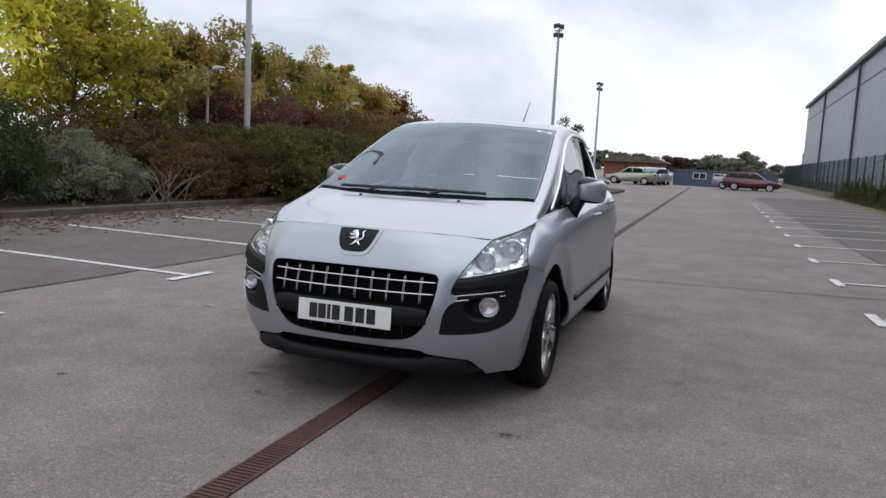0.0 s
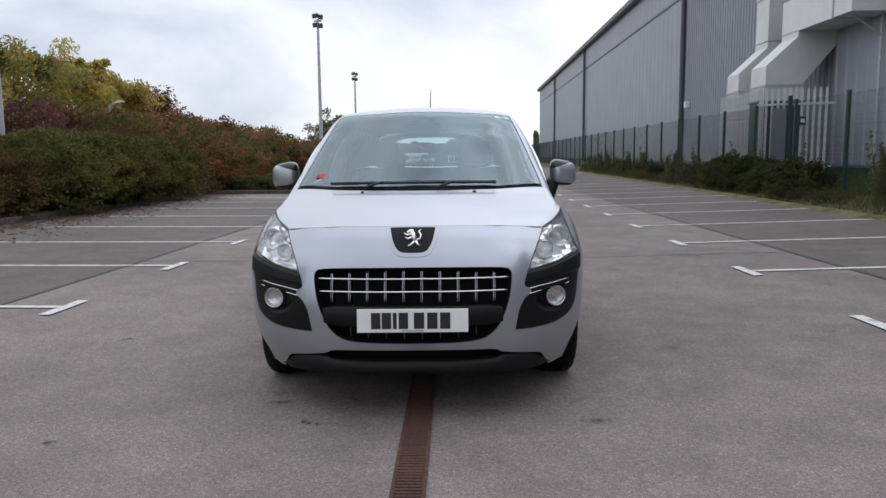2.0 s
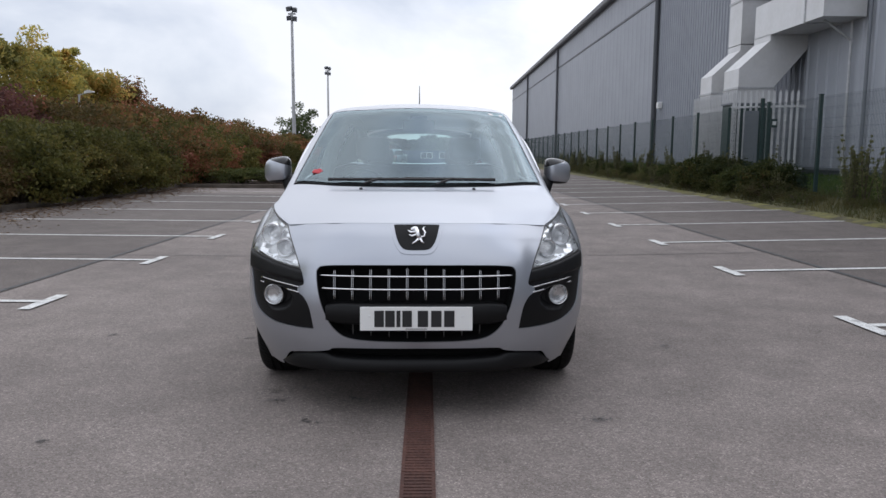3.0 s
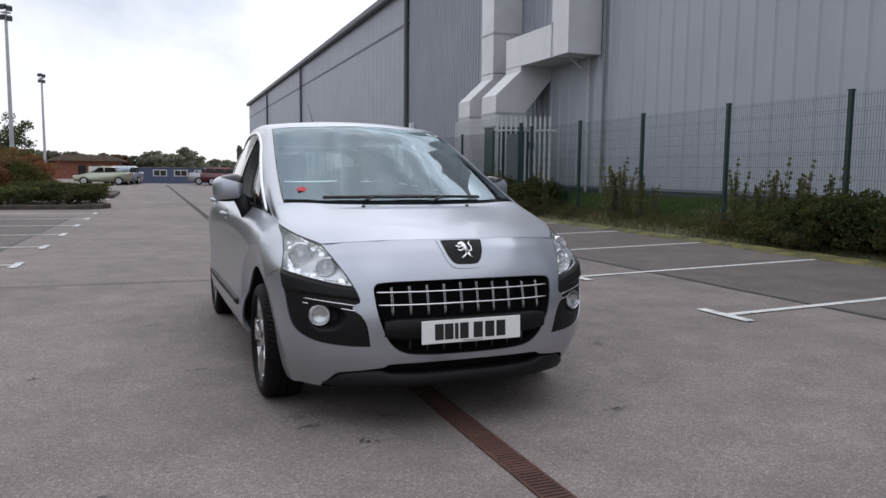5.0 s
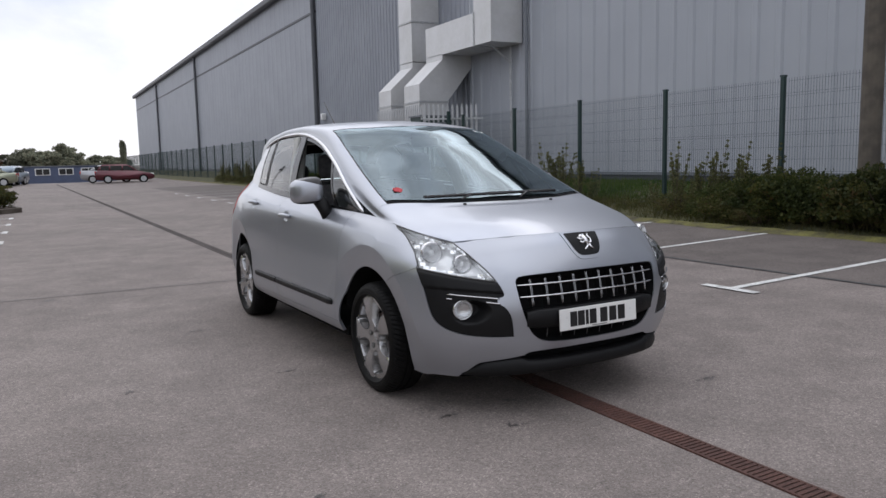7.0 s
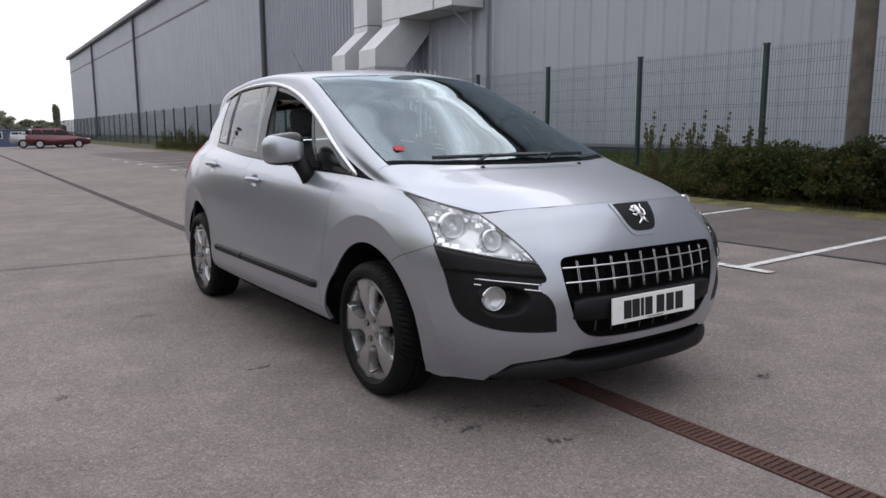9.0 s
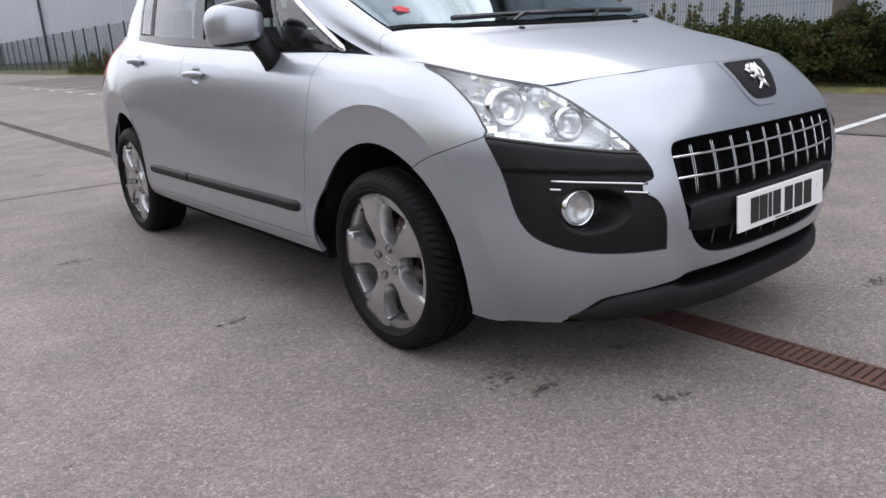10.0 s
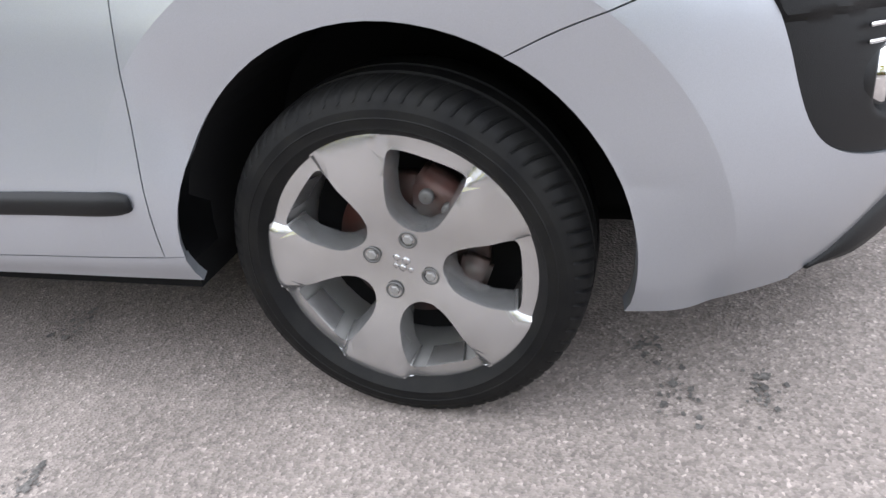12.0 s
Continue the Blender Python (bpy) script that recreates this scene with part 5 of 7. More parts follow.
def panel_mesh(name, pts, nrm, faces, material, flange=0.012, gap=0.0013, mirror=False, lift=0.0, corners=None):
    """A body panel: smooth faces with true normals, edges drawn in by the shut-line gap and turned inwards."""
    p = pts + nrm * lift
    faces = [tuple(f) for f in faces]
    count = {}
    for f in faces:
        for a, b in zip(f, f[1:] + f[:1]):
            count[(a, b)] = 1
    rim = [(a, b) for a, b in count if (b, a) not in count]
    pull = {}
    for a, b in rim:
        way = p[b] - p[a]
        for k in (a, b):
            q = np.cross(nrm[k], way)
            ln = np.linalg.norm(q)
            if ln > 1e-9:
                pull.setdefault(k, []).append(q / ln)
    q = p.copy()
    for k, ways in pull.items():
        q[k] = p[k] + np.mean(ways, 0) * gap
    order = sorted(pull)
    low = {k: len(q) + j for j, k in enumerate(order)}
    verts = np.concatenate([q, np.array([q[k] - nrm[k] * flange for k in order]).reshape(-1, 3)])
    all_faces = faces + [(b, a, low[a], low[b]) for a, b in rim]
    vn = np.concatenate([nrm, np.array([nrm[k] for k in order]).reshape(-1, 3)])
    if mirror:
        verts, vn = verts * [-1, 1, 1], vn * [-1, 1, 1]
        all_faces = [f[::-1] for f in all_faces]
    me = bpy.data.meshes.new(name)
    me.from_pydata(verts.tolist(), [], all_faces)
    me.materials.append(material)
    me.polygons.foreach_set("use_smooth", [True] * len(me.polygons))
    me.update()
    ln = []
    for poly in me.polygons:
        main = poly.index < len(faces)
        if main and corners is not None:
            own = corners[poly.index] * [-1, 1, 1] if mirror else corners[poly.index]
            ln += [tuple(q) for q in (own[::-1] if mirror else own)]
            continue
        for v in poly.vertices:
            ln.append(tuple(vn[v]) if main else tuple(poly.normal))
    me.normals_split_custom_set(ln)
    return me


def inside(poly, x, y):
    """Which points lie in a closed polygon."""
    poly = np.asarray(poly)
    hit = np.zeros(len(x), bool)
    j = len(poly) - 1
    for i in range(len(poly)):
        xi, yi, xj, yj = *poly[i], *poly[j]
        if yi != yj:
            hit ^= ((yi > y) != (yj > y)) & (x < (xj - xi) * (y - yi) / (yj - yi) + xi)
        j = i
    return hit


def smooth_line(points, n=8, closed=False):
    """A smooth curve through points; a point given twice stays a corner."""
    p = [np.array(q, float) for q in points]
    m = len(p)
    out = []
    for k in range(m if closed else m - 1):
        b, c = p[k], p[(k + 1) % m]
        if np.allclose(b, c):
            continue
        a = p[k - 1] if k or closed else 2 * b - c
        d = p[(k + 2) % m] if closed or k + 2 < m else 2 * c - b
        a = 2 * b - c if np.allclose(a, b) else a
        d = 2 * c - b if np.allclose(d, c) else d
        for t in np.arange(n) / n:
            wt = weights(np.array(t))
            out.append(wt[0] * a + wt[1] * b + wt[2] * c + wt[3] * d)
    if not closed:
        out.append(p[-1])
    return np.array(out)


# where a point of the front (x, z) or of the side (y, z) lies on the side skin
_s, _w = np.meshgrid(np.arange(0, 13.01, 0.05), np.arange(0, 6.01, 0.05), indexing="ij")
_table = side_skin(_s, _w)


def find(a, z, axis):
    lo, hi = ((0, 6.6) if axis == 0 else (4.3, 12.4))
    ok = (_s >= lo) & (_s <= hi)
    d = np.where(ok, (_table[..., axis] - a) ** 2 + (_table[..., 2] - z) ** 2, 9)
    k = np.unravel_index(np.argmin(d), d.shape)
    q = np.array([_s[k], _w[k]])
    for _ in range(6):
        p = side_skin(q[0], q[1])[[axis, 2]]
        e = 1e-4
        jac = np.stack([(side_skin(q[0] + e, q[1])[[axis, 2]] - p) / e, (side_skin(q[0], q[1] + e)[[axis, 2]] - p) / e], 1)
        try:
            step = np.linalg.solve(jac, np.array([a, z]) - p)
        except np.linalg.LinAlgError:
            break
        q = q + np.clip(step, -0.15, 0.15)
        q = np.clip(q, [0, 0], [13, 6])
    return q


def on_front(points, n=6, closed=False):
    return np.array([find(x, z, 0) for x, z in smooth_line(points, n, closed)])


def on_side(points, n=6, closed=False):
    return np.array([find(y, z, 1) for y, z in smooth_line(points, n, closed)])


# outlines on the side skin, as (column, rail)
def arch_line(cy, cz, r):
    pts = [(cy + r * 0.985 * math.cos(a), cz + r * (1.035 if math.sin(a) > 0 else 1) * math.sin(a)) for a in np.linspace(radians(-12), radians(200), 44)]
    return np.array([find(y, max(z, 0.2), 1) for y, z in pts])


ARCH_F = arch_line(*ARCHES[0])
ARCH_R = arch_line(*ARCHES[1])
CREASES = [np.array([find(cy + (r + FLARE) * math.cos(a), cz + (r + FLARE) * math.sin(a), 1) for a in np.linspace(radians(5), radians(175), 60)]) for cy, cz, r in ARCHES]
GRILLE_IN = on_front([(0, .750), (.25, .748), (.42, .742), (.462, .728), (.468, .69), (.455, .60), (.425, .51), (.385, .445), (.32, .405), (.2, .392), (0, .388)])
LAMP_IN = on_front([(.648, .897), (.612, .835), (.575, .77), (.552, .722)])
LAMP_LOW = np.array([find(x, z, 0) for x, z in smooth_line([(.552, .722), (.60, .727), (.70, .746), (.80, .770), (.842, .782)], 6)])
LAMP_OUT = on_side([(-.535, .785), (-.45, .855), (-.32, .93), (-.205, .972)])
LAMP_TOP = np.array([(s, 0.03) for s in np.linspace(5.98, 4.0, 18)])
FOG_TOP = np.array([find(x, z, 0) for x, z in smooth_line([(.549, .718), (.60, .7235), (.70, .7425), (.80, .7665), (.842, .7785)], 6)])
FOG_IN = on_front([(.549, .718), (.549, .718), (.533, .668), (.535, .650), (.552, .643), (.562, .634), (.563, .617), (.553, .607), (.530, .590), (.506, .545), (.493, .48), (.487, .441), (.487, .441)], 5)
FOG_LOW = on_front([(.487, .441), (.60, .444), (.71, .458), (.782, .492), (.816, .55), (.832, .66), (.840, .74), (.843, .7785)], 6)
BUMPER_LOW = on_front([(0, .354), (.25, .353), (.385, .349), (.42, .334), (.50, .320), (.60, .302), (.625, .290), (.645, .262), (.663, .232), (.675, .212)], 6)
SEAM = np.array([find(y, z, 1) for y, z in smooth_line([(-.535, .785), (-.42, .745), (-.30, .705), (-.215, .668)], 6)])
DOOR_FRONT = on_side([(.412, .352), (.404, .45), (.392, .60), (.378, .75), (.368, .88), (.362, .96), (.358, 1.02)], 4)
DOOR_MID = on_side([(1.50, .352), (1.50, .6), (1.53, .85), (1.56, 1.08)], 4)
DOOR_REAR = on_side([(2.08, .352), (2.10, .45), (2.16, .60), (2.27, .74), (2.40, .84), (2.50, .95), (2.52, 1.14)], 4)
SILL_LINE = on_side([(.36, .352), (1.2, .352), (2.22, .352)], 12)
FRONT_HANDLE, REAR_HANDLE = (1.36, .945), (2.14, 1.008)
CUPS = [on_side([(cy + .052 * math.cos(t), cz + .043 * math.sin(t)) for t in np.linspace(0, 2 * math.pi, 24, endpoint=False)], 1, True) for cy, cz in (FRONT_HANDLE, REAR_HANDLE)]
REAR_SEAM = on_side([(2.96, .55), (3.10, .62), (3.2, .64)], 6)
LAMP_POLY = np.concatenate([LAMP_TOP, LAMP_IN[1:], LAMP_LOW[1:], LAMP_OUT[1:-1]])
FOG_POLY = np.concatenate([FOG_IN, FOG_LOW[1:-1], FOG_TOP[::-1][:-1]])
GRILLE_POLY = np.concatenate([GRILLE_IN, [(-1, GRILLE_IN[-1][1]), (-1, GRILLE_IN[0][1])]])
ARCH_POLYS = [np.concatenate([a, [(a[-1][0], 7), (a[0][0], 7)]]) for a in (ARCH_F, ARCH_R)]
LOW_POLY = np.concatenate([[(-1, BUMPER_LOW[0][1])], BUMPER_LOW, [(BUMPER_LOW[-1][0], 7), (-1, 7)]])
SX, SW = 0.22, 0.13  # rough metres for a step of column and rail

from mathutils.geometry import delaunay_2d_cdt


def cut_skin():
    """Triangulates the side skin along all its outlines. Gives (column, rail) points and triangles."""
    pts, edges = [], []
    lines = [ARCH_F, ARCH_R, GRILLE_IN, LAMP_POLY, FOG_POLY, BUMPER_LOW, SEAM, DOOR_FRONT, DOOR_MID, DOOR_REAR, SILL_LINE, REAR_SEAM] + CUPS + CREASES
    closed = [False] * 3 + [True, True] + [False] * 7 + [True, True, False, False]
    keep = []
    for line, ring in zip(lines, closed):
        k = len(pts)
        pts += [(s * SX, w * SW) for s, w in line]
        n = len(line)
        edges += [(k + i, k + (i + 1) % n) for i in range(n if ring else n - 1)]
        for (a, b) in zip(line, np.roll(line, -1, 0)[: n if ring else n - 1]):
            keep.append(np.linspace(a, b, 4))
    near = np.concatenate(keep) * [SX, SW]
    cols = np.concatenate([np.arange(0, 7.6, 0.06), np.arange(7.6, 13.001, 0.12)])
    rows = np.arange(0, 6.001, 0.1)
    gs, gw = np.meshgrid(cols, rows, indexing="ij")
    g = np.stack([gs.ravel() * SX, gw.ravel() * SW], 1)
    border = (gw.ravel() < 1e-6) | (gw.ravel() > 5.999) | (gs.ravel() < 1e-6) | (gs.ravel() > 12.999)
    far = np.ones(len(g), bool)
    for k in range(0, len(near), 200):
        d = ((g[:, None] - near[None, k:k + 200]) ** 2).sum(-1).min(1)
        far &= d > 0.0055 ** 2
    g = g[far | border]
    k = len(pts)
    pts += [tuple(q) for q in g]
    v, e, f, *_ = delaunay_2d_cdt([Vector(p) for p in pts], edges, [], 0, 1e-5, False)
    v = np.array([tuple(p) for p in v]) / [SX, SW]
    return v, np.array([t for t in f if len(t) == 3])


cut_v, cut_f = cut_skin()
cut_v = np.clip(cut_v, [0, 0], [13, 6])
cut_p = side_skin(cut_v[:, 0], cut_v[:, 1])
cut_n = normals_of(side_skin, cut_v[:, 0], cut_v[:, 1])
flip = np.sign((cut_n * (cut_p - [0, 1.2, 0.6])).sum(1).mean())
cut_n *= flip
mid = cut_v[cut_f].mean(1)
ms, mw = mid[:, 0], mid[:, 1]


def line_s(line, w):
    o = np.argsort(line[:, 1])
    return np.interp(w, line[o, 1], line[o, 0])


region = np.full(len(cut_f), "quarter", dtype=object)
lamp_s = 5.0
seam_s = np.where(mw < SEAM[0][1], lamp_s, np.where(mw < SEAM[-1][1], line_s(SEAM, mw), 6.8))
region[ms < line_s(DOOR_REAR, mw)] = "rear_door"
region[ms < line_s(DOOR_MID, mw)] = "front_door"
region[ms < line_s(DOOR_FRONT, mw)] = "fender"
sill_w = np.interp(ms, SILL_LINE[:, 0], SILL_LINE[:, 1])
region[(mw > sill_w) & (ms > SILL_LINE[0][0]) & (ms < SILL_LINE[-1][0])] = "sill"
region[ms < seam_s] = "bumper"
region[(ms > 11.2) & (mw > np.interp(ms, REAR_SEAM[:, 0], REAR_SEAM[:, 1]))] = "rear_bumper"
region[inside(LAMP_POLY, ms, mw)] = "lamp"
region[inside(FOG_POLY, ms, mw)] = "fog"
region[inside(GRILLE_POLY, ms, mw)] = "grille"
region[inside(LOW_POLY, ms, mw)] = "low"
for poly, name in zip(CUPS, ("front_cup", "rear_cup")):
    region[inside(poly, ms, mw)] = name
for poly in ARCH_POLYS:
    region[inside(poly, ms, mw)] = "hole"


CORNERS = {}  # normals of each face at its own corners, so that creases stay sharp


def take(name, both_in_one):
    """Points, normals and faces of one region; both_in_one joins the two halves across the middle."""
    f = cut_f[region == name]
    own = cut_v[f] * 0.94 + cut_v[f].mean(1, keepdims=True) * 0.06
    own = normals_of(side_skin, own[..., 0], own[..., 1]) * flip
    used, f = np.unique(f, return_inverse=True)
    f = f.reshape(-1, 3)
    p, n, uv = cut_p[used], cut_n[used], cut_v[used]
    tri = p[f]
    face_n = np.cross(tri[:, 1] - tri[:, 0], tri[:, 2] - tri[:, 0])
    turn = (face_n * n[f[:, 0]]).sum(1) < 0
    f[turn] = f[turn][:, ::-1]
    own[turn] = own[turn][:, ::-1]
    CORNERS[name] = np.concatenate([own, own[:, ::-1] * [-1, 1, 1]]) if both_in_one else own
    if both_in_one:
        seam = np.abs(p[:, 0]) < 1e-6
        other = np.where(seam, np.arange(len(p)), len(p) + np.cumsum(~seam) - 1)
        p2, n2 = p[~seam] * [-1, 1, 1], n[~seam] * [-1, 1, 1]
        f = np.concatenate([f, other[f][:, ::-1]])
        p, n = np.concatenate([p, p2]), np.concatenate([n, n2])
    return p, n, f


def car_panel(region_name, name, material, joined=False, label="", **kw):
    p, n, f = take(region_name, joined)
    made = []
    for mirror in ((False,) if joined else (False, True)):
        made.append(part(name, panel_mesh(name, p, n, f.tolist(), material, mirror=mirror, corners=CORNERS[region_name], **kw), material, car, label))
    return made


car_panel("bumper", "front_bumper", PAINT, True, "silver painted front bumper with nose", flange=0.03, gap=0.0012)
car_panel("fender", "fender", PAINT)
front_doors = car_panel("front_door", "front_door", PAINT)
rear_doors = car_panel("rear_door", "rear_door", PAINT)
car_panel("quarter", "rear_quarter", PAINT)
car_panel("rear_bumper", "rear_bumper", PAINT)
car_panel("sill", "sill", PAINT, flange=0.02)
lamp_covers = car_panel("lamp", "headlamp", LAMP_LENS, label="clear headlamp cover", flange=0.03, lift=0.001, gap=0.003)
for ob in lamp_covers:
    ob.visible_shadow = False


# top skin panels
def grid_panel(fn, us, vs):
    """A grid of a skin: points, normals and quads."""
    u, v = np.meshgrid(us, vs, indexing="ij")
    p, n = fn(np.abs(u), v).reshape(-1, 3), normals_of(fn, np.abs(u), v).reshape(-1, 3)
    s = np.where(u.ravel() < 0, -1, 1)[:, None]
    p, n = p * np.concatenate([s, s * 0 + 1, s * 0 + 1], 1), n * np.concatenate([s, s * 0 + 1, s * 0 + 1], 1)
    k = len(vs)
    f = np.array([(i * k + j, i * k + j + 1, (i + 1) * k + j + 1, (i + 1) * k + j) for i in range(len(us) - 1) for j in range(k - 1)])
    return p, n, f


def put_panel(name, fn, us, vs, material, parent, label="", outward=(0, 0, 1), **kw):
    p, n, f = grid_panel(fn, us, vs)
    if (n.mean(0) * np.array(outward)).sum() < 0:
        n = -n
    a = np.cross(p[f[:, 1]] - p[f[:, 0]], p[f[:, 2]] - p[f[:, 0]])
    if (a * n[f[:, 0]]).sum() < 0:
        f = f[:, ::-1]
    return part(name, panel_mesh(name, p, n, f.tolist(), material, **kw), material, parent, label)


FULL = np.concatenate([-np.arange(3, 0, -0.1), np.arange(0, 3.01, 0.1)])
put_panel("bonnet", top_skin, FULL, np.arange(0, 2.885, 0.06), PAINT, car, "silver bonnet with soft side creases", gap=0.0022, flange=0.016)
put_panel("cowl", top_skin, np.linspace(-1.99, 1.99, 40), np.linspace(2.90, 3.06, 5), BLACK_PLASTIC, car, "black plastic cowl below the windscreen", lift=-0.012)
screen = put_panel("windscreen", top_skin, np.linspace(-1.93, 1.93, 44), np.linspace(3.04, 5.97, 44), SCREEN_GLASS, car, "large raked windscreen reflecting the clouds", flange=0.004)
screen.visible_shadow = False
for lo, hi in ((-1.97, -1.86), (1.86, 1.97)):
    put_panel("screen_border", top_skin, np.linspace(lo, hi, 4), np.linspace(3.0, 6.02, 44), GLOSS_BLACK, screen, lift=-0.005, flange=0.002)
put_panel("screen_border", top_skin, np.linspace(-1.9, 1.9, 30), np.linspace(5.86, 6.02, 4), GLOSS_BLACK, screen, lift=-0.006, flange=0.002)
put_panel("screen_border", top_skin, np.linspace(-1.9, 1.9, 30), np.linspace(3.0, 3.16, 4), GLOSS_BLACK, screen, lift=-0.006, flange=0.002)
for s in (-1, 1):
    put_panel("windscreen_pillar", top_skin, np.linspace(1.965 * s, 3 * s, 12), np.linspace(2.88, 6.0, 50), PAINT, car, gap=0.0, flange=0.006)
put_panel("roof", top_skin, FULL, np.linspace(6.0, 10.05, 60), PAINT, car, "silver roof", gap=0.0)
rear_glass = put_panel("rear_window", top_skin, np.linspace(-1.9, 1.9, 20), np.linspace(10.05, 10.92, 12), SIDE_GLASS, car, "tinted rear window", outward=(0, 1, 0.3))
rear_glass.visible_shadow = False
for s in (-1, 1):
    put_panel("rear_pillar", top_skin, np.linspace(1.9 * s, 3 * s, 8), np.linspace(10.05, 11, 12), PAINT, car, outward=(s * 0.6, 1, 0.2))
put_panel("tailgate_top", top_skin, np.linspace(-1.9, 1.9, 20), np.linspace(10.92, 11.0, 3), PAINT, car, outward=(0, 1, 0))


# side windows
def window_patch(name, side, a0, a1, h0, h1, material, parent, label="", slope0=0.0, slope1=0.0, n=12, **kw):
    """A patch of the glass skin between two window columns; the slopes lean its ends."""
    u, v = np.meshgrid(np.linspace(0, 1, n), np.linspace(h0, h1, 10), indexing="ij")
    a = (a0 + slope0 * v) * (1 - u) + (a1 + slope1 * v) * u
    p, nn = glass_skin(a, v).reshape(-1, 3), normals_of(glass_skin, a, v).reshape(-1, 3)
    if nn[:, 0].mean() < 0:
        nn = -nn
    f = np.array([(i * 10 + j, i * 10 + j + 1, (i + 1) * 10 + j + 1, (i + 1) * 10 + j) for i in range(n - 1) for j in range(9)])
    c = np.cross(p[f[:, 1]] - p[f[:, 0]], p[f[:, 2]] - p[f[:, 0]])
    if (c * nn[f[:, 0]]).sum() < 0:
        f = f[:, ::-1]
    ob = part(name, panel_mesh(name, p, nn, f.tolist(), material, mirror=side < 0, **kw), material, parent, label)
    if material is SIDE_GLASS:
        ob.visible_shadow = False
    return ob


for side in (-1, 1):
    fd, rd = (front_doors[1], rear_doors[1]) if side < 0 else (front_doors[0], rear_doors[0])
    window_patch("quarter_light", side, 0.10, 1.38, 0.06, 0.94, SIDE_GLASS, fd, flange=0.004, slope1=0.8)
    window_patch("window_post", side, 1.38, 1.50, 0.0, 0.97, GLOSS_BLACK, fd, lift=0.002, n=4, slope0=0.8, slope1=0.8)
    if side > 0:
        window_patch("door_window", side, 1.50, 3.74, 0.04, 0.95, SIDE_GLASS, fd, flange=0.004, slope0=0.8, slope1=0.49)
    window_patch("window_frame", side, 1.6, 4.2, 0.91, 0.985, GLOSS_BLACK, fd, lift=-0.004, n=20)
    window_patch("window_pillar", side, 3.72, 4.04, 0.0, 0.98, GLOSS_BLACK, fd, lift=0.001, n=5, slope0=0.49, slope1=0.53)
    if side < 0:
        window_patch("door_window", side, 4.03, 5.51, 0.05, 0.94, SIDE_GLASS, rd, flange=0.004, slope0=0.53, slope1=0.4)
    window_patch("window_frame", side, 4.2, 6.3, 0.92, 0.985, GLOSS_BLACK, rd, lift=-0.003, n=20)
    window_patch("window_post", side, 5.50, 5.62, 0.0, 0.97, BLACK_PLASTIC, rd, lift=0.002, n=4, slope0=0.4, slope1=0.4)
    window_patch("rear_quarter_light", side, 5.62, 6.02, 0.07, 0.93, SIDE_GLASS, car, flange=0.004, slope0=0.4, slope1=0.4)
    window_patch("window_post", side, 6.02, 6.10, 0.0, 0.97, GLOSS_BLACK, car, lift=0.002, n=4, slope0=0.4, slope1=0.4)
    window_patch("window_pillar", side, 6.09, 8.0, 0.0, 0.98, PAINT, car, n=16, slope0=0.4)
    window_patch("belt_strip", side, 0.0, 6.10, -0.03, 0.055, GLOSS_BLACK, car, lift=0.004, n=60)
    a = np.linspace(0.0, 6.75, 90)
    pts = glass_skin(a, np.full(90, 0.985)) * [side, 1, 1] + [side * 0.004, 0, 0.002]
    bm = bmesh.new()
    add_tube(bm, pts, [0.004] + [0.0135] * 70 + list(np.linspace(0.0135, 0.005, 19)), 8)
    part("window_trim", bm, SATIN_CHROME, car, "bright chrome trim over the side windows", smooth=True)

# dark inner skins, floor and wheel wells
# black shell added inside the panels so that the shut lines read dark
arch_gap = np.min([np.hypot(cut_p[cut_f].mean(1)[:, 1] - cy, cut_p[cut_f].mean(1)[:, 2] - cz) - r for cy, cz, r in ARCHES], 0)
liner_f = cut_f[(arch_gap > 0.06) & (region != "hole") & (region != "grille") & (region != "lamp") & (region != "low") & (region != "fog")]
lp = cut_p - cut_n * 0.022
lv = np.concatenate([lp, lp * [-1, 1, 1]])
lf = np.concatenate([liner_f, liner_f + len(lp)])
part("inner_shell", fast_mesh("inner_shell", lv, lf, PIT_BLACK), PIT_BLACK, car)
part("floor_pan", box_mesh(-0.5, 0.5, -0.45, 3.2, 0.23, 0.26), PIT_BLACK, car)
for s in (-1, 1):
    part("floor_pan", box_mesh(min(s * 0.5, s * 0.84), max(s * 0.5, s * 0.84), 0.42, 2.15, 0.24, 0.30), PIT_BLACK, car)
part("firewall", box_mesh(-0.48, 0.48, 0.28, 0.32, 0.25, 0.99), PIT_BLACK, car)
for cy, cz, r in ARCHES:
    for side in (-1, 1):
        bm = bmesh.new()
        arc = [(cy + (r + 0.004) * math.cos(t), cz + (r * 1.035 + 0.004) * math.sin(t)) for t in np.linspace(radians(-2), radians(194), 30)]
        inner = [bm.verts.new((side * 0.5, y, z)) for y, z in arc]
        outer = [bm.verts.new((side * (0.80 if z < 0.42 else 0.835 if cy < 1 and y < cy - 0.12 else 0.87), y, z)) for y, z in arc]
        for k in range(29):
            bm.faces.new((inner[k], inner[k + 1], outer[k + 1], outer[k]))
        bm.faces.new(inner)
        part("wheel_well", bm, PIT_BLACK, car)


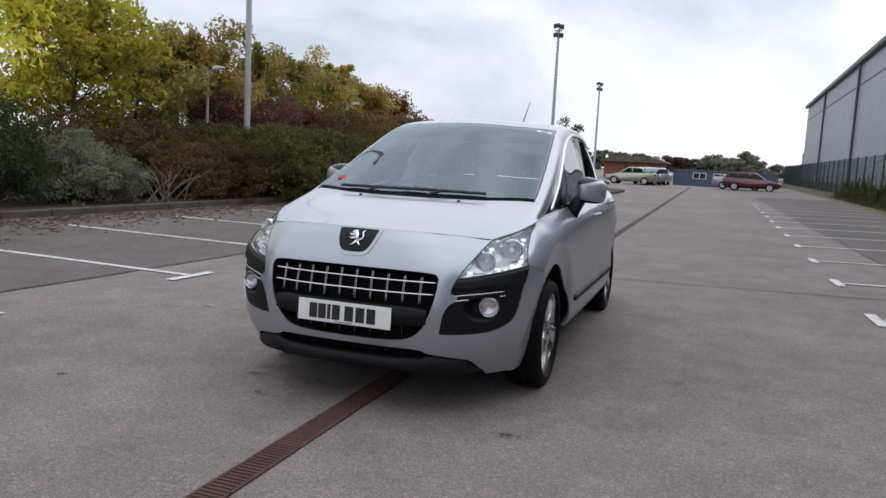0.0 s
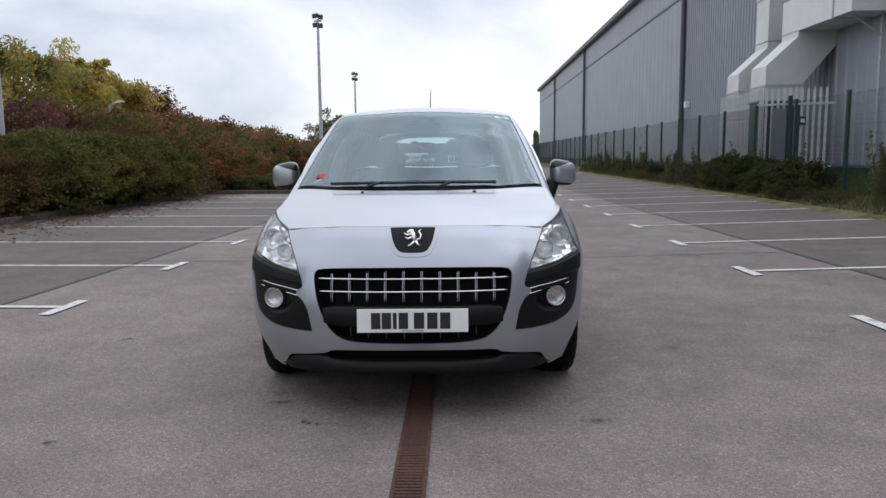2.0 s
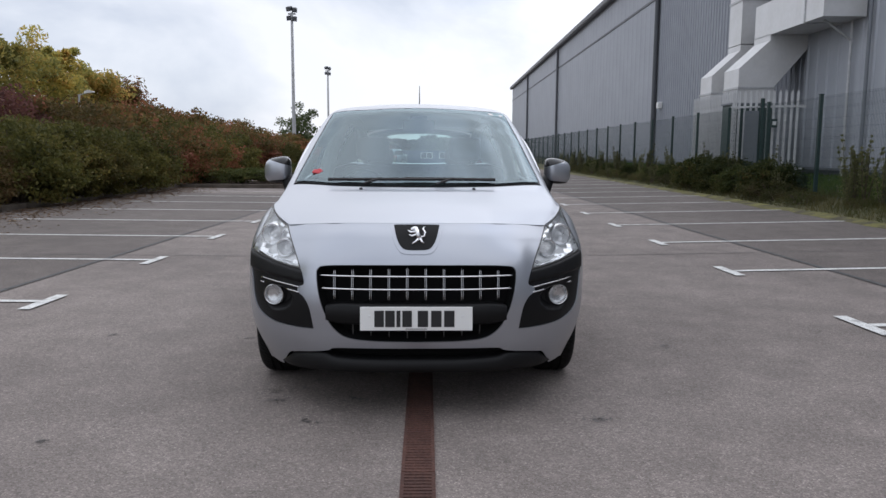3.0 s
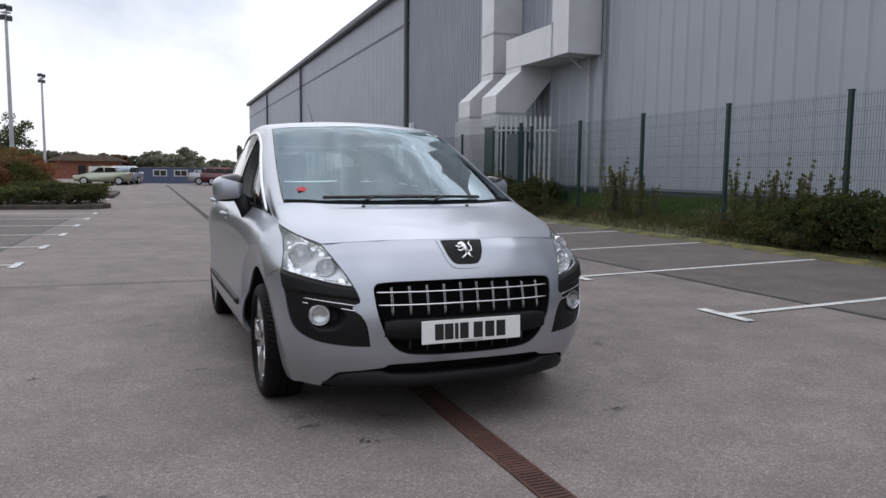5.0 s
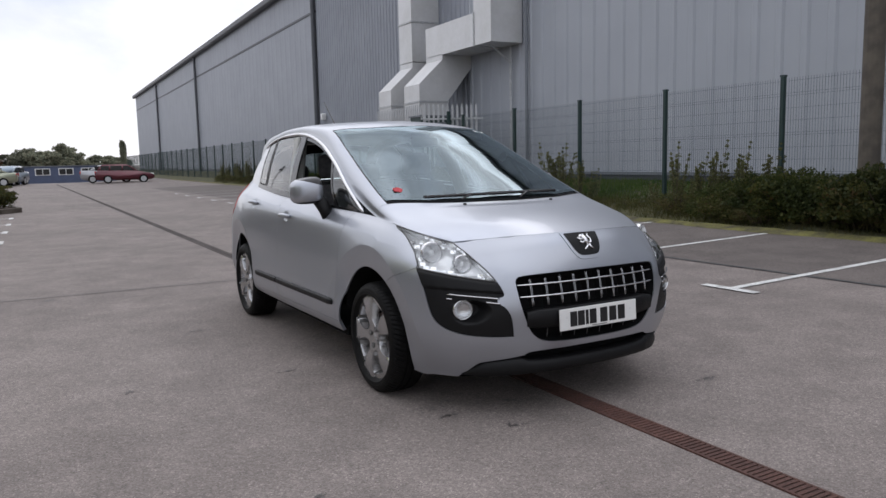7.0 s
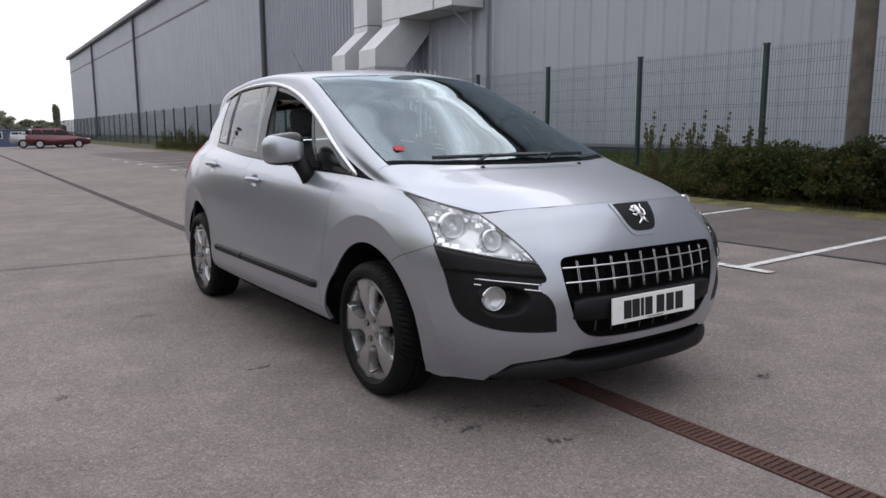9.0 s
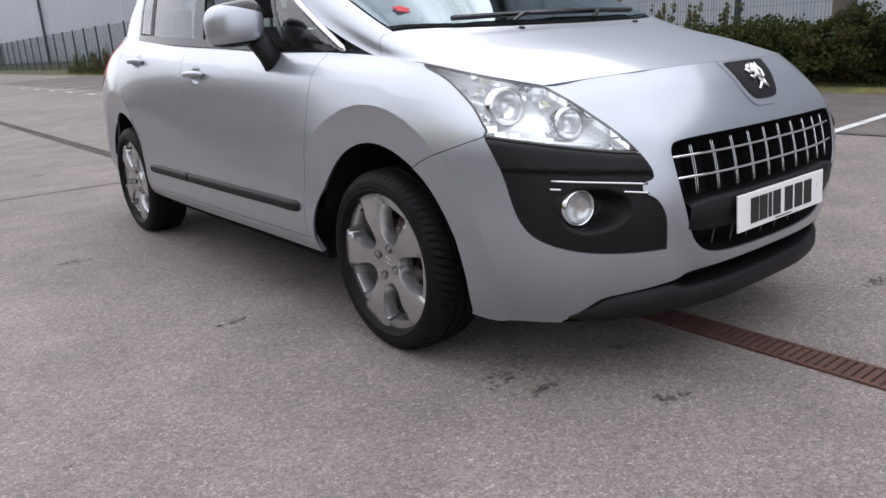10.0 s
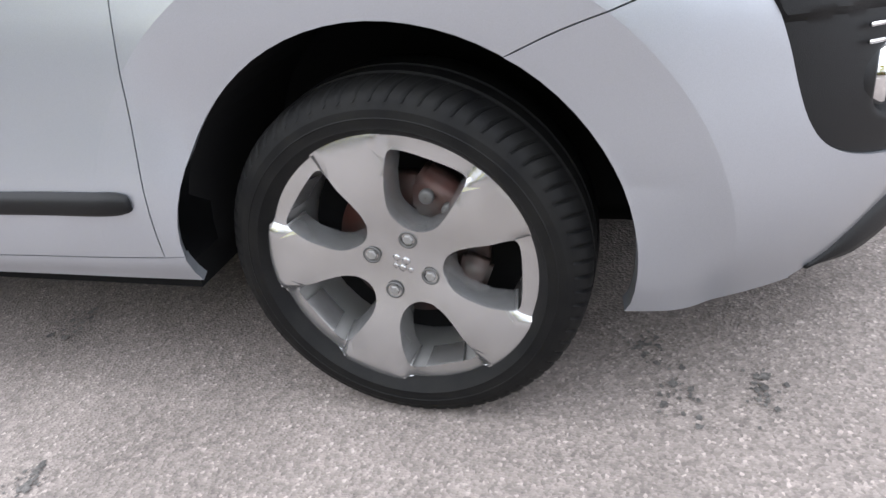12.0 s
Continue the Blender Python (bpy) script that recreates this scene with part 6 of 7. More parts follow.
# ---- car details ----
def skin_patch(fn, outline, step=(0.05, 0.08)):
    """A thin plate of any outline (column, rail) that follows a skin."""
    o = np.asarray(outline, float)
    gs, gw = np.meshgrid(np.arange(o[:, 0].min(), o[:, 0].max(), step[0]), np.arange(o[:, 1].min(), o[:, 1].max(), step[1]), indexing="ij")
    g = np.stack([gs.ravel(), gw.ravel()], 1)
    g = g[inside(o, g[:, 0], g[:, 1])]
    n = len(o)
    v, e, f, *_ = delaunay_2d_cdt([Vector((p[0] * SX, p[1] * SW)) for p in np.concatenate([o, g])], [(k, (k + 1) % n) for k in range(n)], [], 1, 1e-5, False)
    v = np.array([tuple(p) for p in v]) / [SX, SW]
    p, nn = fn(v[:, 0], v[:, 1]), normals_of(fn, v[:, 0], v[:, 1])
    nn = nn * flip
    f = np.array([t for t in f if len(t) == 3])
    c = np.cross(p[f[:, 1]] - p[f[:, 0]], p[f[:, 2]] - p[f[:, 0]])
    turn = (c * nn[f[:, 0]]).sum(1) < 0
    f[turn] = f[turn][:, ::-1]
    return p, nn, f


def front_point(x, z, lift=0.0):
    q = find(abs(x), z, 0)
    p, n = side_skin(q[0], q[1]), normals_of(side_skin, q[0], q[1]) * flip
    r = p + n * lift
    return Vector((r[0] * (1 if x >= 0 else -1), r[1], r[2]))


def side_point(y, z, lift=0.0, side=1):
    q = find(y, z, 1)
    p, n = side_skin(q[0], q[1]), normals_of(side_skin, q[0], q[1]) * flip
    r = p + n * lift
    return Vector((r[0] * side, r[1], r[2]))


def half_patch(name, half, lift, thick, material, parent, label=""):
    """A plate on the nose, symmetric about the middle: half is an outline of (x, z) from the middle out and back to the middle."""
    o = np.array([find(x, z, 0) for x, z in half])
    p, n, f = skin_patch(side_skin, o)
    seam = np.abs(p[:, 0]) < 1e-5
    other = np.where(seam, np.arange(len(p)), len(p) + np.cumsum(~seam) - 1)
    f = np.concatenate([f, other[f][:, ::-1]])
    p, n = np.concatenate([p, p[~seam] * [-1, 1, 1]]), np.concatenate([n, n[~seam] * [-1, 1, 1]])
    return part(name, panel_mesh(name, p, n, f.tolist(), material, flange=thick, gap=0.0, lift=lift), material, parent, label)


# fog lamp panels: a proud brow above a ledge, and a smooth scoop round the lamp
FOG_AT, FOG_AIM = Vector((.694, -.726, .580)), Vector((0.22, -1, 0)).normalized()
p, n, f = skin_patch(side_skin, FOG_POLY, step=(0.018, 0.030))
ledge = p[:, 2] - 0.660 - 0.09 * (p[:, 0] - 0.54)
brow_top = np.interp(p[:, 0], (.549, .60, .70, .80, .842), (.718, .7235, .7425, .7665, .7785))
p = p + n * (0.012 * np.clip(ledge / 0.010, 0, 1) - 0.005 - 0.010 * np.clip(1 - (brow_top - p[:, 2]) / 0.018, 0, 1) ** 2)[:, None]
near_x = p[:, 0] - FOG_AT.x
reach = np.hypot(near_x / np.where(near_x > 0, .064, .108), (p[:, 2] - FOG_AT.z) / np.where(p[:, 2] > FOG_AT.z, .058, .074))
ease = np.clip((1 - reach) / 0.42, 0, 1)
deep = np.clip((p - np.array(FOG_AT)) @ np.array(FOG_AIM) + 0.006, 0, None) * ease * ease * (3 - 2 * ease)
p = p - np.array(FOG_AIM) * deep[:, None]
for side in (1, -1):
    bm = bmesh.new()
    vs = [bm.verts.new(q) for q in (p * [side, 1, 1]).tolist()]
    for t in f.tolist():
        bm.faces.new([vs[k] for k in (t if side > 0 else t[::-1])])
    rim = [e for e in bm.edges if len(e.link_faces) == 1]
    skirt = bmesh.ops.extrude_edge_only(bm, edges=rim)["geom"]
    for v in skirt:
        if isinstance(v, bmesh.types.BMVert):
            v.co += Vector((-side * 0.012, 0.022, 0))
    for q in bm.faces:
        q.smooth = True
    panel = part("fog_panel", bm, BLACK_PLASTIC, car, "grained black plastic fog lamp panel")
    panel.data.set_sharp_from_angle(angle=radians(40))

# handle cups and handles
for region_name, cy, cz, doors in (("front_cup", FRONT_HANDLE[0], FRONT_HANDLE[1], front_doors), ("rear_cup", REAR_HANDLE[0], REAR_HANDLE[1], rear_doors)):
    p, n, f = take(region_name, False)
    r2 = ((p[:, 1] - cy) / .052) ** 2 + ((p[:, 2] - cz) / .043) ** 2
    q = p - n * (0.016 * np.clip(1 - r2, 0, 1))[:, None]
    for door, side in zip(doors, (1, -1)):
        me = bpy.data.meshes.new("handle_cup")
        me.from_pydata((q * [side, 1, 1]).tolist(), [], [tuple(t) if side > 0 else tuple(t[::-1]) for t in f.tolist()])
        me.materials.append(PAINT)
        me.polygons.foreach_set("use_smooth", [True] * len(me.polygons))
        part("handle_cup", me, PAINT, door)
        bm = bmesh.new()
        pts = [side_point(cy + d, cz + 0.004 - 0.02 * (d - 0.0) * 0.3, l, side) for d, l in ((-.098, .004), (-.085, .018), (-.05, .027), (0, .030), (.05, .027), (.085, .018), (.098, .004))]
        add_tube(bm, pts, [.008, .012, .014, .0145, .014, .012, .008], 10)
        part("door_handle", bm, PAINT, door, smooth=True)

# rub strips along the doors
for side, fd, rd in ((1, front_doors[0], rear_doors[0]), (-1, front_doors[1], rear_doors[1])):
    for door, y0, y1 in ((fd, .432, 1.488), (rd, 1.512, 2.02)):
        bm = bmesh.new()
        rings = []
        for y in y0 + (y1 - y0) * (0.5 - 0.5 * np.cos(np.linspace(0, math.pi, 34))):
            end = (y - y0 if door is fd else y1 - y) / 0.04
            e = 1.0 if end > 1 else 0.45 + 0.55 * math.sqrt(1 - (1 - end) ** 2)
            ring = []
            for dz, l in ((-.022, 0), (-.019, .009), (-.010, .0145), (.008, .0155), (.018, .011), (.022, 0)):
                ring.append(bm.verts.new(side_point(y, .466 + dz * e, 0.001 + l * e, side)))
            rings.append(ring)
        for a, b in zip(rings, rings[1:]):
            for k in range(5):
                bm.faces.new((a[k], a[k + 1], b[k + 1], b[k]))
        for ring in (rings[0], rings[-1]):
            bm.faces.new(ring)
        bmesh.ops.recalc_face_normals(bm, faces=bm.faces[:])
        part("rub_strip", bm, BLACK_PLASTIC, door, "black plastic rub strip", smooth=True)

# the grille
p, n, f = take("grille", True)
grille = part("grille", panel_mesh("grille", p, n, f.tolist(), PIT_BLACK, lift=-0.085, gap=0.0, flange=-0.08), PIT_BLACK, car, "black grille with slim chrome bars")


def nose_bar(x0, x1, z0, z1, lift, r, n=24):
    bm = bmesh.new()
    add_tube(bm, [front_point(x0 + (x1 - x0) * q, z0 + (z1 - z0) * q, lift) for q in np.linspace(0, 1, n)], r, 8)
    return bm


for z, w in ((.700, .462), (.640, .456)):
    part("chrome_bar", nose_bar(-w, w, z, z, -0.012, 0.0042, 40), CHROME, grille, smooth=True)
for k in range(5):
    for s in (-1, 1):
        x = s * (.043 + .086 * k)
        top = .748 - .004 * k
        for d in (-.0036, .0036):
            part("grille_bar", nose_bar(x + d, x + d, .588, top, -0.016, 0.0014, 8), SATIN_CHROME, grille, smooth=True)
        bm = bmesh.new()
        a, b = [front_point(x, z, -0.02) for z in (.585, .66, top)], [front_point(x, z, -0.06) for z in (.585, .66, top)]
        va, vb = [bm.verts.new(q + Vector((-0.004, 0, 0))) for q in a], [bm.verts.new(q + Vector((-0.004, 0, 0))) for q in b]
        vc, vd = [bm.verts.new(q + Vector((0.004, 0, 0))) for q in a], [bm.verts.new(q + Vector((0.004, 0, 0))) for q in b]
        for j in range(2):
            bm.faces.new((va[j], va[j + 1], vb[j + 1], vb[j]))
            bm.faces.new((vc[j], vd[j], vd[j + 1], vc[j + 1]))
            bm.faces.new((va[j], vc[j], vc[j + 1], va[j + 1]))
        part("grille_fin", bm, PIT_BLACK, grille)
        if k < 4:
            part("lower_bar", nose_bar(x, x, .400 + .006 * k, .47, -0.02, 0.0026, 6), LUG_DARK, grille, smooth=True)
bm = bmesh.new()
rings = []
for x in np.linspace(-.425, .425, 40):
    e = 1 - 0.22 * max(0, (abs(x) - .36) / .065)
    ring = [bm.verts.new(front_point(x, .522 + dz * e, l)) for dz, l in ((-.052, -.06), (-.052, -.010), (-.040, .002), (.040, .002), (.050, -.010), (.050, -.06))]
    rings.append(ring)
for a, b in zip(rings, rings[1:]):
    for k in range(5):
        bm.faces.new((a[k], a[k + 1], b[k + 1], b[k]))
bmesh.ops.recalc_face_normals(bm, faces=bm.faces[:])
part("bumper_beam", bm, BLACK_PLASTIC, grille, "black plastic beam that carries the plate", smooth=True)

# number plate with plain bars
plate = part("number_plate", box_mesh(-.26, .26, -.004, .004, -.0555, .0555, bevel=0.003), PLATE, car, "white number plate with dark bars")
plate.matrix_basis = pose(0, -.957, .507, -3, 0, 0)
bar_x = [-.172, -.122, -.083, -.043, .030, .092, .152]
for x, w in zip(bar_x, (.044, .044, .018, .044, .048, .048, .048)):
    part("plate_bar", box_mesh(x - w / 2, x + w / 2, -.0062, -.0038, -.038, .038), PLATE_INK, plate)
part("plate_mark", box_mesh(-.05, .05, -.0052, -.0038, -.049, -.046), PLATE_INK, plate)
for x in (-.215, .215):
    part("plate_screw", box_mesh(x - .006, x + .006, -.0065, -.0038, .006, .018, bevel=0.002), WHITE_FRAME, plate)

# nose shield and emblem, drawn as a plain shape
ring_half = smooth_line([(0, .931), (0, .931), (.10, .930), (.128, .928), (.128, .928), (.112, .868), (.090, .822), (.060, .800), (0, .797), (0, .797)], 6)
badge = half_patch("badge_rim", ring_half, 0.004, 0.01, PAINT, car, "silver rim of the nose shield")
inner_half = smooth_line([(0, .926), (0, .926), (.085, .925), (.108, .923), (.108, .923), (.095, .872), (.077, .836), (.052, .818), (0, .815), (0, .815)], 6)
half_patch("badge_shield", inner_half, 0.0065, 0.003, BLACK_PLASTIC, badge, "black honeycomb shield")
bm = bmesh.new()
for limb, radii in (([(-.006, .907), (.004, .888), (.012, .864)], (.013, .012, .011)), ([(-.004, .906), (-.022, .903), (-.028, .899)], (.012, .008, .005)),
                    ([(-.004, .893), (-.028, .890), (-.041, .898)], (.007, .006, .004)), ([(.002, .882), (-.022, .874), (-.035, .880)], (.007, .006, .004)),
                    ([(.010, .864), (-.006, .849), (-.022, .841)], (.009, .006, .004)), ([(.014, .866), (.024, .850), (.036, .843)], (.009, .006, .004)),
                    ([(.016, .870), (.036, .873), (.040, .890), (.029, .903), (.038, .914)], (.005, .005, .005, .005, .003))):
    add_tube(bm, [front_point(x, z, 0.010) for x, z in limb], radii, 8)
bmesh.ops.recalc_face_normals(bm, faces=bm.faces[:])
part("emblem", bm, CHROME, badge, "plain chrome emblem", smooth=True)

# lower air intake and black lip
p, n, f = take("low", True)
part("air_dam", panel_mesh("air_dam", p, n, f.tolist(), PIT_BLACK, lift=-0.055, gap=0.0, flange=-0.05), PIT_BLACK, car)
# each station: x, y, then the upper and lower edge
lip_line = smooth_line([(0, -.918, .302, .234), (.22, -.912, .302, .234), (.38, -.882, .306, .232), (.44, -.862, .322, .231), (.52, -.822, .316, .227),
                        (.60, -.760, .300, .222), (.640, -.712, .268, .224), (.668, -.668, .236, .226)], 6)
lip_line = np.concatenate([(lip_line * [-1, 1, 1, 1])[::-1][:-1], lip_line])
bm = bmesh.new()
rings = []
for k, (x, y, hi, lo) in enumerate(lip_line):
    a, b = lip_line[max(k - 1, 0)], lip_line[min(k + 1, len(lip_line) - 1)]
    t = Vector((b[0] - a[0], b[1] - a[1], 0)).normalized()
    out = Vector((t.y, -t.x, 0))
    tall = hi - lo
    ring = []
    for d, h in ((-.080, lo + .004), (-.014, lo), (-.002, lo + .06 * tall), (.007, lo + .35 * tall), (.006, lo + .68 * tall), (-.001, hi - .10 * tall), (-.012, hi - .01 * tall), (-.080, hi)):
        ring.append(bm.verts.new(Vector((x, y, h)) + out * d))
    rings.append(ring)
for a, b in zip(rings, rings[1:]):
    for k in range(7):
        bm.faces.new((a[k], a[k + 1], b[k + 1], b[k]))
for ring in (rings[0], rings[-1]):
    bm.faces.new(ring)
bmesh.ops.recalc_face_normals(bm, faces=bm.faces[:])
part("front_lip", bm, BLACK_PLASTIC, car, "black plastic lip under the bumper", smooth=True)

# headlamps: bright fluted bowls behind the clear cover
p, n, f = take("lamp", False)
for cover, side in zip(lamp_covers, (1, -1)):
    part("lamp_housing", panel_mesh("lamp_housing", p, n, f.tolist(), LAMP_REFLECTOR, lift=-0.062, gap=0.002, flange=-0.056, mirror=side < 0), LAMP_REFLECTOR, cover, "bright reflector housing")
    for x, z, r, lift in ((.742, .850, .052, .040), (.650, .800, .042, .040)):
        c = front_point(x * side, z) + Vector((0, lift, 0))
        aim = Vector((side * 0.25, -1, 0.02)).normalized()
        m = Matrix.Translation(c) @ aim.to_track_quat("X", "Z").to_matrix().to_4x4()
        bm = bmesh.new()
        lathe(bm, [(-0.03, r * 1.02), (0.0, r), (0.004, r * 0.97), (0.0, r * 0.92), (-0.012, r * 0.85), (-0.026, r * 0.6), (-0.032, r * 0.3), (-0.033, 0.002)], sides=36)
        bmesh.ops.transform(bm, matrix=m, verts=bm.verts[:])
        part("lamp_bowl", bm, LAMP_BOWL, cover, smooth=True)
        bm = bmesh.new()
        lathe(bm, [(-0.030, r * 1.10), (0.001, r * 1.09), (0.004, r * 1.05), (0.0, r * 1.0)], sides=36)
        bmesh.ops.transform(bm, matrix=m, verts=bm.verts[:])
        part("lamp_ring", bm, CHROME, cover, smooth=True)
        bm = bmesh.new()
        lathe(bm, [(-0.032, r * 0.34), (-0.012, r * 0.30), (-0.004, r * 0.18), (-0.002, 0.001)], sides=20)
        bmesh.ops.transform(bm, matrix=m, verts=bm.verts[:])
        part("lamp_bulb", bm, LAMP_REFLECTOR, cover, smooth=True)
    for z0, z1, x0, x1, r in ((.762, .790, .62, .80, .006), (.748, .764, .60, .78, .005), (.815, .808, .695, .715, .008), (.872, .905, .76, .80, .007), (.858, .872, .80, .825, .006)):
        part("lamp_rib", nose_bar(x0 * side, x1 * side, z0, z1, -0.045, r, 10), LAMP_REFLECTOR, cover, smooth=True)

    rf = np.random.default_rng(17)
    bm = bmesh.new()
    for z in np.arange(.742, .925, .020):
        for x in np.arange(.575, .83, .030):
            if min(math.hypot(x - .742, z - .850) / .062, math.hypot(x - .650, z - .800) / .052) < 1:
                continue
            uv = find(x, z, 0)
            if not inside(LAMP_POLY, np.array([uv[0]]), np.array([uv[1]]))[0]:
                continue
            c = front_point(x * side, z, -0.040)
            aim = Vector((side * 0.5, -0.8, 0.75 + 0.3 * rf.random())) + Vector(rf.normal(0, 0.10, 3))
            facet = Matrix.Translation(c) @ aim.to_track_quat("Y", "Z").to_matrix().to_4x4()
            add_box(bm, -0.0145, 0.0145, -0.010, 0.0, -0.011, 0.011, facet)
    part("facet_reflector", bm, LAMP_BOWL, cover, "rows of bright reflector facets")
    # dark tube added along the lamp's outline for the shade in its gap
    bm = bmesh.new()
    edge = []
    for q in np.concatenate([LAMP_POLY, LAMP_POLY[:1]]):
        sp, sn = side_skin(q[0], q[1]), normals_of(side_skin, q[0], q[1]) * flip
        edge.append(Vector((sp - sn * 0.0025) * [side, 1, 1]))
    add_tube(bm, edge, 0.0042, 6, cap=False)
    part("lamp_gap_line", bm, LUG_DARK, cover, "thin dark grey line for the shaded gap round the headlamp", smooth=True)

# fog lamps and their chrome blades
for side in (1, -1):
    c = Vector((FOG_AT.x * side, FOG_AT.y, FOG_AT.z))
    aim = Vector((FOG_AIM.x * side, FOG_AIM.y, 0))
    m = Matrix.Translation(c) @ aim.to_track_quat("X", "Z").to_matrix().to_4x4()
    bm = bmesh.new()
    lathe(bm, [(-0.022, .072), (-0.012, .066), (-0.002, .058), (0.001, .0505), (-0.02, .0495), (-0.032, .001)], sides=40)
    bmesh.ops.transform(bm, matrix=m, verts=bm.verts[:])
    fog = part("fog_lamp", bm, BLACK_PLASTIC, car, "round clear fog lamp in a chrome ring", smooth=True)
    bm = bmesh.new()
    lathe(bm, [(-0.02, .0530), (0.002, .0526), (0.010, .0512), (0.015, .0492), (0.0155, .0474), (0.004, .0460)], sides=40)
    bmesh.ops.transform(bm, matrix=m, verts=bm.verts[:])
    part("chrome_ring", bm, CHROME, fog, smooth=True)
    bm = bmesh.new()
    lathe(bm, [(0.013, .0466), (0.007, .040), (0.003, .026), (0.001, .001)], sides=32)
    bmesh.ops.transform(bm, matrix=m, verts=bm.verts[:])
    part("reflector", bm, SATIN_CHROME, fog, smooth=True)
    bm = bmesh.new()
    lathe(bm, [(0.012, .0466), (0.018, .035), (0.022, .018), (0.0235, .0008)], sides=32)
    bmesh.ops.transform(bm, matrix=m, verts=bm.verts[:])
    lens = part("lens", bm, LAMP_LENS, fog, smooth=True)
    lens.visible_shadow = False
    for x0, x1, z0, z1 in ((.552, .758, .637, .660), (.552, .612, .613, .621), (.742, .762, .636, .638)):
        part("chrome_blade", nose_bar(x0 * side, x1 * side, z0, z1, 0.006, 0.0034, 14), SATIN_CHROME, fog, smooth=True)

# door mirrors
def mirror_shell(side, part_of):
    """A rounded housing; upper: the painted cap, lower: the black foot of the housing."""
    bm = bmesh.new()
    bmesh.ops.create_uvsphere(bm, u_segments=40, v_segments=24, radius=1)
    for v in bm.verts:
        x, y, z = v.co
        q = (abs(x) ** 3.6 + abs(y) ** 2.8 + abs(z) ** 3.4) ** (1 / 3.3)
        x, y, z = x / q, y / q, z / q
        wide = 1 - 0.10 * max(0, x) - 0.04 * min(0, x)
        if y > 0.45:
            y = 0.45 + (y - 0.45) * 0.15
        v.co = Vector((side * (0.950 + 0.090 * x), 0.782 + 0.104 * y + 0.03 * x, 1.146 + 0.086 * z * wide - 0.010 * x))
    for z, above in {"low": ((1.080, False),), "cap": ((1.080, True), (1.198, False)), "top": ((1.198, True),)}[part_of]:
        lean = 0.10 if z < 1.1 else -0.28
        bmesh.ops.bisect_plane(bm, geom=bm.verts[:] + bm.edges[:] + bm.faces[:], plane_co=(side * 0.94, 0, z), plane_no=(lean * side, 0, 1), clear_inner=above, clear_outer=not above)
    if side < 0:
        bmesh.ops.reverse_faces(bm, faces=bm.faces[:])
    return bm


for side in (1, -1):
    cap = part("door_mirror", mirror_shell(side, "cap"), PAINT, car, "silver door mirror with black foot", smooth=True)
    part("mirror_foot", mirror_shell(side, "low"), BLACK_PLASTIC, cap, smooth=True)
    part("mirror_top", mirror_shell(side, "top"), GLOSS_BLACK, cap, smooth=True)
    bm = bmesh.new()
    add_tube(bm, [(side * .890, .765, 1.10), (side * .868, .725, 1.065), (side * .852, .700, 1.02), (side * .845, .690, .968)], [.040, .046, .044, .034], 14)
    part("mirror_arm", bm, BLACK_PLASTIC, cap, smooth=True)
    part("mirror_glass", box_mesh(min(side * .880, side * 1.022), max(side * .880, side * 1.022), .843, .851, 1.085, 1.205, bevel=0.003), MIRROR_GLASS, cap)

# wipers, washer jets, aerial
def screen_point(u, v, lift):
    p, n = top_skin(abs(u), v), normals_of(top_skin, abs(u), v)
    n = n if n[2] > 0 else -n
    r = p + n * lift
    return Vector((r[0] * (1 if u >= 0 else -1), r[1], r[2]))


for pts in (((-1.30, 3.06), (-0.5, 3.13), (0.40, 3.14)), ((-0.20, 3.16), (0.5, 3.14), (1.12, 3.10))):
    line = smooth_line([screen_point(u, v, 0.016) for u, v in pts], 10)
    arm = part("wiper", tube_mesh(line, [0.0095] * len(line), 6), GLOSS_BLACK, car, "black wiper blade")
    line2 = smooth_line([screen_point(pts[1][0] - 0.25, 2.98, 0.008), screen_point(pts[1][0] - 0.1, 3.08, 0.018), screen_point(*pts[1], 0.022)], 6)
    part("wiper_arm", tube_mesh(line2, [0.008] * len(line2), 6), GLOSS_BLACK, arm)
for u in (-0.78, 0.78):
    bm = bmesh.new()
    bmesh.ops.create_uvsphere(bm, u_segments=12, v_segments=8, radius=0.011, matrix=Matrix.Translation(screen_point(u, 2.66, 0.002)) @ Matrix.Diagonal((1, 1.2, 0.7, 1)))
    part("washer_jet", bm, GLOSS_BLACK, car, smooth=True)
part("aerial", tube_mesh([(0.0, 2.52, 1.60), (0.0, 2.56, 1.63), (0.0, 2.86, 1.89)], [0.016, 0.007, 0.003], 8), GLOSS_BLACK, car)

# paper sticker and red paper flower behind the screen
sq = [screen_point(u, v, 0.001) for u, v in ((1.50, 5.75), (1.84, 5.72), (1.84, 5.82), (1.50, 5.85))]
part("sticker", mesh_of("sticker", sq, [(0, 1, 2, 3)], WHITE_FRAME), WHITE_FRAME, screen)
bm = bmesh.new()
base = screen_point(-1.55, 3.40, 0.002)
up = (screen_point(-1.55, 3.52, 0.002) - base).normalized()
for k in range(6):
    a, r = k * 1.2566, 0.020 if k < 5 else 0.0
    c = base + Vector((math.cos(a) * r, 0, 0)) + up * (math.sin(a) * r)
    m = Matrix.Translation(c) @ up.to_track_quat("X", "Z").to_matrix().to_4x4() @ Matrix.Diagonal((1, 1, 0.25, 1))
    bmesh.ops.create_icosphere(bm, subdivisions=2, radius=0.015, matrix=m)
part("paper_flower", bm, RED_FELT, screen, smooth=True)

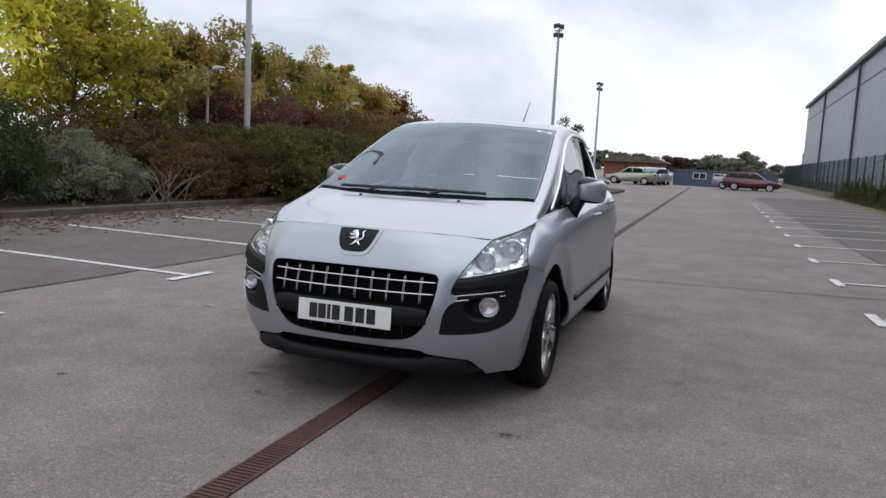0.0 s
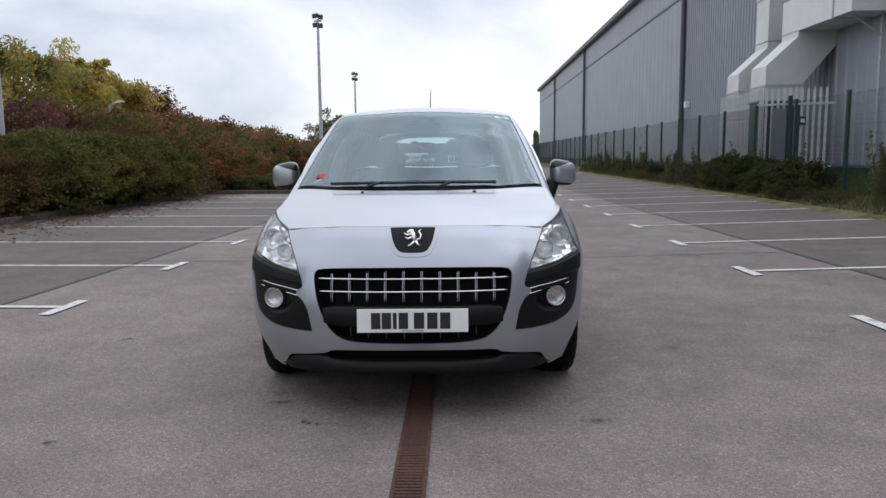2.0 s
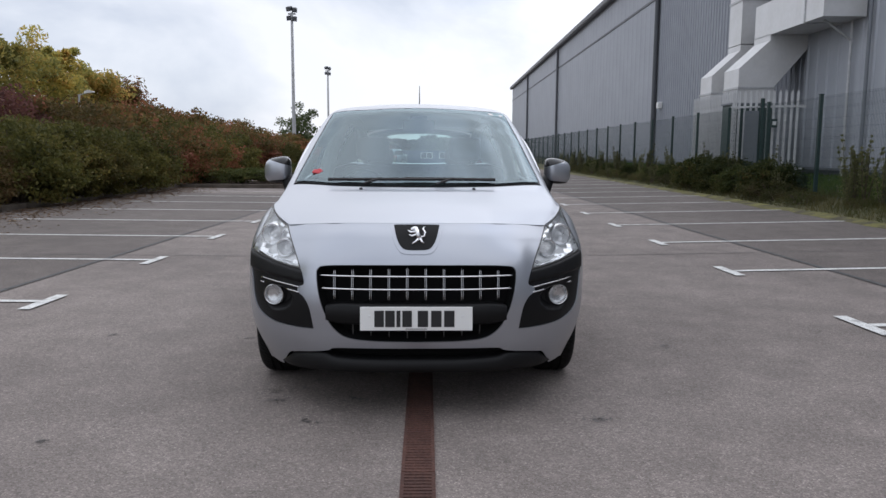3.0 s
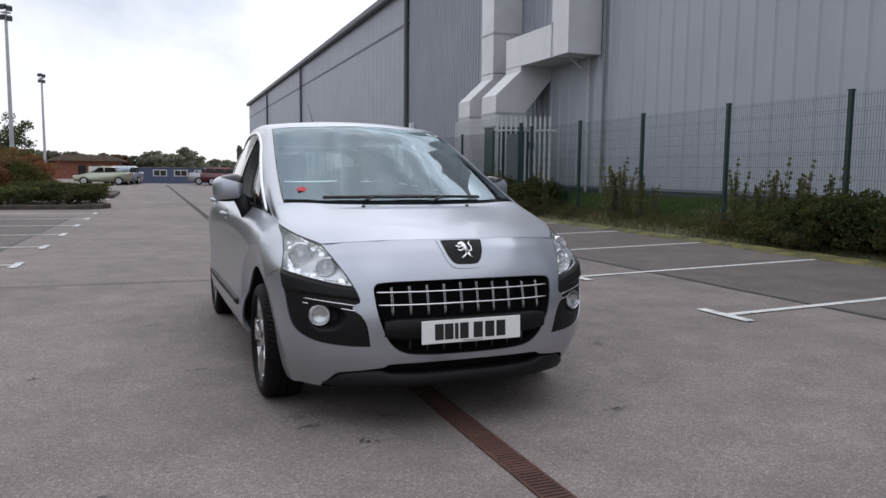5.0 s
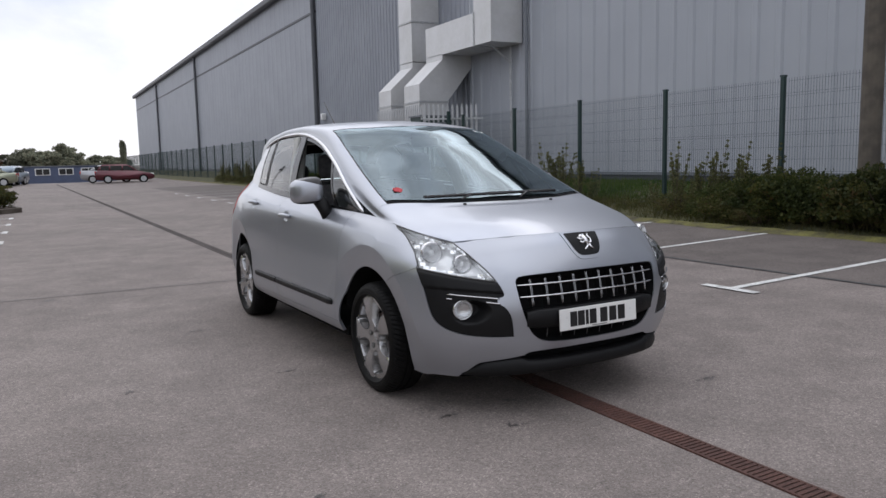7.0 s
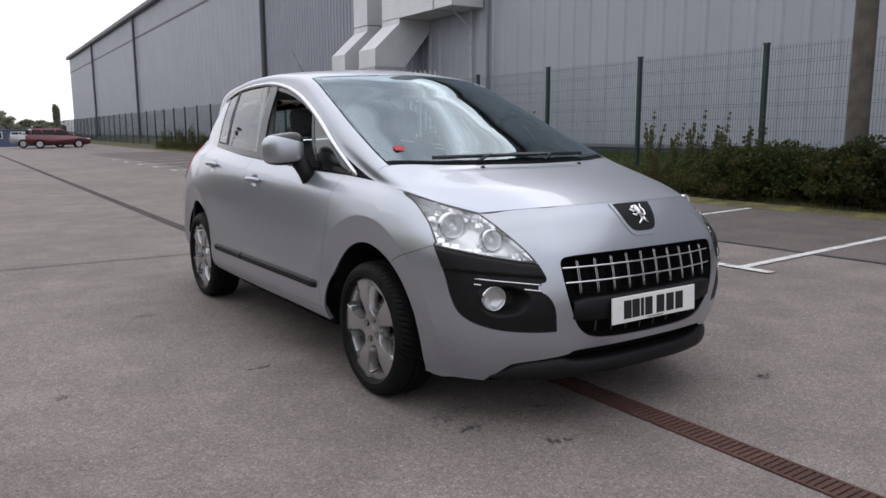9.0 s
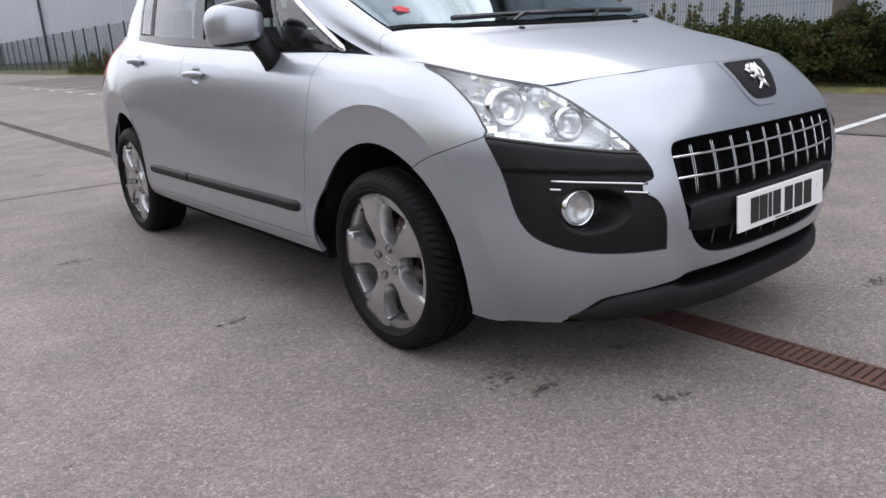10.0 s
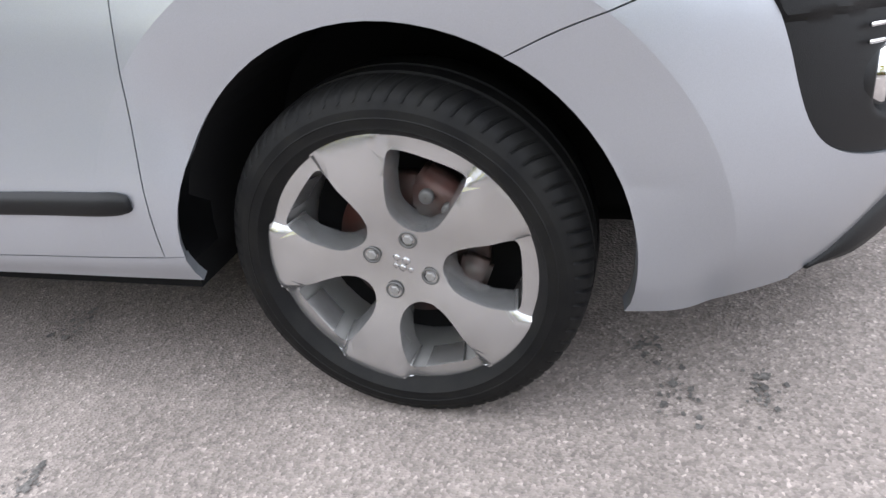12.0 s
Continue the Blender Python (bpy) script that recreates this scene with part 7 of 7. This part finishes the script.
# tail lamps
tail_o = on_side([(3.0, .93), (3.0, .93), (3.06, 1.06), (3.12, 1.14), (3.12, 1.14), (3.2, 1.10), (3.2, .98), (3.18, .86), (3.18, .86)], 5, True)
tp, tn, tf = skin_patch(side_skin, tail_o)
for side in (1, -1):
    part("tail_lamp", panel_mesh("tail_lamp", tp, tn, tf.tolist(), TAIL_RED, flange=0.01, gap=0, lift=0.006, mirror=side < 0), TAIL_RED, car, "red tail lamp")

# ---- inside the car ----
put_panel("headliner", top_skin, np.linspace(-2.7, 2.7, 40), np.linspace(6.05, 10.0, 30), HEADLINER, car, "pale grey cloth headliner", lift=-0.035, flange=0.004)
bm = bmesh.new()
add_prism(bm, [(.16, .95), (.18, 1.0), (.45, 1.02), (.62, 1.0), (.70, .92), (.68, .80), (.40, .77), (.2, .78)], "x", -.70, .70)
part("dashboard", bm, DASH, car, "dark grey dashboard")
for side in (-1, 1):
    rail = [Vector(q) for q in glass_skin(np.linspace(2.2, 7.2, 24), np.full(24, 0.95)) * [side, 1, 1] - [side * 0.06, 0, -0.005]]
    part("roof_rail_trim", tube_mesh(rail, 0.042, 8), HEADLINER, car, "pale grey trim along the roof edge")
    part("pillar_trim", tube_mesh([(side * .745, 1.60, 1.05), (side * .69, 1.68, 1.28), (side * .615, 1.80, 1.50)], [0.06, 0.055, 0.05], 10), HEADLINER, car, "pale grey door pillar trim")
for x in (-.37, .37):
    bm = bmesh.new()
    add_box(bm, x - .25, x + .25, 1.05, 1.55, .42, .62, bevel=0.05)
    seat = part("seat", bm, SEAT_CLOTH, car, "charcoal cloth front seat", smooth=True)
    bm = bmesh.new()
    add_box(bm, -.24, .24, -.07, .07, 0, .62, bevel=0.06)
    bmesh.ops.transform(bm, matrix=pose(x, 1.56, .55, -14, 0, 0), verts=bm.verts[:])
    part("backrest", bm, SEAT_CLOTH, seat, smooth=True)
    bm = bmesh.new()
    add_box(bm, -.13, .13, -.05, .05, 0, .19, bevel=0.045)
    bmesh.ops.transform(bm, matrix=pose(x, 1.73, 1.20, -8, 0, 0), verts=bm.verts[:])
    part("headrest", bm, SEAT_CLOTH, seat, smooth=True)
bm = bmesh.new()
add_box(bm, -.62, .62, -.08, .08, 0, .62, bevel=0.06)
bmesh.ops.transform(bm, matrix=pose(0, 2.52, .55, -16, 0, 0), verts=bm.verts[:])
bench = part("rear_bench", bm, SEAT_CLOTH, car, "charcoal cloth rear bench", smooth=True)
for x in (-.36, .36):
    bm = bmesh.new()
    add_box(bm, x - .12, x + .12, 2.66, 2.76, 1.15, 1.30, bevel=0.04)
    part("headrest", bm, SEAT_CLOTH, bench, smooth=True)
bm = bmesh.new()
lathe(bm, [(0.0, .185), (.012, .178), (0.0, .166), (-.012, .178), (0.0, .185)], sides=40)
bmesh.ops.transform(bm, matrix=pose(-.37, .78, .98, 0, 0, 90) @ pose(0, 0, 0, 0, 24, 0), verts=bm.verts[:])
wheel_s = part("steering_wheel", bm, GLOSS_BLACK, car, smooth=True)
bm = bmesh.new()
add_box(bm, -.43 , -.31, .76, .80, .93, 1.03, bevel=0.02)
part("wheel_boss", bm, GLOSS_BLACK, wheel_s)
bm = bmesh.new()
add_box(bm, -.11, .11, .88, .91, 1.42, 1.49, bevel=0.015)
part("interior_mirror", bm, GLOSS_BLACK, car, smooth=True)
bm = bmesh.new()
add_box(bm, -.06, .06, .92, 1.02, 1.485, 1.52, bevel=0.012)
part("sensor_pod", bm, GLOSS_BLACK, car, smooth=True)

# ---- wheels: face turned outwards along +x, spoke angles as on the front axle ----
SPOKES = 105


def tyre_mesh():
    bm = bmesh.new()
    prof = [(-.020, .234), (-.006, .240), (.001, .2455), (.007, .2500), (.0105, .2535), (.0126, .2555), (.0120, .257), (.0130, .263), (.0128, .271), (.0138, .2725), (.0124, .274), (.0105, .285), (.0102, .2865), (.0088, .288), (.006, .297), (-.004, .308), (-.016, .315),
            (-.030, .319), (-.058, .3215), (-.060, .314), (-.068, .314), (-.070, .322), (-.100, .3225), (-.102, .314), (-.110, .314), (-.112, .322),
            (-.146, .3215), (-.176, .318), (-.196, .306), (-.206, .28), (-.204, .25), (-.19, .222)]
    sides = 432
    rings = []
    for i, (h, r) in enumerate(prof):
        ring = []
        for j in range(sides):
            a = 2 * math.pi * j / sides
            d = 0.0
            if j % 6 == 0 and 15 <= i <= 17:
                d = 0.006
            ring.append(bm.verts.new((h, (r - d) * math.cos(a + h * 1.4), (r - d) * math.sin(a + h * 1.4))))
        rings.append(ring)
    for a, b in zip(rings, rings[1:]):
        for j in range(sides):
            bm.faces.new((a[j], a[(j + 1) % sides], b[(j + 1) % sides], b[j]))
    bmesh.ops.recalc_face_normals(bm, faces=bm.faces[:])
    for f in bm.faces:
        f.smooth = True
    me = bpy.data.meshes.new("tyre")
    bm.to_mesh(me)
    bm.free()
    me.set_sharp_from_angle(angle=radians(32))
    me.materials.append(RUBBER)
    return me


def spoke_face_x(r):
    """How far the wheel's face stands out at radius r."""
    return np.interp(r, [0, .03, .07, .11, .16, .20, .222, .2285], [-.020, -.019, -.012, -.004, .001, .000, -.002, -.004])


def rim_mesh():
    """The five-spoke face: cut from a disc, with deep-walled windows between the spokes."""
    windows = []
    half = [(.070, 0.0), (.072, .012), (.080, .027), (.097, .041), (.125, .051), (.158, .059), (.182, .063), (.192, .057), (.196, .036), (.197, .0)]
    loop = smooth_line(half + [(r, -b) for r, b in half[::-1][1:-1]], 3, True)
    for k in range(5):
        a = radians(SPOKES + 36 + 72 * k)
        c, s = math.cos(a), math.sin(a)
        windows.append(np.stack([loop[:, 0] * c - loop[:, 1] * s, loop[:, 0] * s + loop[:, 1] * c], 1))
    pts, edges = [], []
    for w in windows:
        k, n = len(pts), len(w)
        pts += [tuple(q) for q in w]
        edges += [(k + i, k + (i + 1) % n) for i in range(n)]
    for r, n in ((.2285, 180), (.222, 180), (.206, 180), (.16, 70), (.13, 60), (.10, 50), (.07, 40), (.05, 30), (.03, 20), (.012, 10)):
        k = len(pts)
        ring = [(r * math.cos(2 * math.pi * j / n), r * math.sin(2 * math.pi * j / n)) for j in range(n)]
        if r < .19:
            ring = [q for q in ring if min(np.hypot(*(w - q).T).min() for w in windows) > 0.005]
            pts += ring
        else:
            pts += ring
            edges += [(k + i, k + (i + 1) % n) for i in range(n)]
    v, e, f, *_ = delaunay_2d_cdt([Vector(q) for q in pts], edges, [], 0, 1e-6, False)
    v = np.array([tuple(q) for q in v])
    f = np.array([t for t in f if len(t) == 3])
    cen = v[f].mean(1)
    hole = np.zeros(len(f), bool)
    for w in windows:
        hole |= inside(w, cen[:, 0], cen[:, 1])
    f = f[~hole]
    bm = bmesh.new()
    r = np.hypot(v[:, 0], v[:, 1])
    ang = np.degrees(np.arctan2(v[:, 1], v[:, 0]))
    off = np.abs((ang - SPOKES + 36) % 72 - 36)
    ridge = np.where((r > .09) & (r < .205), 0.003 * np.clip(1 - off / 26, 0, 1), 0)
    x = spoke_face_x(r) + ridge - 0.011 * np.clip((off - 14) / 3.5, 0, 1) * np.clip((r - .15) / .03, 0, 1) * (r < .2284)
    vs = [bm.verts.new((x[k], v[k, 0], v[k, 1])) for k in range(len(v))]
    for t in f:
        bm.faces.new([vs[k] for k in t])
    bmesh.ops.recalc_face_normals(bm, faces=bm.faces[:])
    if sum(q.normal.x for q in bm.faces) < 0:
        bmesh.ops.reverse_faces(bm, faces=bm.faces[:])
    for q in bm.faces:
        q.smooth = True
    rim = [q for q in bm.edges if len(q.link_faces) == 1 and max(math.hypot(p.co.y, p.co.z) for p in q.verts) < .2]
    for depth, grow in ((0.004, 0.975), (0.045, 0.86)):
        out = bmesh.ops.extrude_edge_only(bm, edges=rim)["geom"]
        new_v = [q for q in out if isinstance(q, bmesh.types.BMVert)]
        rim = [q for q in out if isinstance(q, bmesh.types.BMEdge)]
        for q in new_v:
            a = math.degrees(math.atan2(q.co.z, q.co.y))
            k = round((a - SPOKES - 36) / 72)
            m = radians(SPOKES + 36 + 72 * k)
            cy, cz = math.cos(m) * .140, math.sin(m) * .140
            q.co = Vector((q.co.x - depth, cy + (q.co.y - cy) * grow, cz + (q.co.z - cz) * grow))
    bmesh.ops.delete(bm, geom=[q for q in bm.verts if not q.link_faces], context="VERTS")
    lathe(bm, [(-.004, .2283), (-.001, .2295), (-.003, .2312), (-.012, .2312)], sides=120)
    for q in bm.faces:
        q.smooth = True
    me = bpy.data.meshes.new("rim")
    bm.to_mesh(me)
    bm.free()
    me.set_sharp_from_angle(angle=radians(28))
    me.materials.append(ALLOY)
    return me


def wheel_assembly():
    bm = bmesh.new()
    lathe(bm, [(-.012, .222), (-.03, .216), (-.05, .208), (-.19, .210)], sides=64)
    wheel = part("wheel", bm, ALLOY_DARK, car, "five-spoke alloy wheel with black tyre", smooth=True)
    part("tyre", tyre_mesh(), RUBBER, wheel)
    rim = part("rim", rim_mesh(), ALLOY, wheel)
    rim.scale = (1, 1.068, 1.068)
    bm = bmesh.new()
    lathe(bm, [(-.085, .05), (-.085, .138), (-.092, .140), (-.107, .140), (-.107, .02)], sides=48)
    part("brake_disc", bm, DISC, wheel, smooth=True)
    bm = bmesh.new()
    add_prism(bm, [(-.03, .085), (.03, .085), (.055, .13), (.05, .165), (-.05, .165), (-.055, .13)], "x", -.105, -.045)
    bmesh.ops.bevel(bm, geom=bm.edges[:], offset=0.008, segments=2, affect="EDGES")
    bmesh.ops.transform(bm, matrix=Matrix.Rotation(radians(-34), 4, "X"), verts=bm.verts[:])
    part("brake_caliper", bm, DISC, wheel, smooth=True)
    bm = bmesh.new()
    add_prism(bm, [(-.034, .092), (.03, .098), (.034, .145), (-.03, .15)], "x", -.08, -.05)
    bmesh.ops.bevel(bm, geom=bm.edges[:], offset=0.008, segments=2, affect="EDGES")
    bmesh.ops.transform(bm, matrix=Matrix.Rotation(radians(-108), 4, "X"), verts=bm.verts[:])
    part("caliper_bracket", bm, DISC, wheel, "rusty brake bracket", smooth=True)
    for q in (-.022, .022):
        bm = bmesh.new()
        lathe(bm, [(-.045, .013), (-.036, .013), (-.033, .009), (-.033, .001)], sides=14)
        bmesh.ops.transform(bm, matrix=Matrix.Rotation(radians(-34), 4, "X") @ Matrix.Translation((0, q, .128)), verts=bm.verts[:])
        part("caliper_bolt", bm, LUG_DARK, wheel, smooth=True)
    # black disc added behind the brake; stands for the dark inside the wheel
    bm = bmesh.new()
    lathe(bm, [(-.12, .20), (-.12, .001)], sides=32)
    part("dark_backing_disc", bm, PIT_BLACK, wheel)
    for k in range(4):
        a = radians(69 + 90 * k)
        y, z = .054 * math.cos(a), .054 * math.sin(a)
        bm = bmesh.new()
        lathe(bm, [(-.0135, .0165), (-.0115, .0155), (-.0125, .0125), (-.022, .0120)], sides=20)
        bmesh.ops.transform(bm, matrix=Matrix.Translation((0, y, z)), verts=bm.verts[:])
        part("lug_socket", bm, LUG_DARK, wheel, smooth=True)
        bm = bmesh.new()
        lathe(bm, [(-.020, .0095), (-.012, .0092), (-.0105, .0075), (-.0105, .0005)], sides=6)
        bmesh.ops.transform(bm, matrix=Matrix.Translation((0, y, z)), verts=bm.verts[:])
        part("wheel_bolt", bm, ALLOY_DARK, wheel)
    bm = bmesh.new()
    for (y, z), r in (((-.008, .012), .008), ((.008, .006), .009), ((0, -.008), .008), ((-.012, -.004), .006), ((.014, -.012), .006)):
        bmesh.ops.create_icosphere(bm, subdivisions=1, radius=r, matrix=Matrix.Translation((-.0195, y, z)) @ Matrix.Diagonal((0.25, 1, 1, 1)))
    part("hub_emblem", bm, ALLOY, wheel, smooth=True)
    return wheel


wheel = wheel_assembly()
HUB_Z, FACE_X = 0.3165, 0.872
for k, (side, y) in enumerate(((-1, -0.008), (1, -0.008), (-1, 2.613), (1, 2.613))):
    m = pose(side * (FACE_X if y < 1 else FACE_X + 0.014), y, HUB_Z, 0, 0, 180 if side < 0 else 0) @ Matrix.Rotation(radians((0, 20, 33, 11)[k]), 4, "X")
    if k == 0:
        wheel.matrix_basis = m
    else:
        copy_thing(wheel, m)


# ---- the slotted drain: cast iron gratings end to end across the car park ----
drain = structure(new("drain_channel"), "long slotted drain of rusty cast iron gratings set in asphalt")
DRAIN_LEAN = -0.0195
# flat dark plate just above ground; its colour stands for the shaded channel below
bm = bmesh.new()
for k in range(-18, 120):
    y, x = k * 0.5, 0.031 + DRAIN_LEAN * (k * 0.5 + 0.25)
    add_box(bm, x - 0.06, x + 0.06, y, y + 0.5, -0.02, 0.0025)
part("slot_shade_plate", bm, SLOT_SHADE, drain)
gb = bmesh.new()
UNIT = 0.5
for s in (-1, 1):
    add_box(gb, min(s * 0.068, s * 0.054), max(s * 0.068, s * 0.054), 0.003, UNIT - 0.003, -0.01, 0.008)
for k in range(18):
    y = 0.004 + k * (UNIT - 0.008) / 17.7
    add_box(gb, -0.056, 0.056, y, y + 0.0185, -0.01, 0.007)
grate_mesh = bpy.data.meshes.new("grating")
gb.to_mesh(grate_mesh)
gb.free()
grate_mesh.materials.append(RUST)
far_grate_mesh = grate_mesh.copy()
far_grate_mesh.materials[0] = DULL_IRON
for k in range(-18, 120):
    y = k * UNIT
    ob = part("grating", grate_mesh if y < 3.4 else far_grate_mesh, RUST, drain)
    ob.matrix_basis = pose(0.031 + DRAIN_LEAN * (y + UNIT / 2), y, 0, 0, 0, math.degrees(-DRAIN_LEAN))
